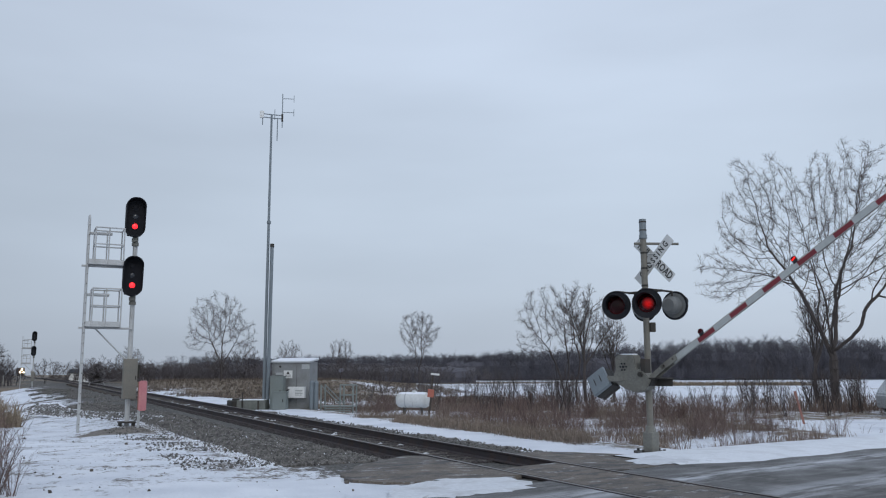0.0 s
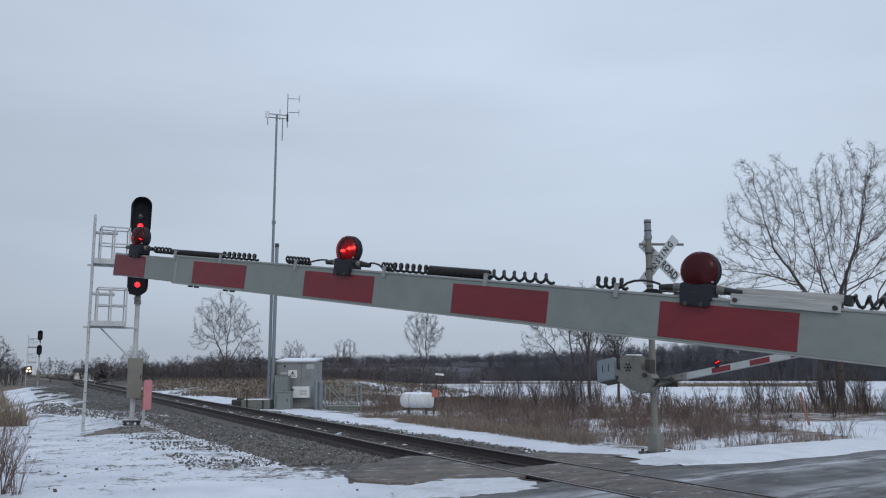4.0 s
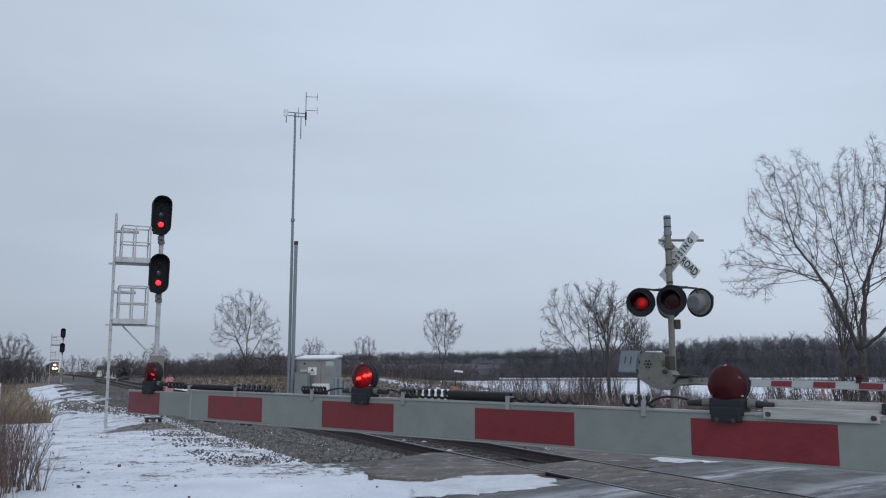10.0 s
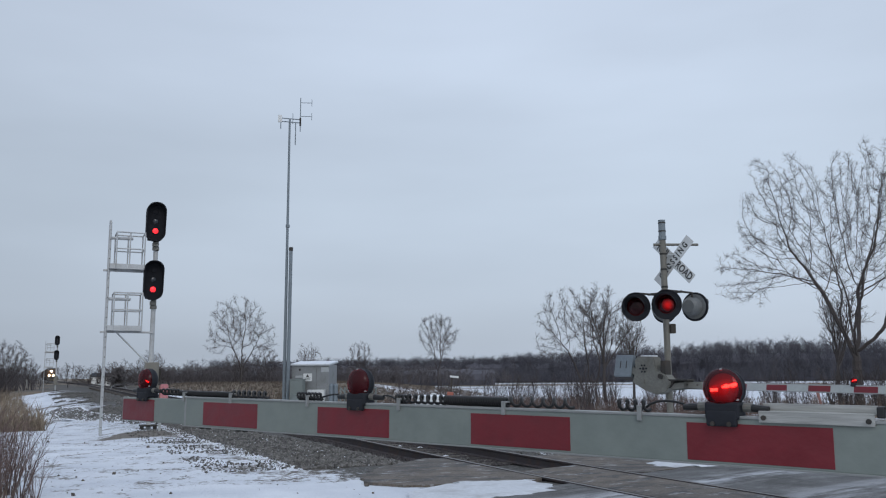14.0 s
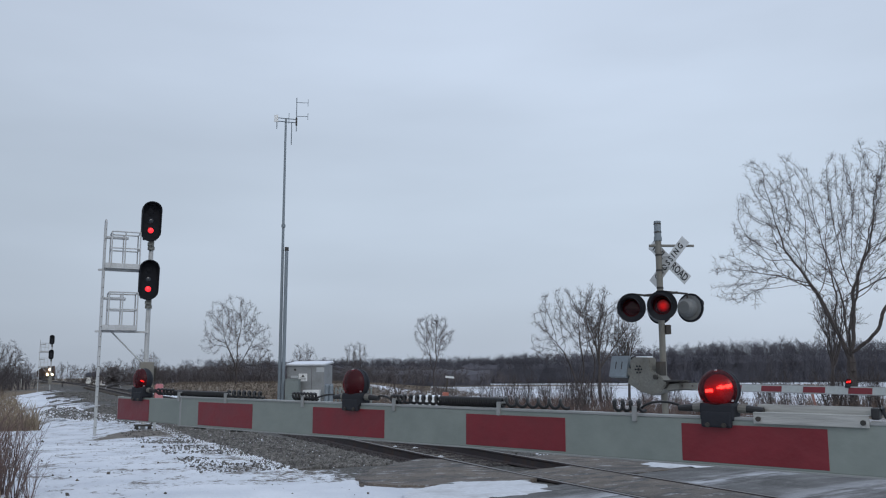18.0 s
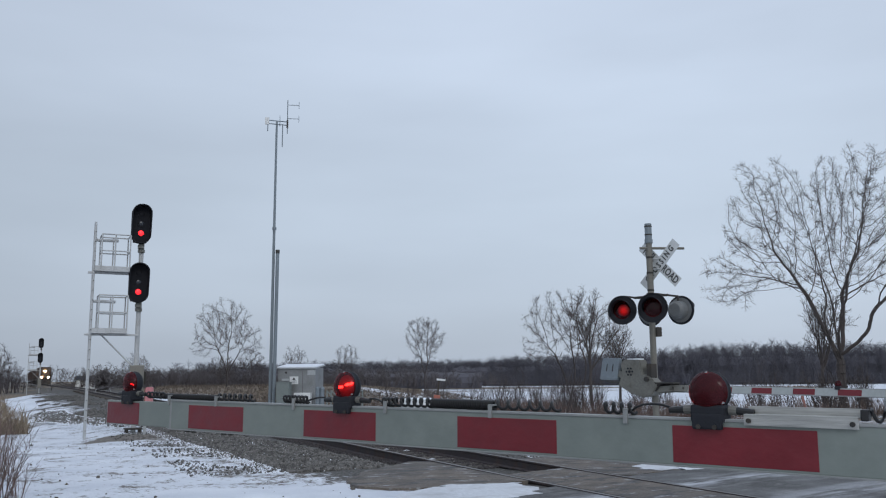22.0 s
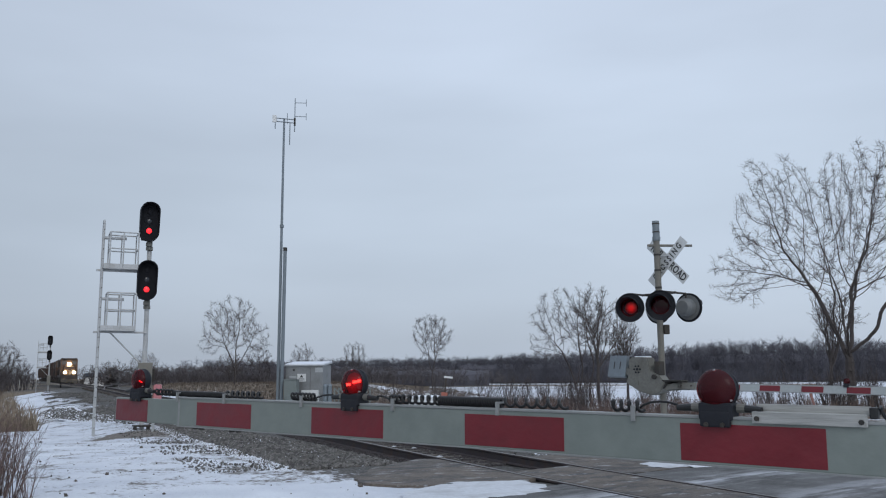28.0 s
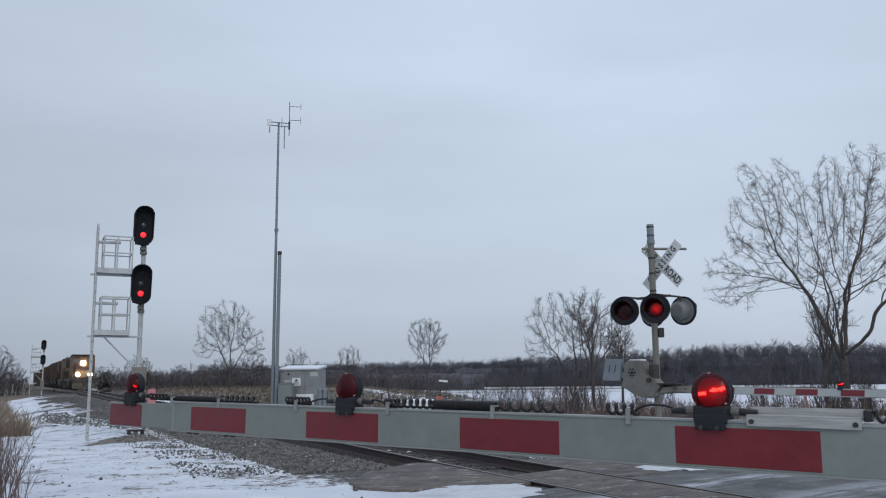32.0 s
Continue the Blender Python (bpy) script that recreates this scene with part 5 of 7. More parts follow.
def led_board(parent, x, y, z, r, phase, bars, way, glow=M_LED, dim=False):
    """A lamp board with its light on one face; turned about, it shows its dark back. way: the side (in y) to which it shines."""
    bm = B()

    def marked(before, index):
        for f in bm.faces:
            if f not in before:
                f.material_index = index

    disc(bm, 0, 0, 0, r, 0.004, 24)
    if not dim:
        for k in range(1 if bars else 0, 5):  # stacked discs glow more inwards, putting the light's falloff into the board
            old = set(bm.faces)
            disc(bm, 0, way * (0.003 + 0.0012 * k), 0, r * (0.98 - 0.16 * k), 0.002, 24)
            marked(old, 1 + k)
    old = set(bm.faces)
    if bars and dim:
        box(bm, -0.05 * r * way, way * 0.004, -0.12 * r, r * 0.5, 0.004, r * 0.10, Matrix.Rotation(radians(-14 * way), 4, "Y"))
    elif bars:
        for i in range(6):
            box(bm, (-0.02 - 0.135 * i) * r * way, way * 0.0105, (0.09 + 0.022 * i + 0.02 * (i % 2)) * r, r * 0.125, 0.004, r * (0.11 + 0.05 * ((i * 5) % 3)))
        for i in range(3):
            box(bm, (0.36 + 0.13 * i) * r * way, way * 0.0105, (-0.06 - 0.01 * i) * r, r * 0.12, 0.004, r * (0.17 - 0.03 * (i % 2)))
    marked(old, 6)
    ob = part("lamp_board", bm, M_BLACK, parent, "lamp board behind the lens")
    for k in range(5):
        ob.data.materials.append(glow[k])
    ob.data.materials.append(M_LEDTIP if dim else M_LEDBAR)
    ob.matrix_basis = pose(x, y, z)
    if phase is not None:
        BOARDS.append((ob, (x, y, z), phase))
    return ob


# ---- crossing gates ----
STRIPE = 0.4064


def gate_arm(gate, v, first_red, reds, tip, root, lamps, face, fine, skin=M_ARM):
    """The striped arm. v: how far it lies below its pivot; first_red: from the pivot to the middle of a red band; face: the side (in y) that is looked at."""
    arm = part("gate_arm", box(B(), (root + tip - 0.55) / 2, 0, v, tip - 0.55 - root, 0.034, 0.132, bevel=0.004), skin, gate, "long grey arm with red bands")
    part("arm_tip", box(B(), tip - 0.275, 0, v - 0.002, 0.56, 0.028, 0.12, bevel=0.004), skin, arm)
    part("arm_edge", box(B(), (root + tip - 0.55) / 2, 0, v + 0.068, tip - 0.55 - root, 0.04, 0.008, bevel=0.002), M_ARMEDGE, arm, "pale upper edge strip")
    part("arm_edge", box(B(), (root + tip - 0.55) / 2, 0, v - 0.067, tip - 0.55 - root, 0.037, 0.005, bevel=0.001), M_ARMEDGE, arm, "pale lower edge strip")
    if fine:
        part("arm_sleeve", box(B(), tip - 0.57, 0, v, 0.016, 0.0365, 0.136, bevel=0.003), M_ARMEDGE, arm, "pale end of the sleeve")
        part("tip_cap", box(B(), tip + 0.003, 0, v - 0.002, 0.01, 0.032, 0.124, bevel=0.003), M_ARMEDGE, arm, "worn pale tip")
    for i in range(reds):
        c = first_red + i * (0.803 if fine else 2 * STRIPE)
        w = min(STRIPE, (tip - c) * 2)
        if c + STRIPE / 2 > tip:
            a = c - STRIPE / 2
            a += 0.03 if fine else 0.0
            c, w = (a + tip + 0.004) / 2, tip + 0.004 - a
        deep = 0.0372 if c < tip - 0.55 else 0.0322
        part("red_band", box(B(), c, 0, v - 0.004, w, deep, 0.107, bevel=0.0012), M_REDSHEET, arm, "dull red reflective band")
    for u, phase, steady in lamps:
        z = v + 0.066 + 0.082
        bm = B()
        box(bm, u, 0, v + 0.086, 0.098, 0.066, 0.05, bevel=0.008)
        box(bm, u, face * 0.028, v + 0.064, 0.088, 0.016, 0.044, bevel=0.005)
        box(bm, u, -face * 0.028, v + 0.064, 0.088, 0.016, 0.044, bevel=0.005)
        part("lamp_bracket", bm, M_BLACK, arm, "black lamp clamp")
        for dx in (-0.024, 0.024):
            part("bolt", disc(B(), u + dx, face * 0.037, v + 0.049, 0.007, 0.007, 8), M_STEEL, arm)
        bm = B()
        for y0, y1, r in ((-0.014, -0.006, 0.0585), (-0.006, 0.006, 0.0570), (0.006, 0.011, 0.0578)):
            ring = []
            for rr, yy in ((r, y0), (r, y1), (r - 0.006, y1), (r - 0.006, y0)):
                ring.append([bm.verts.new((u + rr * math.cos(2 * math.pi * k / 28), yy, z + rr * math.sin(2 * math.pi * k / 28))) for k in range(28)])
            for r0, r1 in zip(ring, ring[1:] + ring[:1]):
                for k in range(28):
                    bm.faces.new((r0[k], r0[(k + 1) % 28], r1[(k + 1) % 28], r1[k]))
        bmesh.ops.recalc_face_normals(bm, faces=bm.faces)
        part("lamp_ring", bm, M_BLACK, arm, "black lamp rim")
        for side in (-1, 1):
            bm = B()
            dome(bm, u, side * 0.012, z, 0.0580, 0.031, side)
            if fine and side != face:
                part("lamp_back", bm, M_BLACK, arm, "black rounded lamp back", smooth_faces=True)
            else:
                part("lens", bm, M_LENS, arm, "red domed lamp lens", smooth_faces=True)
        if fine:
            for dx, dz in ((0.0, 0.054), (0.045, -0.030), (-0.045, -0.030)):
                part("screw", disc(B(), u + dx, face * 0.019, z + dz, 0.0035, 0.008, 8), M_GALV, arm, "bright lens screw")
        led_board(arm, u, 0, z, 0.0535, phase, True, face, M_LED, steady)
        if fine:
            for side in (-1, 1):
                part("cable_gland", tube(B(), (u + side * 0.055, 0, z - 0.052), (u + side * 0.078, 0, z - 0.053), 0.013, seg=10), M_MECH, arm, "grey cable gland")
                part("cable_plug", tube(B(), (u + side * 0.078, 0, z - 0.053), (u + side * 0.125, 0, z - 0.056), 0.0115, 0.009, 10), M_RUBBER, arm, "black cable plug")
    return arm


def build_near_gate():
    z0 = ground_z(2.93, 0.69)
    gate = thing("crossing_gate", pose(2.931, 0.691, z0, 0, 0, 139.68), "crossing gate with a long red-banded arm coming down over the road", "crossing gate", "crossing gates")
    h = 1.708 - z0
    bm = B()
    tube(bm, (0.05, 0.42, 0.0), (0.05, 0.42, 4.0), 0.07, seg=14)
    part("mast", bm, M_MASTPAINT, gate, "silver-painted steel mast")
    bm = B()
    box(bm, 0.05, 0.42, 0.2, 0.5, 0.5, 0.4, bevel=0.03)
    part("base_box", bm, M_MASTPAINT, gate)
    bm = B()
    box(bm, -0.05, 0.2, h - 0.05, 0.55, 0.26, 0.6, bevel=0.05)
    part("mechanism", bm, M_MASTPAINT, gate, "dull silver gate mechanism housing")
    v = -0.388
    arm = gate_arm(gate, v, 2.455 + STRIPE / 2 - 0.803, 6, 5.988, 0.55, ((2.75, 0, False), (4.235, 1, False), (5.79, None, True)), 1, True)
    bm = B()
    for side in (-0.06, 0.06):
        box(bm, 0.3, side, v / 2 - 0.02, 0.75, 0.02, 0.14, Matrix.Rotation(radians(28), 4, "Y"))
    part("arm_bracket", bm, M_GALV, arm, "galvanised arm bracket")
    top = v + 0.073
    # cable clips, cable and the aluminium channel
    for u in (5.43, 5.06, 4.53, 4.01, 3.52, 3.01):
        bm = B()
        box(bm, u, 0.021, top - 0.002, 0.014, 0.008, 0.045, bevel=0.001)
        box(bm, u, 0.0, top + 0.018, 0.014, 0.05, 0.006, bevel=0.001)
        part("cable_clip", bm, M_ARMEDGE, arm, "grey cable clip")
    cables = [((5.66, 5.50, 0.013, 5), (5.50, 5.08, 0.009, 52), (5.08, 4.82, 0.013, 7)),
              ((4.62, 4.47, 0.013, 7),), ((4.045, 3.99, 0.014, 3), (3.99, 3.80, 0.015, 6), (3.80, 3.52, 0.0135, 26)), ((3.52, 3.26, 0.015, 6),), ((3.10, 2.99, 0.016, 4),)]
    for run in cables:
        bm = B()
        for a, b, r, turns in run:
            coil(bm, (a, -0.004, top + r + 0.005), (b, -0.004, top + r + 0.004), r, turns, 0.0056)
        part("coiled_cable", bm, M_RUBBER, arm, "black coiled lamp cable", smooth_faces=True)
    for pts in (((5.67, 0, top + 0.028), (5.66, 0, top + 0.02), (5.63, 0, top + 0.012)), ((4.36, 0, top + 0.028), (4.39, 0, top + 0.028), (4.42, 0, top + 0.024), (4.45, 0, top + 0.017), (4.48, 0, top + 0.010)), ((4.11, 0, top + 0.028), (4.085, 0, top + 0.029), (4.06, 0, top + 0.024), (4.04, 0, top + 0.014)), ((2.875, 0, top + 0.028), (2.90, 0, top + 0.034), (2.93, 0, top + 0.036), (2.96, 0, top + 0.033), (2.985, 0, top + 0.024), (3.0, 0, top + 0.012))):
        bm = B()
        rope(bm, [Vector(q) for q in pts], 0.004, 6)
        part("lamp_lead", bm, M_RUBBER, arm, smooth_faces=True)
    bm = B()
    box(bm, 2.498, 0.024, top - 0.001, 0.296, 0.004, 0.030, bevel=0.001)
    box(bm, 2.498, 0.004, top + 0.0135, 0.296, 0.044, 0.004, bevel=0.001)
    box(bm, 2.498, -0.016, top + 0.024, 0.296, 0.004, 0.024, bevel=0.001)
    part("cable_channel", bm, M_CHANNEL, arm, "bright aluminium cable channel on the arm's upper edge")
    for u in (2.632, 2.364):
        part("bolt", disc(B(), u, 0.029, top - 0.003, 0.007, 0.007, 8), M_STEEL, arm)
    bm = B()
    part("cable_plug", box(B(), 2.338, 0, top + 0.02, 0.02, 0.03, 0.03, bevel=0.004), M_RUBBER, arm)
    coil(bm, (2.335, 0, top + 0.02), (1.2, 0, top + 0.02), 0.016, 34, 0.005)
    part("coiled_cable", bm, M_RUBBER, arm, smooth_faces=True)
    # small pins under the arm tip
    for u in (5.30, 5.25, 5.02, 4.97):
        part("rivet", box(B(), u, 0, v - 0.071, 0.015, 0.02, 0.014), M_STEEL, arm)
    return arm, h


def lamp_head(parent, x, y, facing, phase, z):
    """A round flashing lamp: facing is the angle, about z, of the way it looks (local -y turned by it)."""
    m = pose(x, y, z, 0, 0, facing)
    bm = B()
    for rr0, rr1, yy0, yy1 in ((0.19, 0.305, -0.004, 0.004), (0.292, 0.305, -0.03, 0.004)):
        ring = []
        for rr, yy in ((rr1, yy0), (rr1, yy1), (rr0, yy1), (rr0, yy0)):
            ring.append([bm.verts.new((rr * math.cos(2 * math.pi * k / 32), yy, rr * math.sin(2 * math.pi * k / 32))) for k in range(32)])
        for r0, r1 in zip(ring, ring[1:] + ring[:1]):
            for k in range(32):
                bm.faces.new((r0[k], r0[(k + 1) % 32], r1[(k + 1) % 32], r1[k]))
    bmesh.ops.recalc_face_normals(bm, faces=bm.faces)
    head = part("lamp_background", bm, M_BLACK, parent, "round black lamp background", at=m)
    bm = B()
    rows = []
    for rr, yy in ((0.162, 0.004), (0.262, 0.004), (0.262, 0.014), (0.19, 0.02), (0.185, 0.20), (0.13, 0.25), (0.0, 0.25), (0.0, 0.22), (0.162, 0.2)):
        rows.append([bm.verts.new((rr * math.cos(2 * math.pi * k / 32), yy, rr * math.sin(2 * math.pi * k / 32))) for k in range(32)])
    for r0, r1 in zip(rows, rows[1:] + rows[:1]):
        for k in range(32):
            bm.faces.new((r0[k], r0[(k + 1) % 32], r1[(k + 1) % 32], r1[k]))
    bmesh.ops.remove_doubles(bm, verts=bm.verts, dist=0.0005)
    bmesh.ops.recalc_face_normals(bm, faces=bm.faces)
    part("lamp_housing", bm, M_CLEAR, head, "grey lamp housing")
    # hood over the upper half
    bm = B()
    rows = []
    for i in range(19):
        a = radians(-25 + 230 * i / 18)
        reach = 0.12 + 0.22 * max(math.sin(a), 0) ** 0.7
        rows.append([bm.verts.new((rr * math.cos(a), yy, rr * math.sin(a))) for rr, yy in ((0.205, -0.004), (0.212, -reach), (0.206, -reach), (0.199, -0.004))])
    for r0, r1 in zip(rows, rows[1:]):
        for k in range(4):
            bm.faces.new((r0[k], r0[(k + 1) % 4], r1[(k + 1) % 4], r1[k]))
    bmesh.ops.recalc_face_normals(bm, faces=bm.faces)
    part("visor", bm, M_BLACK, head, "black lamp visor", smooth_faces=True)
    bm = B()
    dome(bm, 0, -0.012, 0, 0.19, 0.035, -1)
    part("lens", bm, M_LENSDARK, head, "dark red lens", smooth_faces=True)
    bm = B()
    tube(bm, (0, 0.0, 0), (0, 0.198, 0), 0.158, seg=28, caps=False)
    disc(bm, 0, 0.196, 0, 0.158, 0.004, 28)
    part("reflector", bm, M_BLACK, head)
    if phase is not None:
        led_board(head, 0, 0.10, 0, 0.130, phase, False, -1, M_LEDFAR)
    return head


def blade(bm, length, width, angle, y):
    m = Matrix.Rotation(radians(angle), 4, "Y")
    box(bm, 0, y, 0, length, 0.005, width, m, bevel=0.001)


def lettering(parent, word, x, z, angle, size, y):
    cu = bpy.data.curves.new("letters", "FONT")
    cu.offset = 0.005
    cu.body, cu.size, cu.align_x, cu.align_y, cu.extrude = word, size, "CENTER", "CENTER", 0.001
    cu.resolution_u = 2
    tmp = bpy.data.objects.new("letters", cu)
    me = bpy.data.meshes.new_from_object(tmp)
    bpy.data.objects.remove(tmp)
    me.materials.append(M_LETTER)
    ob = new("letters", me)
    ob.parent = parent
    ob.matrix_basis = Matrix.Rotation(radians(-angle), 4, "Y") @ Matrix.Translation((x, y, z)) @ Matrix.Rotation(radians(90), 4, "X") @ Matrix.Diagonal((0.85, 1.15, 1, 1))
    ob["label"] = "black letters " + word
    return ob


def build_far_signal():
    px, py = 4.84, 17.76
    z0 = ground_z(px, py)
    sig = thing("crossing_signal", pose(px, py, z0), "silver crossing signal with flashing lamps, a crossbuck and a red-banded gate", "crossing signal")
    bm = B()
    tube(bm, (0, 0, 0), (0, 0, 4.35 - z0), 0.066, seg=16)
    part("mast", bm, M_MASTPAINT, sig, "silver-painted steel mast")
    bm = B()
    tube(bm, (0, 0, 4.35 - z0), (0, 0, 4.78 - z0), 0.074, seg=16)
    tube(bm, (0, 0, 4.36 - z0), (0, 0, 4.44 - z0), 0.085, seg=16)
    cap = part("mast_cap", bm, M_DARKGALV, sig, "grey mast cap")
    for zz in (4.40, 4.54, 4.72):
        part("cap_band", tube(B(), (0, 0, zz - 0.012 - z0), (0, 0, zz + 0.012 - z0), 0.08, seg=16), M_STEEL, cap, "dark band")
    for zz in (3.35, 3.72, 4.05):
        part("mast_strap", tube(B(), (0, 0, zz - 0.02 - z0), (0, 0, zz + 0.02 - z0), 0.072, seg=16), M_STEEL, sig)
    bm = B()
    box(bm, 0, 0, 0.23, 0.24, 0.24, 0.42, pose(0, 0, 0, 0, 0, ROAD_DEG), bevel=0.03)
    tube(bm, (0, 0, 0.42), (0, 0, 0.56), 0.12, 0.08, 14)
    box(bm, 0.18, 0.02, 0.28, 0.10, 0.14, 0.3, pose(0, 0, 0, 0, 0, ROAD_DEG), bevel=0.02)
    part("junction_box", bm, M_MECH, sig, "weathered base junction box")
    bm = B()
    for dx, dy in ((-1, -1), (1, -1), (1, 1), (-1, 1)):
        tube(bm, (dx * 0.22, dy * 0.2, -0.05), (dx * 0.22, dy * 0.2, 0.1), 0.03, seg=8)
    box(bm, 0, 0, 0.0, 0.6, 0.56, 0.1, bevel=0.02)
    part("foundation", bm, M_STEEL, sig, "dark bolted foundation")
    # crossbuck bracket and sign
    way = Vector((0.766, 0.643, 0))
    bm = B()
    zb = 4.25 - z0
    a, b = Vector((-0.20, -0.02, 0)), Vector((0.76, 0.02, 0))
    tube(bm, (a.x, a.y, zb), (b.x, b.y, zb), 0.028, seg=8)
    part("sign_bracket", bm, M_MASTPAINT, sig)
    face = ROAD_DEG - 90  # local -y looks back along the road
    for dist, turn in ((0.13, face),):
        c = way * dist - Vector((-0.643, 0.766, 0)) * 0.16
        bm = B()
        blade(bm, 1.22, 0.229, 45, 0.006)
        blade(bm, 1.22, 0.229, -45, 0.0)
        buck = part("crossbuck", bm, M_WHITESHEET, sig, "white crossed blades lettered railroad crossing", at=pose(c.x, c.y, 3.90 - z0, 0, 0, turn))
        lettering(buck, "RAIL", -0.34, 0, -45, 0.2, 0.002)
        lettering(buck, "ROAD", 0.34, 0, -45, 0.2, 0.002)
        lettering(buck, "C R O S S I N G", 0.0, 0, 45, 0.165, -0.0045)
        for zz in (-0.1, 0.12):
            part("sign_clamp", tube(B(), (c.x, c.y, 3.9 - z0 + zz), (0, 0, 3.9 - z0 + zz), 0.015, seg=8), M_GALV, sig)
    # lamps in two pairs, on a cross arm
    side = Vector((-0.643, 0.766, 0))
    zl = 2.93 - z0
    bm = B()
    tube(bm, side * -0.42 + Vector((0, 0, zl + 0.29)), side * 0.42 + Vector((0, 0, zl + 0.29)), 0.026, seg=10)
    for w in (-0.38, 0.38):
        for dist in (-0.42, 0.42):
            q = side * w + Vector((0, 0, zl + 0.29))
            tube(bm, q, q + way * dist, 0.022, seg=8)
            tube(bm, q + way * dist, q + way * dist - Vector((0, 0, 0.12)), 0.02, seg=8)
    tube(bm, (0, 0, zl + 0.22), (0, 0, zl + 0.36), 0.09, seg=12)
    part("lamp_arm", bm, M_STEEL, sig, "dark lamp cross arm")
    for w, phase in ((0.38, 1), (-0.38, 0)):
        q = side * w - way * 0.50
        lamp_head(sig, q.x, q.y, face + 23, phase, zl)
    for w, phase in ((0.38, 1), (-0.38, 0)):
        q = side * w + way * 0.50
        lamp_head(sig, q.x, q.y, face + 182, phase, zl)
    bm = B()
    box(bm, 0.12, -0.02, 2.47 - z0, 0.12, 0.12, 0.2, bevel=0.02)
    part("bell", bm, M_STEEL, sig, "dark crossing bell box")
    # gate mechanism, in the plane of the arm
    gm = pose(4.729 - px, 17.70 - py, 0, 0, 0, -51.85)
    h = 1.31 - z0
    bm = B()
    prism(bm, [(-0.74, h + 0.06), (-0.64, h + 0.30), (-0.66, h + 0.52), (-0.56, h + 0.60), (-0.16, h + 0.58), (-0.10, h + 0.30), (0.10, h + 0.22), (0.26, h + 0.06), (0.12, h - 0.14), (-0.10, h - 0.20), (-0.40, h - 0.12)], 0.26, gm)
    bmesh.ops.bevel(bm, geom=list(bm.edges), offset=0.02, segments=2, affect="EDGES")
    mech = part("mechanism", bm, M_MECH, sig, "dull silver gate mechanism housing")
    part("snow_cap", box(B(), -0.36, 0, h + 0.595, 0.30, 0.2, 0.035, gm, bevel=0.012), M_SNOW, mech, "thin cap of snow")
    for i in range(6):
        a = radians(60 * i)
        part("bolt", disc(B(), -0.42 + 0.075 * math.cos(a), -0.137, h + 0.34 + 0.075 * math.sin(a), 0.019, 0.02, 8, gm), M_BLACK, mech)
    part("bolt", disc(B(), -0.42, -0.137, h + 0.34, 0.026, 0.02, 10, gm), M_BLACK, mech)
    bm = B()
    tube(bm, gm @ Vector((0.02, -0.18, h + 0.18)), gm @ Vector((0.02, 0.18, h + 0.18)), 0.05, seg=12)
    box(bm, 0.05, 0, h + 0.35, 0.12, 0.2, 0.3, gm, bevel=0.02)
    part("clamp", bm, M_STEEL, sig, "dark mast clamp")
    # the arm swings in a plane that leans a little
    arm = gate_arm(sig, 0.0, 1.694, 6, 6.2, 0.80, ((1.62, 1, False), (1.62 + 2.30, 0, False), (6.0, None, True)), -1, False, M_ARMPALE)
    bm = B()
    for y in (-0.05, 0.05):
        box(bm, 0.72, y, 0.0, 0.42, 0.02, 0.13, bevel=0.006)
        prism(bm, [(0.2, -0.10), (0.2, 0.02), (0.62, 0.06), (0.62, -0.06)], 0.02, Matrix.Translation((0, y, 0)))
    part("arm_bracket", bm, M_MECH, arm, "dull silver arm bracket")
    for dx in (0.60, 0.84):
        part("bolt", disc(B(), dx, -0.065, 0.0, 0.018, 0.02, 8), M_STEEL, arm)
    bm = B()
    box(bm, 0.34, 0, h + 0.10, 0.62, 0.24, 0.03, gm, bevel=0.008)
    box(bm, 0.34, 0.09, h + 0.02, 0.60, 0.03, 0.16, gm, bevel=0.008)
    prism(bm, [(0.0, h - 0.12), (0.0, h + 0.08), (0.30, h + 0.08), (0.22, h - 0.05)], 0.2, gm)
    part("arm_rest", bm, M_STEEL, sig, "dark steel bracket beside the gate arm")
    weights = []
    for y, thick in ((-0.13, 0.09), (0.02, 0.19), (0.17, 0.09)):
        bm = B()
        box(bm, -0.55, y, 0.33, 0.47, thick, 0.47, bevel=0.015)
        w = part("counterweight", bm, M_DARKGALV if y < 0 else M_STEEL, sig, "grey counterweight plate" if y < 0 else "dark counterweight plate")
        for dx in (-0.08, 0.08) if y < 0 else ():
            part("slot", box(B(), -0.55 + dx, y - thick / 2 - 0.002, 0.35, 0.022, 0.006, 0.16), M_STEEL, w)
        part("weight_arm", prism(B(), [(0.04, -0.06), (0.04, 0.06), (-0.42, 0.40), (-0.42, 0.24)], 0.03, Matrix.Translation((0, y, 0))), M_MECH, w)
        weights.append(w)
    shaft = Matrix.Translation(gm @ Vector((-0.44, 0, h + 0.04))) @ pose(0, 0, 0, 0, 0, -51.85) @ pose(0, 0, 0, -math.degrees(0.241))
    base = Matrix.Translation(gm @ Vector((0, 0, h))) @ pose(0, 0, 0, 0, 0, -51.85) @ pose(0, 0, 0, -math.degrees(0.241))
    return arm, base, weights, shaft


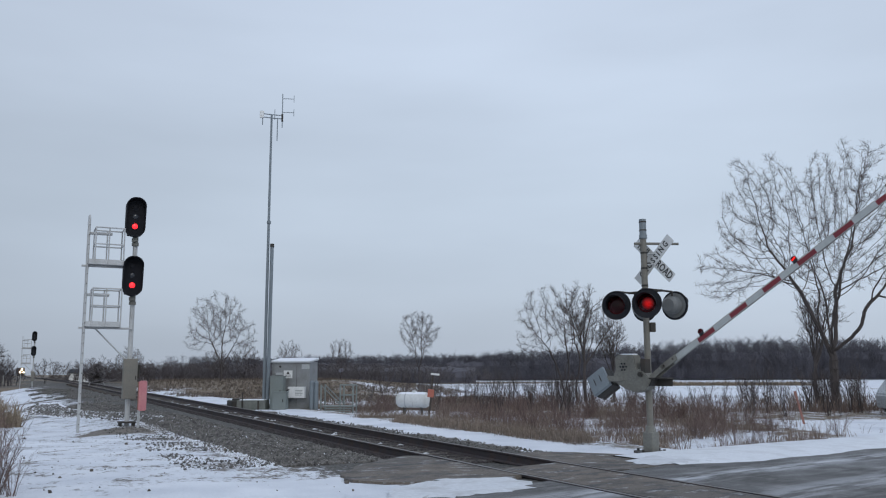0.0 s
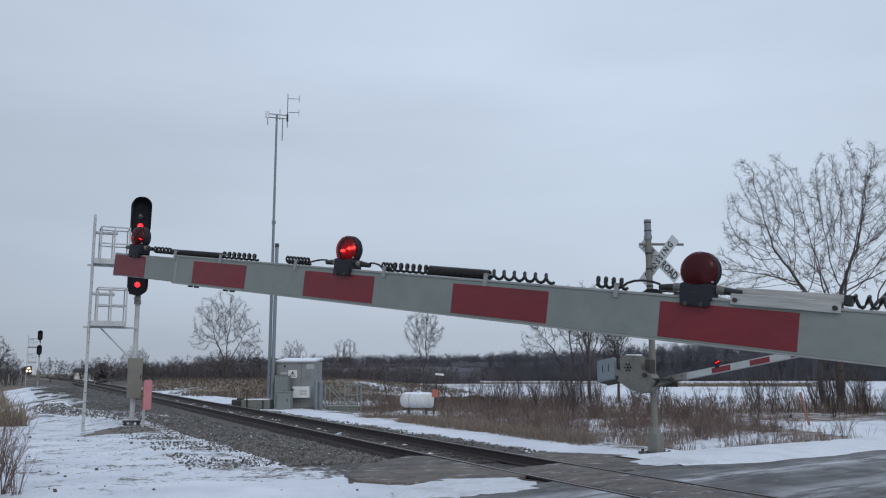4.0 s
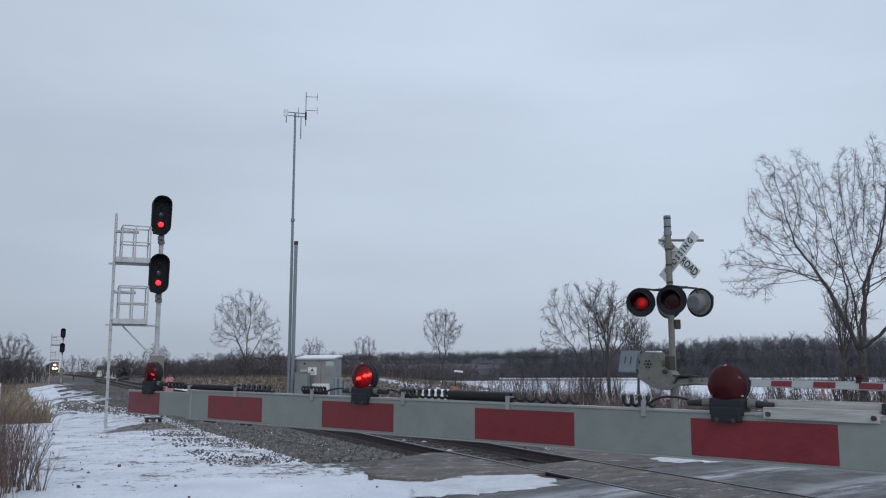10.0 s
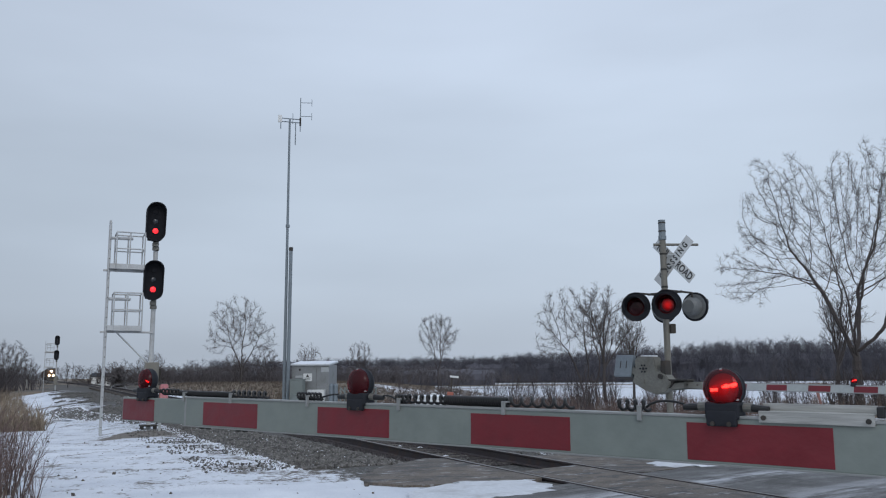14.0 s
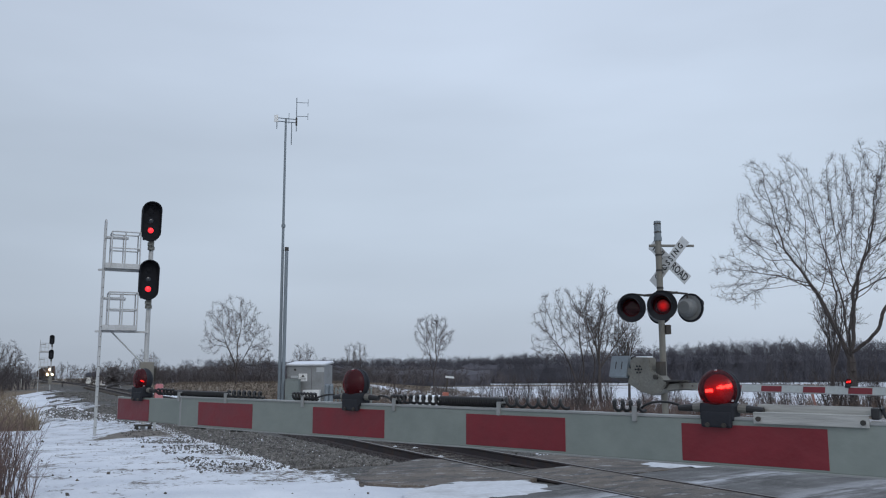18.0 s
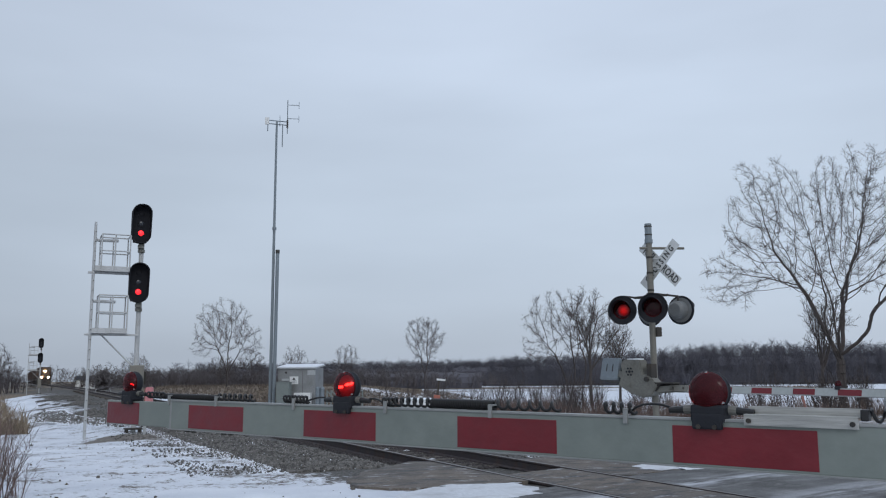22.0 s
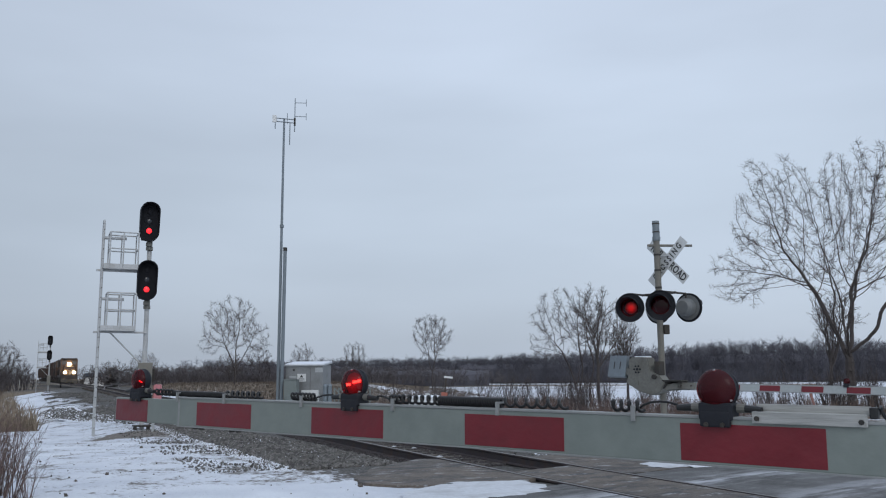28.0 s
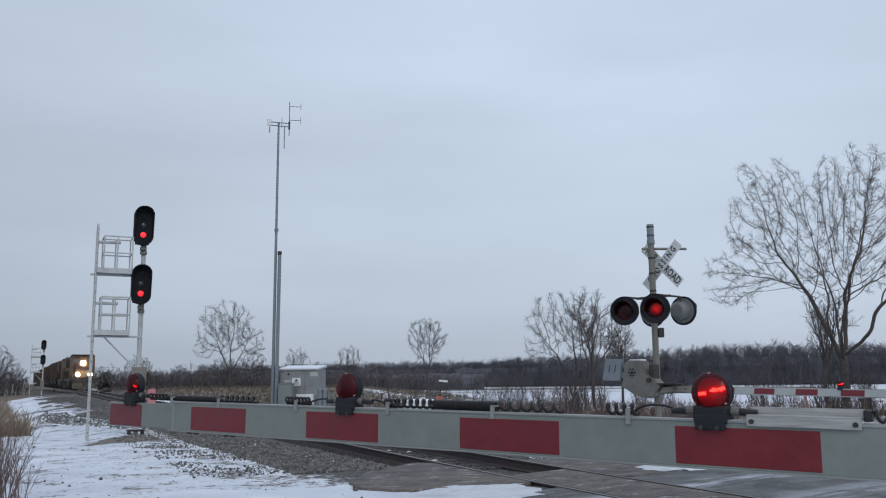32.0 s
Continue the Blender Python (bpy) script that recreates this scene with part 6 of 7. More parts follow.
# ---- railway signals ----
def signal_head(parent, z, label, lit):
    bm = B()
    prism(bm, stadium(0.61, 1.27, 0.28), 0.05)
    plate = part("signal_head", bm, M_DEEPBLACK, parent, label, at=pose(-0.07, -0.12, z))
    bm = B()
    outer, inner = stadium(0.61, 1.27, 0.28), stadium(0.555, 1.21, 0.255)
    ya, yb = -0.32, 0.02
    n = len(outer)
    rows = []
    for i in range(n):
        cut = 0.12 if outer[i][1] < -0.35 else 0.0
        rows.append([bm.verts.new((outer[i][0], yb, outer[i][1])), bm.verts.new((outer[i][0], ya + cut, outer[i][1])), bm.verts.new((inner[i][0], ya + cut, inner[i][1])), bm.verts.new((inner[i][0], yb, inner[i][1]))])
    for i in range(n):
        r0, r1 = rows[i], rows[(i + 1) % n]
        for k in range(4):
            bm.faces.new((r0[k], r0[(k + 1) % 4], r1[(k + 1) % 4], r1[k]))
    bmesh.ops.recalc_face_normals(bm, faces=bm.faces)
    part("hood", bm, M_DEEPBLACK, plate, "deep black hood")
    for zz, mat, lab in ((0.34, M_DEEPBLACK, "dark unlit lens"), (0.03, M_SIGOFF, "grey unlit lens"), (-0.285, M_SIGRED if lit else M_SIGOFF, "lit red lens" if lit else "dark unlit lens")):
        bm = B()
        disc(bm, 0, -0.03, zz, 0.13, 0.02, 24)
        part("lens_rim", bm, M_DEEPBLACK, plate)
        bm = B()
        dome(bm, 0, -0.04, zz, 0.09, 0.03, -1)
        part("lens", bm, mat, plate, lab, smooth_faces=True)
    bm = B()
    box(bm, 0, 0.16, -0.1, 0.42, 0.28, 0.95, bevel=0.03)
    part("lamp_case", bm, M_DEEPBLACK, plate)
    bm = B()
    tube(bm, (0.06, 0.16, -0.90), (0.06, 0.16, -0.60), 0.09, seg=12)
    tube(bm, (0.06, 0.16, -0.90), (0.06, 0.16, -0.80), 0.11, seg=12)
    box(bm, 0.02, 0.06, -0.72, 0.16, 0.2, 0.12, bevel=0.01)
    part("mount", bm, M_MECH, plate, "dark mounting clamp")
    return plate


def cage(parent, z, top):
    """A work platform with rails between the ladder and the mast; it runs along local -x."""
    bm = B()
    box(bm, -0.90, 0, z, 1.06, 0.72, 0.035)
    box(bm, -0.90, -0.36, z + 0.06, 1.02, 0.012, 0.16)
    box(bm, -0.90, 0.36, z + 0.06, 1.02, 0.012, 0.16)
    platform = part("platform", bm, M_SILVER, parent, "silver work platform with a guard rail")
    for y in (-0.36, 0.36):
        for x in (-1.24, -0.84, -0.39):
            part("post", tube(B(), (x, y, z), (x, y, top), 0.022, seg=8), M_SILVER, platform)
        for zz in (top, (z + top) / 2 + 0.05):
            part("rail", tube(B(), (-1.24, y, zz), (-0.39, y, zz), 0.022, seg=8), M_SILVER, platform)
    for zz in (top, (z + top) / 2 + 0.05):
        for x in (-1.24, -0.39):
            part("rail", tube(B(), (x, -0.36, zz), (x, 0.36, zz), 0.022, seg=8), M_SILVER, platform)
    return platform


def railway_signal(x, y, z, label, lit=True):
    turn = TRACK_DEG - 90
    sig = thing("railway_signal", pose(x, y, z, 0, 0, turn), label, "railway signal", "railway signals")
    part("mast", tube(B(), (0, 0.1, 0), (0, 0.1, 6.5), 0.075, seg=14), M_SILVER, sig, "silver-painted mast")
    signal_head(sig, 6.70, "black hooded signal head with its lowest lens lit red" if lit else "black hooded signal head", lit)
    signal_head(sig, 4.78, "black hooded signal head with its lowest lens lit red" if lit else "black hooded signal head", lit)
    bm = B()
    box(bm, 0.0, -0.10, 1.52, 0.42, 0.30, 1.26, bevel=0.02)
    case = part("relay_case", bm, M_MASTPAINT, sig, "silver equipment case on the mast")
    bm = B()
    box(bm, 0.16, -0.255, 1.55, 0.03, 0.02, 0.12, bevel=0.004)
    part("latch", bm, M_STEEL, case)
    bm = B()
    box(bm, 0.25, 0.02, 1.75, 0.1, 0.16, 0.4, bevel=0.01)
    part("junction_box", bm, M_STEEL, sig)
    bm = B()
    for dx, dy in ((-0.2, -0.1), (0.2, -0.1), (0.2, 0.3), (-0.2, 0.3)):
        tube(bm, (dx, dy, -0.2), (dx, dy, 0.14), 0.035, seg=8)
    box(bm, 0, 0.1, 0.16, 0.52, 0.52, 0.05, bevel=0.01)
    part("foundation", bm, M_STEEL, sig, "dark bolted foundation")
    # ladder, seen from its narrow side
    ladder = part("ladder", tube(B(), (-1.43, -0.2, -0.45), (-1.43, -0.2, 6.55), 0.032, seg=8), M_SILVER, sig, "silver ladder with a rounded top")
    part("stile", tube(B(), (-1.43, 0.2, -0.45), (-1.43, 0.2, 6.55), 0.032, seg=8), M_SILVER, ladder)
    bm = B()
    rope(bm, [Vector((-1.43, 0.2 * math.cos(math.pi * i / 8), 6.55 + 0.14 * math.sin(math.pi * i / 8))) for i in range(9)], 0.03, 8)
    part("ladder_top", bm, M_SILVER, ladder)
    for i in range(21):
        part("rung", tube(B(), (-1.43, -0.235, 0.15 + 0.31 * i), (-1.43, 0.235, 0.15 + 0.31 * i), 0.016, seg=6), M_STEEL, ladder)
    for z0, z1 in ((3.16, 4.34), (5.12, 6.28)):
        cage(sig, z0, z1)
        part("bracket", box(B(), -0.78, 0, z0 - 0.05, 1.62, 0.1, 0.06, bevel=0.008), M_SILVER, sig)
        part("strut", tube(B(), (-1.43, 0, z0 + 1.0), (-0.75, -0.2, z0 + 0.98), 0.05, seg=8), M_SILVER, sig)
    part("brace", tube(B(), (-1.1, 0, 3.1), (0, 0.1, 2.0), 0.025, seg=8), M_SILVER, sig, "slanting brace")
    return sig


def build_signals():
    railway_signal(-9.15, 27.6, -0.13, "silver railway signal mast with two red-lit heads, ladder and platforms")
    # the far one stands a little higher, on the bank
    railway_signal(-49.9, 113.0, -0.22, "silver railway signal mast with two dark heads on the bank", False)
    x, y = -8.55, 27.0
    post = thing("marker_post", pose(x, y, ground_z(x, y) - 0.02, 0, 0, 12), "faded red plastic marker around a steel post beside the signal", "marker post")
    part("post", box(B(), -0.06, 0.02, 0.45, 0.08, 0.08, 0.95, bevel=0.008), M_GALV, post)
    bm = B()
    prism(bm, stadium(0.22, 0.92, 0.05), 0.20)
    part("cover", bm, M_PINK, post, "faded red plastic cover", at=pose(0.04, 0, 1.0))
    # No separate plate: a strip added to make this side of the cover darker.
    part("darkened_side", box(B(), -0.085, -0.06, 1.0, 0.03, 0.1, 0.86, bevel=0.005), M_FADED, post, "strip added to darken the cover's side")


# ---- railway equipment beyond the track ----
def build_equipment():
    x, y = -7.10, 40.7
    z = ground_z(x, y)
    mast = thing("radio_mast", pose(x - 0.06, y, z), "tall galvanised radio mast with antennas at its top", "radio mast")
    part("pole", tube(B(), (-0.02, 0, 0), (0.0, 0, 14.15 - z), 0.085, 0.05, 14), M_DARKGALV, mast, "tapered galvanised pole")
    part("collar", tube(B(), (0, 0, 8.72 - z), (0, 0, 8.85 - z), 0.1, seg=12), M_DARKGALV, mast)
    part("lower_pole", tube(B(), (0.17, -0.1, 0), (0.2, -0.1, 7.66 - z), 0.085, seg=12), M_DARKGALV, mast, "shorter second pole")
    part("pole_cap", tube(B(), (0.2, -0.1, 7.55 - z), (0.2, -0.1, 7.72 - z), 0.1, seg=12), M_STEEL, mast)
    zt = 14.0 - z
    # the head of the mast
    for dz in (0.0, 0.17):
        part("crossbar", tube(B(), (-0.42, -0.05, zt + dz + 0.05), (0.56, -0.05, zt + dz - 0.05), 0.025, seg=8), M_DARKGALV, mast)
    part("panel_antenna", box(B(), -0.46, -0.1, zt + 0.17, 0.2, 0.08, 0.36, bevel=0.02), M_WHITE, mast, "pale panel antenna")
    part("antenna_tail", tube(B(), (-0.42, -0.1, zt - 0.35), (-0.42, -0.1, zt), 0.025, seg=6), M_DARKGALV, mast)
    ant = part("dipole_antenna", tube(B(), (0.54, -0.1, zt - 0.5), (0.54, -0.1, zt + 1.22), 0.022, seg=8), M_DARKGALV, mast, "thin dipole antenna")
    part("antenna_clamp", tube(B(), (0.54, -0.1, zt - 0.2), (0.54, -0.1, zt + 0.2), 0.045, seg=8), M_STEEL, ant)
    for dz in (0.28, 0.98):
        part("element", tube(B(), (0.54, -0.1, zt + dz), (1.1, -0.1, zt + dz - 0.02), 0.016, seg=6), M_DARKGALV, ant)
        part("element", tube(B(), (1.1, -0.1, zt + dz - 0.2), (1.1, -0.1, zt + dz + 0.16), 0.014, seg=6), M_DARKGALV, ant)
    part("stub", tube(B(), (0.30, -0.05, zt - 1.15), (0.30, -0.05, zt), 0.025, seg=6), M_DARKGALV, mast)
    part("stub", tube(B(), (0.16, -0.05, zt - 0.1), (0.16, -0.05, zt + 0.45), 0.016, seg=6), M_DARKGALV, mast)
    # instrument hut
    turn = -7.0
    hx, hy = -5.86, 41.5
    z = ground_z(hx, hy)
    hut = thing("instrument_hut", pose(hx, hy, z, 0, 0, turn), "grey aluminium railway instrument hut with snow on its roof", "instrument hut")
    part("wall", box(B(), 0, 0, 1.13, 1.82, 1.6, 2.16, bevel=0.01), M_BUNGALOW, hut, "brushed aluminium walls")
    roof = part("roof", box(B(), 0, 0, 0, 1.94, 1.76, 0.06, bevel=0.01), M_GALV, hut, at=pose(0, 0, 2.26, 5))
    part("roof_snow", box(B(), 0, 0, 0.05, 1.9, 1.72, 0.06, bevel=0.025), M_SNOW, roof, "thin snow on the roof")
    part("base", box(B(), 0, 0, 0.02, 1.9, 1.55, 0.16), M_CONCRETE, hut)
    sign = part("sign", box(B(), -0.12, -0.806, 1.62, 0.42, 0.012, 0.36, bevel=0.003), M_WHITE, hut, "small white notice")
    bm = B()
    prism(bm, [(-0.085, 1.63), (0.085, 1.63), (0.0, 1.77)], 0.006, Matrix.Translation((-0.12, -0.814, 0)))
    part("triangle", bm, M_STEEL, sign, "dark warning triangle")
    for i, w in enumerate((0.3, 0.26, 0.3)):
        part("bar", box(B(), -0.12, -0.814, 1.59 - i * 0.045, w, 0.006, 0.016), M_STEEL, sign)
    part("plate", box(B(), 0.72, -0.806, 1.98, 0.38, 0.014, 0.22, bevel=0.004), M_GALV, hut)
    part("conduit_box", box(B(), -0.52, -0.84, 1.64, 0.34, 0.1, 0.12, bevel=0.01), M_GALV, hut)
    part("vent", tube(B(), (-0.5, -0.80, 1.98), (-0.5, -0.84, 1.98), 0.05, seg=12), M_STEEL, hut)
    part("door_seam", box(B(), 0.3, -0.803, 1.1, 0.012, 0.01, 1.9), M_STEEL, hut)
    ac = part("cooling_unit", box(B(), 0.36, -0.95, 0.78, 0.80, 0.32, 0.52, bevel=0.02), M_WHITE, hut, "white cooling unit")
    for i in range(4):
        part("slat", box(B(), 0.50, -1.113, 0.66 + 0.07 * i, 0.34, 0.008, 0.022), M_GREENGREY, ac)
    bm = B()
    rope(bm, [Vector(q) for q in ((0.05, -1.13, 0.92), (-0.06, -1.16, 0.86), (-0.10, -1.16, 0.7), (-0.04, -1.15, 0.55), (-0.05, -1.15, 0.3), (-0.05, -1.13, 0.02))], 0.028, 8)
    part("hose", bm, M_RUBBER, ac, "black hose hanging from the unit", smooth_faces=True)
    # cabinets before the hut
    for dx, dy, w, hgt, dp, lab in ((-0.60, -1.3, 0.60, 1.52, 0.5, "tall grey-green cabinet with a flat lid"), (-0.40, -1.75, 0.62, 0.80, 0.5, "low grey-green cabinet beside the hut")):
        cab = thing("cabinet", pose(hx + dx, hy + dy, ground_z(hx + dx, hy + dy) - 0.02, 0, 0, turn), lab, "cabinet", "cabinets beside the hut")
        part("body", box(B(), 0, 0, hgt / 2, w, dp, hgt, bevel=0.02), M_GREENGREY, cab)
        part("lid", box(B(), 0, 0, hgt + 0.02, w + 0.04, dp + 0.04, 0.05, bevel=0.01), M_GREENGREY, cab)
        part("handle", box(B(), w * 0.3, -dp / 2 - 0.015, hgt * 0.55, 0.03, 0.03, 0.14, bevel=0.005), M_STEEL, cab)
    for i, dx in enumerate((1.02, 1.22)):
        q = Vector((hx + dx, hy - 1.6))
        pipe = thing("vent_pipe", pose(q.x, q.y, ground_z(q.x, q.y) - 0.02), "grey steel standpipe beside the hut", "pipe", "standpipes beside the hut")
        part("pipe", tube(B(), (0, 0, 0), (0, 0, 1.25), 0.10, seg=14), M_DARKGALV, pipe)
        part("cap", tube(B(), (0, 0, 1.25), (0, 0, 1.34), 0.115, 0.06, 14), M_DARKGALV, pipe)
    # galvanised steps with rails
    sx, sy = -3.62, 40.2
    st = thing("access_platform", pose(sx, sy, ground_z(sx, sy), 0, 0, turn), "galvanised steel platform and steps with hand rails", "platform")
    part("deck", box(B(), 0, 0, 0.3, 1.5, 0.9, 0.05), M_GREENGREY, st)
    for i in range(3):
        part("step", box(B(), 0.1, -0.62 - 0.2 * i, 0.22 - 0.08 * i, 1.2, 0.22, 0.04), M_GREENGREY, st)
    for x_ in (-0.75, 0.15, 0.75):
        for y_ in (-0.42, 0.42):
            part("post", box(B(), x_, y_, 0.65, 0.06, 0.06, 1.3, bevel=0.006), M_GREENGREY, st)
    for y_ in (-0.42, 0.42):
        for zz in (1.28, 0.82):
            part("rail", box(B(), 0.45, y_, zz, 0.64, 0.05, 0.05, bevel=0.006), M_GREENGREY, st)
        part("brace", tube(B(), (-0.75, y_, 1.28), (0.15, y_, 0.4), 0.025, seg=6), M_GREENGREY, st)
    for x_ in (0.15, 0.75):
        part("rail", box(B(), x_, 0, 1.28, 0.05, 0.86, 0.05, bevel=0.006), M_GREENGREY, st)
    # low concrete trough and a switch machine
    c = Vector((-7.6, 40.3))
    tr = thing("cable_trough", pose(c.x, c.y, ground_z(c.x, c.y) - 0.05, 0, 0, -6), "low grey concrete cable trough beside the track", "cable trough")
    part("wall", box(B(), 0, 0, 0.24, 1.35, 0.7, 0.5, bevel=0.02), M_TROUGH, tr)
    for x_ in (-0.4, 0.35):
        part("stiffener", box(B(), x_, -0.365, 0.24, 0.08, 0.04, 0.5, bevel=0.01), M_STEEL, tr)
    part("snow_cap", box(B(), 0.0, 0.02, 0.505, 1.15, 0.55, 0.05, bevel=0.02), M_SNOW, tr)
    part("post", tube(B(), (-0.4, -0.38, 0.3), (-0.4, -0.38, 0.85), 0.025, seg=6), M_STEEL, tr)
    c = on_track(29.5, 1.9)
    sw = thing("switch_machine", pose(c.x, c.y, rail_z(26) - 0.28, 0, 0, TRACK_DEG - 90), "dark switch machine on the sleeper ends, dusted with snow", "switch machine")
    part("motor_case", box(B(), 0, 0, 0.24, 0.55, 1.1, 0.34, bevel=0.06), M_STEEL, sw)
    part("cover", box(B(), 0.05, -0.2, 0.44, 0.4, 0.5, 0.12, bevel=0.04), M_STEEL, sw)
    part("throw_rod", tube(B(), (-0.9, 0.2, 0.12), (-0.2, 0.2, 0.14), 0.03, seg=8), M_STEEL, sw)
    part("snow_cap", box(B(), 0.0, 0.3, 0.43, 0.4, 0.4, 0.04, bevel=0.015), M_SNOW, sw)
    for dx, dy, w, d, h_, turn_, lab in ((0.9, 1.5, 0.5, 0.36, 0.26, 20, "dark lump of snow-dusted railway scrap"), (1.3, 0.7, 0.7, 0.3, 0.2, -15, "dark steel plate lying on stones")):
        q = c.xy + Vector((dx, dy))
        sc = thing("scrap_heap", pose(q.x, q.y, ground_z(q.x, q.y) - 0.03, 0, 0, turn_), lab, "scrap", "scrap beside the track")
        bm = B()
        box(bm, 0, 0, h_ / 2, w, d, h_, bevel=0.07)
        box(bm, w * 0.35, 0.1, h_ * 0.4, w * 0.5, d * 0.7, h_ * 0.7, pose(0, 0, 0, 8, -12, 25), bevel=0.05)
        part("casting", bm, M_STEEL, sc)
        part("snow_cap", box(B(), -0.05, 0.02, h_ + 0.005, w * 0.6, d * 0.5, 0.04, bevel=0.018), M_SNOW, sc)
    # propane tank
    x, y = -0.16, 42.0
    z = ground_z(x, y) + 0.0
    tank = thing("propane_tank", pose(x, y, z, 0, 0, -20), "white propane tank lying on its feet in dry grass", "tank")
    bm = B()
    tube(bm, (-0.62, 0, 0.70), (0.62, 0, 0.70), 0.37, seg=24, caps=False)
    for sx_ in (-1, 1):
        rows = []
        for i in range(6):
            a = math.pi / 2 * i / 5
            rows.append([bm.verts.new((sx_ * (0.62 + 0.27 * math.sin(a)), 0.37 * math.cos(a) * math.cos(2 * math.pi * k / 24), 0.70 + 0.37 * math.cos(a) * math.sin(2 * math.pi * k / 24))) for k in range(24)])
        for r0, r1 in zip(rows, rows[1:]):
            for k in range(24):
                bm.faces.new((r0[k], r0[(k + 1) % 24], r1[(k + 1) % 24], r1[k]))
    bmesh.ops.remove_doubles(bm, verts=bm.verts, dist=0.002)
    bmesh.ops.recalc_face_normals(bm, faces=bm.faces)
    part("shell", bm, M_TANK, tank, "white rounded tank shell", smooth_faces=True)
    for x_ in (-0.45, 0.45):
        part("foot", box(B(), x_, 0, 0.18, 0.04, 0.3, 0.36, bevel=0.01), M_STEEL, tank)
    bm = B()
    for i in range(10):
        for k in range(7):
            u, a = -0.68 + 1.36 * i / 9, radians(48 + 84 * k / 6)
            drop = 0.012 if 0 < i < 9 and 0 < k < 6 else -0.004
            bm.verts.new((u, (0.37 + drop) * math.cos(a), 0.70 + (0.37 + drop) * math.sin(a)))
    bm.verts.ensure_lookup_table()
    for i in range(9):
        for k in range(6):
            bm.faces.new([bm.verts[q] for q in (i * 7 + k, i * 7 + 7 + k, i * 7 + 8 + k, i * 7 + 1 + k)])
    part("snow_cap", bm, M_SNOW, tank, "thin layer of snow", smooth_faces=True)
    part("band", tube(B(), (-0.36, 0, 0.70), (-0.30, 0, 0.70), 0.374, seg=28), M_GALV, tank, "grey strap round the tank")
    part("valve_dome", tube(B(), (0.05, 0, 1.06), (0.05, 0, 1.16), 0.12, 0.10, 14), M_TANK, tank)
    # marker stake by the tank
    x, y = 0.48, 35.4
    stake = thing("marker_stake", pose(x, y, ground_z(x, y), 0, 6, 0), "brown stake with a white tag and an orange block", "marker stake")
    part("stake", box(B(), 0, 0, 0.93, 0.07, 0.05, 2.0), M_TIE, stake)
    part("tag", box(B(), 0.08, -0.04, 1.96, 0.36, 0.03, 0.08, bevel=0.005), M_WHITE, stake, "white tag")
    part("block", box(B(), -0.02, -0.05, 1.17, 0.26, 0.1, 0.32, bevel=0.02), M_ORANGE, stake, "faded orange block")
    x, y = 15.0, 33.0
    mk = thing("marker_post", pose(x, y, ground_z(x, y), 0, -13, 0), "thin faded red marker post in dry grass", "marker post")
    part("post", box(B(), 0, 0, 0.6, 0.09, 0.03, 1.25, bevel=0.01), M_FADED, mk)
    part("cap", box(B(), 0, 0, 1.24, 0.10, 0.045, 0.1, bevel=0.01), M_FADED, mk)
    x, y = -15.12, 29.46
    mk = thing("marker_post", pose(x, y, ground_z(x, y), 0, 0, 0), "white marker post with a rust-red band", "marker post")
    part("post", box(B(), 0, 0, 0.7, 0.12, 0.08, 1.45, bevel=0.01), M_WHITE, mk)
    part("band", box(B(), 0, 0, 0.75, 0.125, 0.085, 0.12, bevel=0.005), M_ORANGE, mk)
    # culvert hand rail by the far signal
    x, y = -56.5, 119.0
    fence = thing("guard_rail", pose(x, y, 0.25, 0, 0, TRACK_DEG), "weathered low guard rail beside the railway bank", "guard rail")
    for i in range(3):
        part("post", tube(B(), (i * 1.6 - 1.6, 0, 0), (i * 1.6 - 1.6, 0, 1.1), 0.06, seg=8), M_CONCRETE, fence)
    part("rail", tube(B(), (-1.6, 0, 1.1), (1.6, 0, 1.1), 0.06, seg=8), M_CONCRETE, fence)
    # barn far away
    barn = thing("barn", pose(-98, 252, -0.7, 0, 0, 10), "low far-off barn with a blue roof", "barn")
    part("wall", box(B(), 0, 0, 1.3, 4.4, 5, 2.6), M_WHITE, barn)
    bm = B()
    prism(bm, [(-2.4, 2.5), (2.4, 2.5), (2.1, 3.7), (-2.1, 3.7)], 5.4)
    part("roof", bm, M_BARN, barn, "blue roof")


def build_car():
    x, y = 23.35, 38.1
    car = thing("car", pose(x, y, ground_z(x, y) + 0.02, 0, 0, -8), "grey parked car on a snowy drive", "car")
    bm = B()
    prism(bm, [(-2.2, 0.28), (2.15, 0.28), (2.25, 0.5), (2.15, 0.85), (1.2, 1.02), (0.5, 1.55), (-1.7, 1.6), (-2.1, 1.12), (-2.22, 0.9)], 1.72)
    bmesh.ops.bevel(bm, geom=list(bm.edges), offset=0.06, segments=2, affect="EDGES")
    part("body", bm, M_CARPAINT, car, "grey car body")
    bm = B()
    prism(bm, [(1.0, 1.06), (0.47, 1.48), (-1.6, 1.52), (-1.9, 1.1)], 1.735)
    part("window", bm, M_GLASS, car, "dark side windows")
    for x_ in (-1.6, 1.35):
        for y_ in (-0.78, 0.78):
            bm = B()
            disc(bm, x_, y_, 0.32, 0.32, 0.22, 20)
            w = part("wheel", bm, M_RUBBER, car, "black tyre")
            bm = B()
            disc(bm, x_, y_ + math.copysign(0.112, y_), 0.32, 0.2, 0.02, 16)
            part("rim", bm, M_GALV, w)
    for y_ in (-0.6, 0.6):
        part("headlight", box(B(), 2.2, y_, 0.62, 0.06, 0.34, 0.14, bevel=0.02), M_WHITE, car)


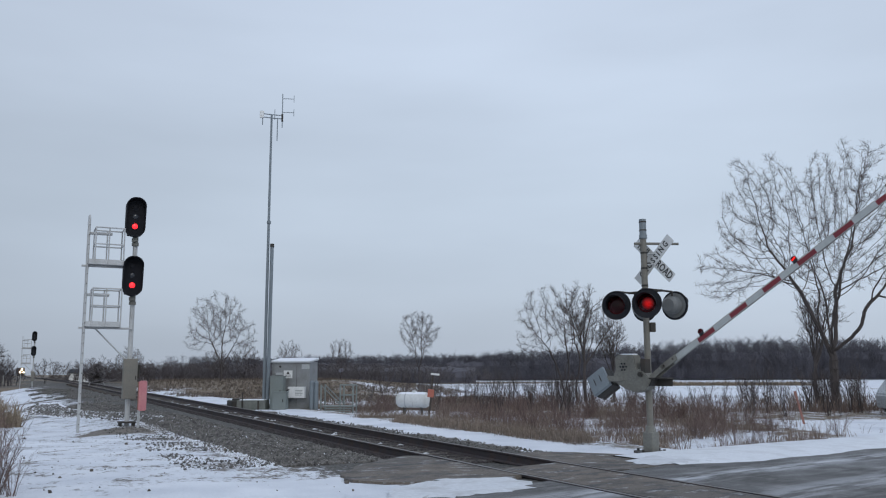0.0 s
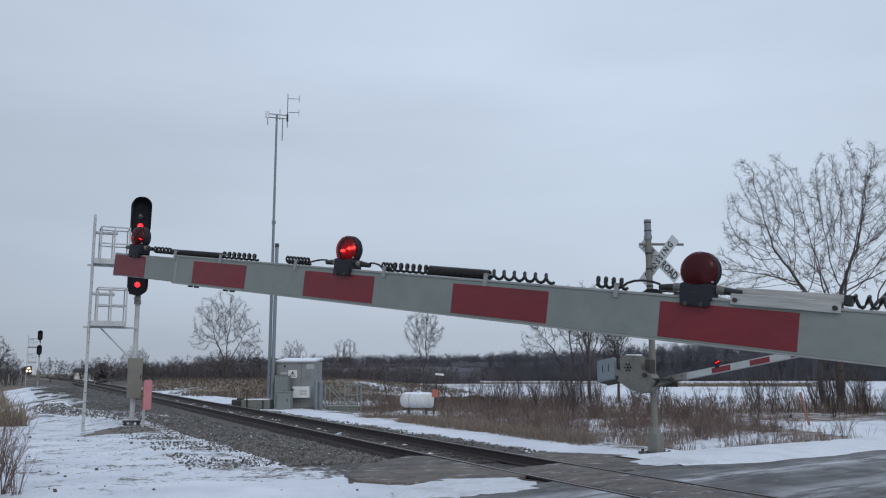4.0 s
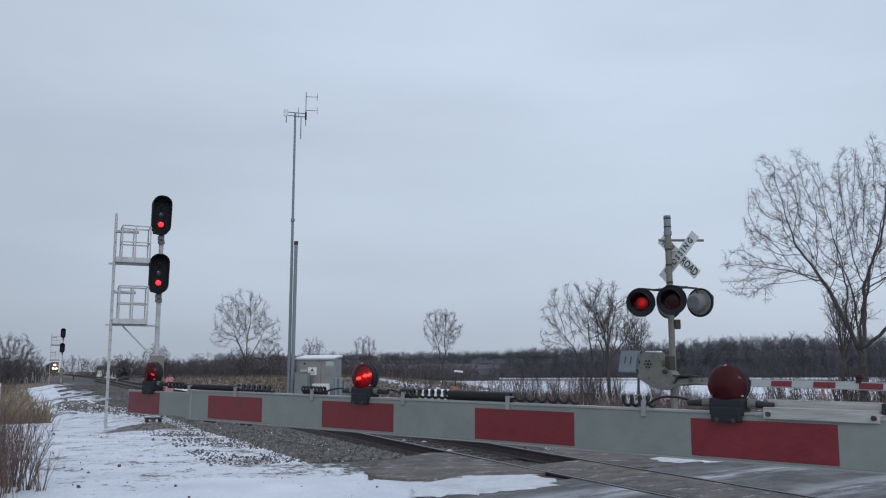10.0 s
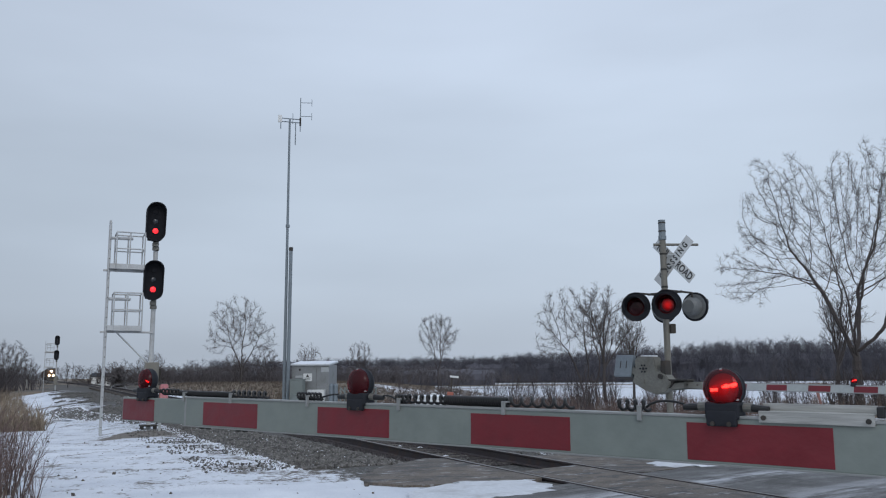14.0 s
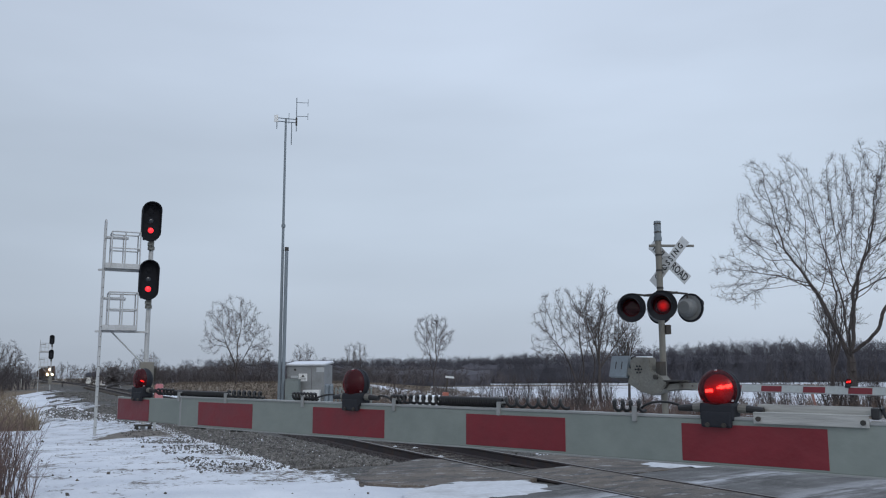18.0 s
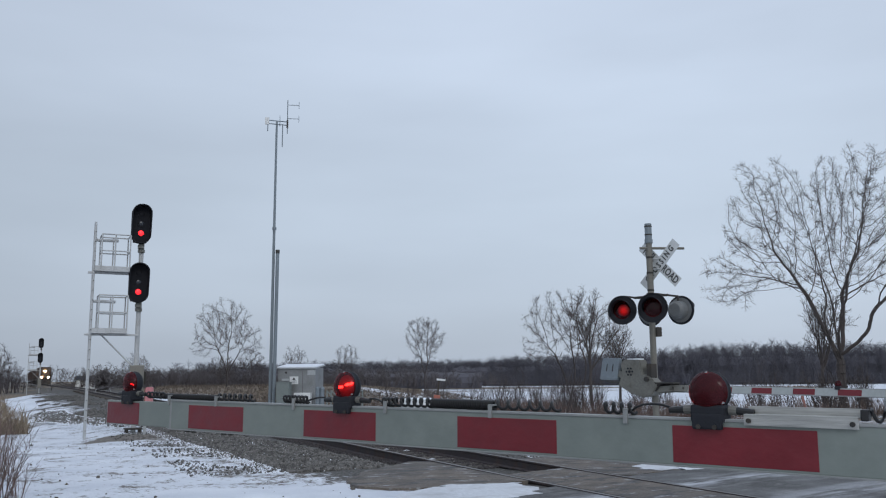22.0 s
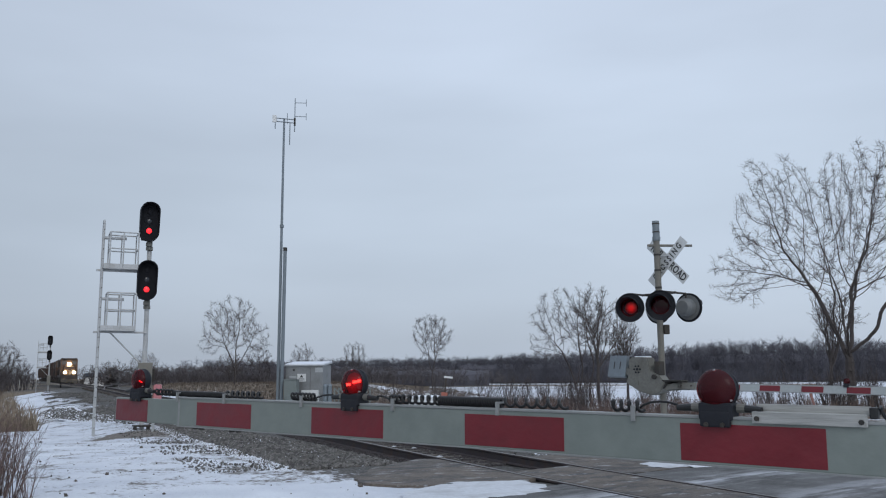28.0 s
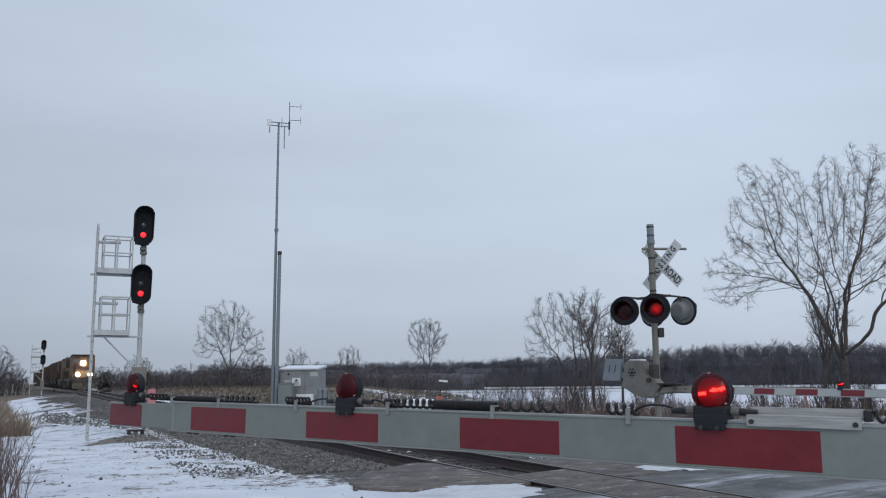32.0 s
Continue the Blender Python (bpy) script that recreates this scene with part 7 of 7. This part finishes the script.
# ---- train ----
def wheel_truck(parent, x, axles, gap, radius=0.5):
    bm = B()
    for y in (-1.0, 1.0):
        box(bm, x, y, 0.62, gap * (axles - 1) + 1.3, 0.16, 0.34, bevel=0.04)
    box(bm, x, 0, 0.7, 0.6, 1.9, 0.3)
    truck = part("truck", bm, M_STEEL, parent, "dark wheel truck")
    for i in range(axles):
        for y in (-0.7525, 0.7525):
            bm = B()
            disc(bm, x + (i - (axles - 1) / 2) * gap, y, radius, radius, 0.13, 24)
            part("wheel", bm, M_STEEL, truck)
    return truck


def locomotive(label):
    """Runs towards local +x; its middle lies over the origin, at the rail head."""
    loco = thing("locomotive", Matrix.Identity(4), label, "locomotive", "locomotives")
    L = 22.3
    part("frame", box(B(), 0, 0, 1.35, L - 1.2, 3.0, 0.42, bevel=0.03), M_LOCO_DARK, loco)
    part("hood", box(B(), -3.0, 0, 2.95, 14.6, 1.9, 2.8, bevel=0.12), M_LOCO_YELLOW, loco, "grimy yellow engine hood")
    part("hood_top", box(B(), -3.0, 0, 4.38, 14.4, 2.2, 0.28, bevel=0.08), M_LOCO_DARK, loco, "dark hood roof")
    bm = B()
    prism(bm, [(-9.8, 3.2), (-9.8, 4.6), (-8.8, 4.75), (-6.4, 4.75), (-5.9, 4.5), (-5.9, 3.2)], 3.0)
    part("radiator", bm, M_LOCO_DARK, loco, "wide dark radiator")
    for i in range(7):
        part("hood_door", box(B(), -8.4 + i * 1.75, 0, 2.8, 1.5, 1.95, 2.0, bevel=0.02), M_LOCO_YELLOW, loco)
    bm = B()
    prism(bm, [(4.4, 1.56), (8.1, 1.56), (8.1, 3.35), (7.75, 4.42), (7.3, 4.66), (4.4, 4.66)], 3.0)
    bmesh.ops.bevel(bm, geom=list(bm.edges), offset=0.07, segments=2, affect="EDGES")
    cab = part("cab", bm, M_LOCO_YELLOW, loco, "grimy yellow cab")
    part("cab_roof", box(B(), 6.0, 0, 4.69, 3.3, 2.8, 0.1, bevel=0.04), M_LOCO_DARK, cab)
    for y in (-0.82, 0.82):
        bm = B()
        box(bm, 7.97, y, 3.85, 0.06, 0.78, 0.6, Matrix.Translation((7.97, 0, 3.85)) @ Matrix.Rotation(radians(-18), 4, "Y") @ Matrix.Translation((-7.97, 0, -3.85)), bevel=0.01)
        part("windscreen", bm, M_GLASS, cab, "dark windscreen")
    for y in (-1.5, 1.5):
        for x in (5.5, 6.8):
            part("side_window", box(B(), x, y, 3.7, 0.9, 0.04, 0.62, bevel=0.01), M_GLASS, cab)
    bm = B()
    prism(bm, [(8.0, 1.56), (10.0, 1.56), (10.05, 2.6), (9.5, 3.12), (8.0, 3.3)], 1.9)
    bmesh.ops.bevel(bm, geom=list(bm.edges), offset=0.1, segments=2, affect="EDGES")
    nose = part("nose", bm, M_LOCO_YELLOW, loco, "yellow short nose")
    part("nose_door", box(B(), 10.03, 0.2, 2.1, 0.05, 0.6, 0.95, bevel=0.01), M_LOCO_DARK, nose)
    # Made wider and taller than a real headlight, standing in for its glare.
    part("headlight", box(B(), 8.16, 0, 3.62, 0.14, 0.6, 0.46, bevel=0.06), M_HEADLIGHT, cab, "lit twin headlight between the windscreens")
    part("number_board", box(B(), 7.86, 0.78, 4.42, 0.1, 0.6, 0.24, bevel=0.02), M_GLASS, cab)
    part("number_board", box(B(), 7.86, -0.78, 4.42, 0.1, 0.6, 0.24, bevel=0.02), M_GLASS, cab)
    part("pilot", box(B(), 10.75, 0, 1.05, 0.14, 2.9, 1.05, bevel=0.03), M_LOCO_DARK, loco, "dark pilot sheet")
    bm = B()
    prism(bm, [(10.8, 0.18), (11.25, 0.18), (10.85, 0.85)], 2.8)
    part("plough", bm, M_STEEL, loco)
    part("coupler", box(B(), 11.2, 0, 0.95, 0.7, 0.3, 0.3, bevel=0.05), M_STEEL, loco)
    for y in (-0.78, 0.78):
        bm = B()
        # The oversized radius stands in for the glare round each ditch light.
        tube(bm, (10.62, y, 2.02), (10.90, y, 2.02), 0.26, seg=18)
        part("ditch_light", bm, M_HEADLIGHT, loco, "lit ditch light")
        part("lamp_bracket", box(B(), 10.6, y, 1.7, 0.2, 0.3, 0.35), M_LOCO_DARK, loco)
    for y in (-1.46, 1.46):
        for i in range(12):
            x = -10.6 + i * 1.35 if i < 11 else 10.6
            part("stanchion", tube(B(), (x, y, 1.5), (x, y, 2.6), 0.025, seg=6), M_STEEL, loco)
        part("hand_rail", tube(B(), (-10.6, y, 2.6), (4.3, y, 2.6), 0.025, seg=6), M_STEEL, loco)
        part("hand_rail", tube(B(), (8.3, y, 2.6), (10.6, y, 2.6), 0.025, seg=6), M_STEEL, loco)
        for i in range(4):
            part("step", box(B(), 10.35, y * 0.98, 0.35 + 0.3 * i, 0.6, 0.14, 0.04), M_STEEL, loco)
    part("fuel_tank", box(B(), 0, 0, 0.85, 6.0, 2.7, 0.9, bevel=0.15), M_STEEL, loco, "dark fuel tank")
    for x in (-6.8, 6.8):
        wheel_truck(loco, x, 3, 1.85)
    return loco


def hopper(label, mat, length=15.5, height=4.0):
    car = thing("freight_wagon", Matrix.Identity(4), label, "freight wagon", "wagons of the train")
    bm = B()
    prism(bm, [(-length / 2 + 0.5, 1.9), (-length / 2 + 1.9, 1.1), (length / 2 - 1.9, 1.1), (length / 2 - 0.5, 1.9), (length / 2 - 0.3, height), (-length / 2 + 0.3, height)], 3.0)
    body = part("body", bm, mat, car, "ribbed dirty wagon body")
    for i in range(11):
        x = -length / 2 + 0.7 + (length - 1.4) * i / 10
        for y in (-1.54, 1.54):
            part("rib", box(B(), x, y, (height + 1.5) / 2, 0.12, 0.09, height - 1.6), mat, body)
    for y in (-1.5, 1.5):
        part("top_rail", box(B(), 0, y, height, length - 0.5, 0.16, 0.16), mat, body)
    part("load", box(B(), 0, 0, height - 0.02, length - 1.2, 2.7, 0.3, bevel=0.12), M_STEEL, car, "dark load")
    for x in (-length / 2 + 0.2, length / 2 - 0.2):
        part("coupler", box(B(), x, 0, 0.95, 0.9, 0.25, 0.25), M_STEEL, car)
    part("sill", box(B(), 0, 0, 1.15, length - 0.6, 0.5, 0.3), M_STEEL, car)
    for x in (-length / 2 + 2.2, length / 2 - 2.2):
        wheel_truck(car, x, 2, 1.75, 0.43)
    return car


def build_train():
    """The train, front first, each with the distance of its middle behind the front of the train."""
    out = []
    lead = locomotive("grimy yellow locomotive with lit headlights pulling a freight train")
    out.append((lead, 11.3))
    second = copy_thing(lead, Matrix.Identity(4))
    tagged(second, "second grimy yellow locomotive behind the first")
    for o in second.children_recursive:
        if o.name.startswith(("headlight", "ditch_light")):
            bpy.data.objects.remove(o)
    out.append((second, 34.2))
    brown, grey = hopper("brown open freight wagon with ribbed sides", M_FREIGHT, 15.5, 4.6), hopper("grey open freight wagon with ribbed sides", M_FREIGHTGREY, 15.5, 4.75)
    at = 46.2 + 7.9
    out += [(brown, at), (grey, at + 15.9)]
    for i in range(10):
        at2 = at + 31.8 + 15.9 * i
        out.append((copy_thing((brown, grey)[i % 3 == 2], Matrix.Identity(4)), at2))
    return out


# ---- movement ----
def lamp_changes(phase):
    """Moments at which a lamp of that phase begins to turn on or off."""
    period, first = 1.195, 7.90 - 7 * 1.195
    out = []
    k = 0
    while True:
        t = first + k * period / 2
        if t > 32.0:
            break
        lit = (k % 2 == 0) == (phase == 0)
        if 1.85 < t < 2.02:
            t = 2.0
        elif 7.85 < t < 8.0:
            t = 8.0
        elif round(t + 0.05) - 0.1 < t < round(t + 0.05):
            t = round(t + 0.05) - 0.1
        out.append((t, lit))
        k += 1
    return out


def motions():
    near_rows = ((0.0, 42.6), (0.5, 37.0), (1.0, 31.8), (1.5, 26.83), (2.0, 22.34), (2.5, 18.22), (3.0, 14.35), (3.5, 10.77), (4.5, 5.2), (5.5, 2.34), (6.0, 1.68), (6.5, 1.01), (7.0, 0.52), (7.5, 0.57), (13.0, 0.59), (32.0, 0.59))
    walk(NEAR_ARM, [(t, pose(0, 0, NEAR_H, 0, -a, 0)) for t, a in near_rows])
    far_rows = ((0.0, 35.4), (0.5, 31.2), (1.0, 27.2), (1.5, 23.4), (2.0, 19.9), (2.5, 17.1), (3.0, 14.6), (3.5, 12.5), (4.5, 8.2), (5.5, 4.7), (6.0, 3.4), (6.5, 1.0), (7.0, -0.9), (13.0, -0.9), (32.0, -0.9))
    walk(FAR_ARM, [(t, FAR_BASE @ pose(0, 0, 0, 0, -a, 0)) for t, a in far_rows])
    for plate in WEIGHTS:
        walk(plate, [(t, SHAFT @ pose(0, 0, 0, 0, -a, 0)) for t, a in far_rows])
    for board, (x, y, z), phase in BOARDS:
        rows, turn = [], 0.0
        changes = lamp_changes(phase)
        on = not changes[0][1]
        turn = 0.0 if on else 180.0
        rows.append((min(-0.4, changes[0][0] - 0.1), pose(x, y, z, turn)))
        for t, lit in changes:
            rows.append((t, pose(x, y, z, turn)))
            rows.append((t + 1 / 30, pose(x, y, z, turn + 60)))
            rows.append((t + 2 / 30, pose(x, y, z, turn + 120)))
            turn += 180
            rows.append((t + 3 / 30, pose(x, y, z, turn)))
        rows = [r for r in rows if -0.001 <= r[0] <= 32.0]
        rows.insert(0, (0.0, rows[0][1].copy())) if rows[0][0] > 0.01 else None
        rows.append((32.0, rows[-1][1].copy())) if rows[-1][0] < 31.97 else None
        walk(board, rows)
    times = [0.0, 0.1, 0.5] + [float(t) for t in range(1, 32)] + [31.5, 31.9, 32.0]
    for ob, behind in TRAIN:
        rows = []
        for t in times:
            s = 110.5 + 13.1 * (32.0 - t) + behind
            q = on_track(s, 0, rail_z(s))
            rows.append((t, Matrix.Translation(q) @ pose(0, 0, 0, 0, 0, TRACK_DEG + 180)))
        walk(ob, rows)


build_ground()
build_road()
NEAR_ARM, NEAR_H = build_near_gate()
FAR_ARM, FAR_BASE, WEIGHTS, SHAFT = build_far_signal()
build_signals()
build_equipment()
build_car()
TRAIN = build_train()
build_track()
build_trees()
build_woods()
build_brush()
build_ballast()
motions()
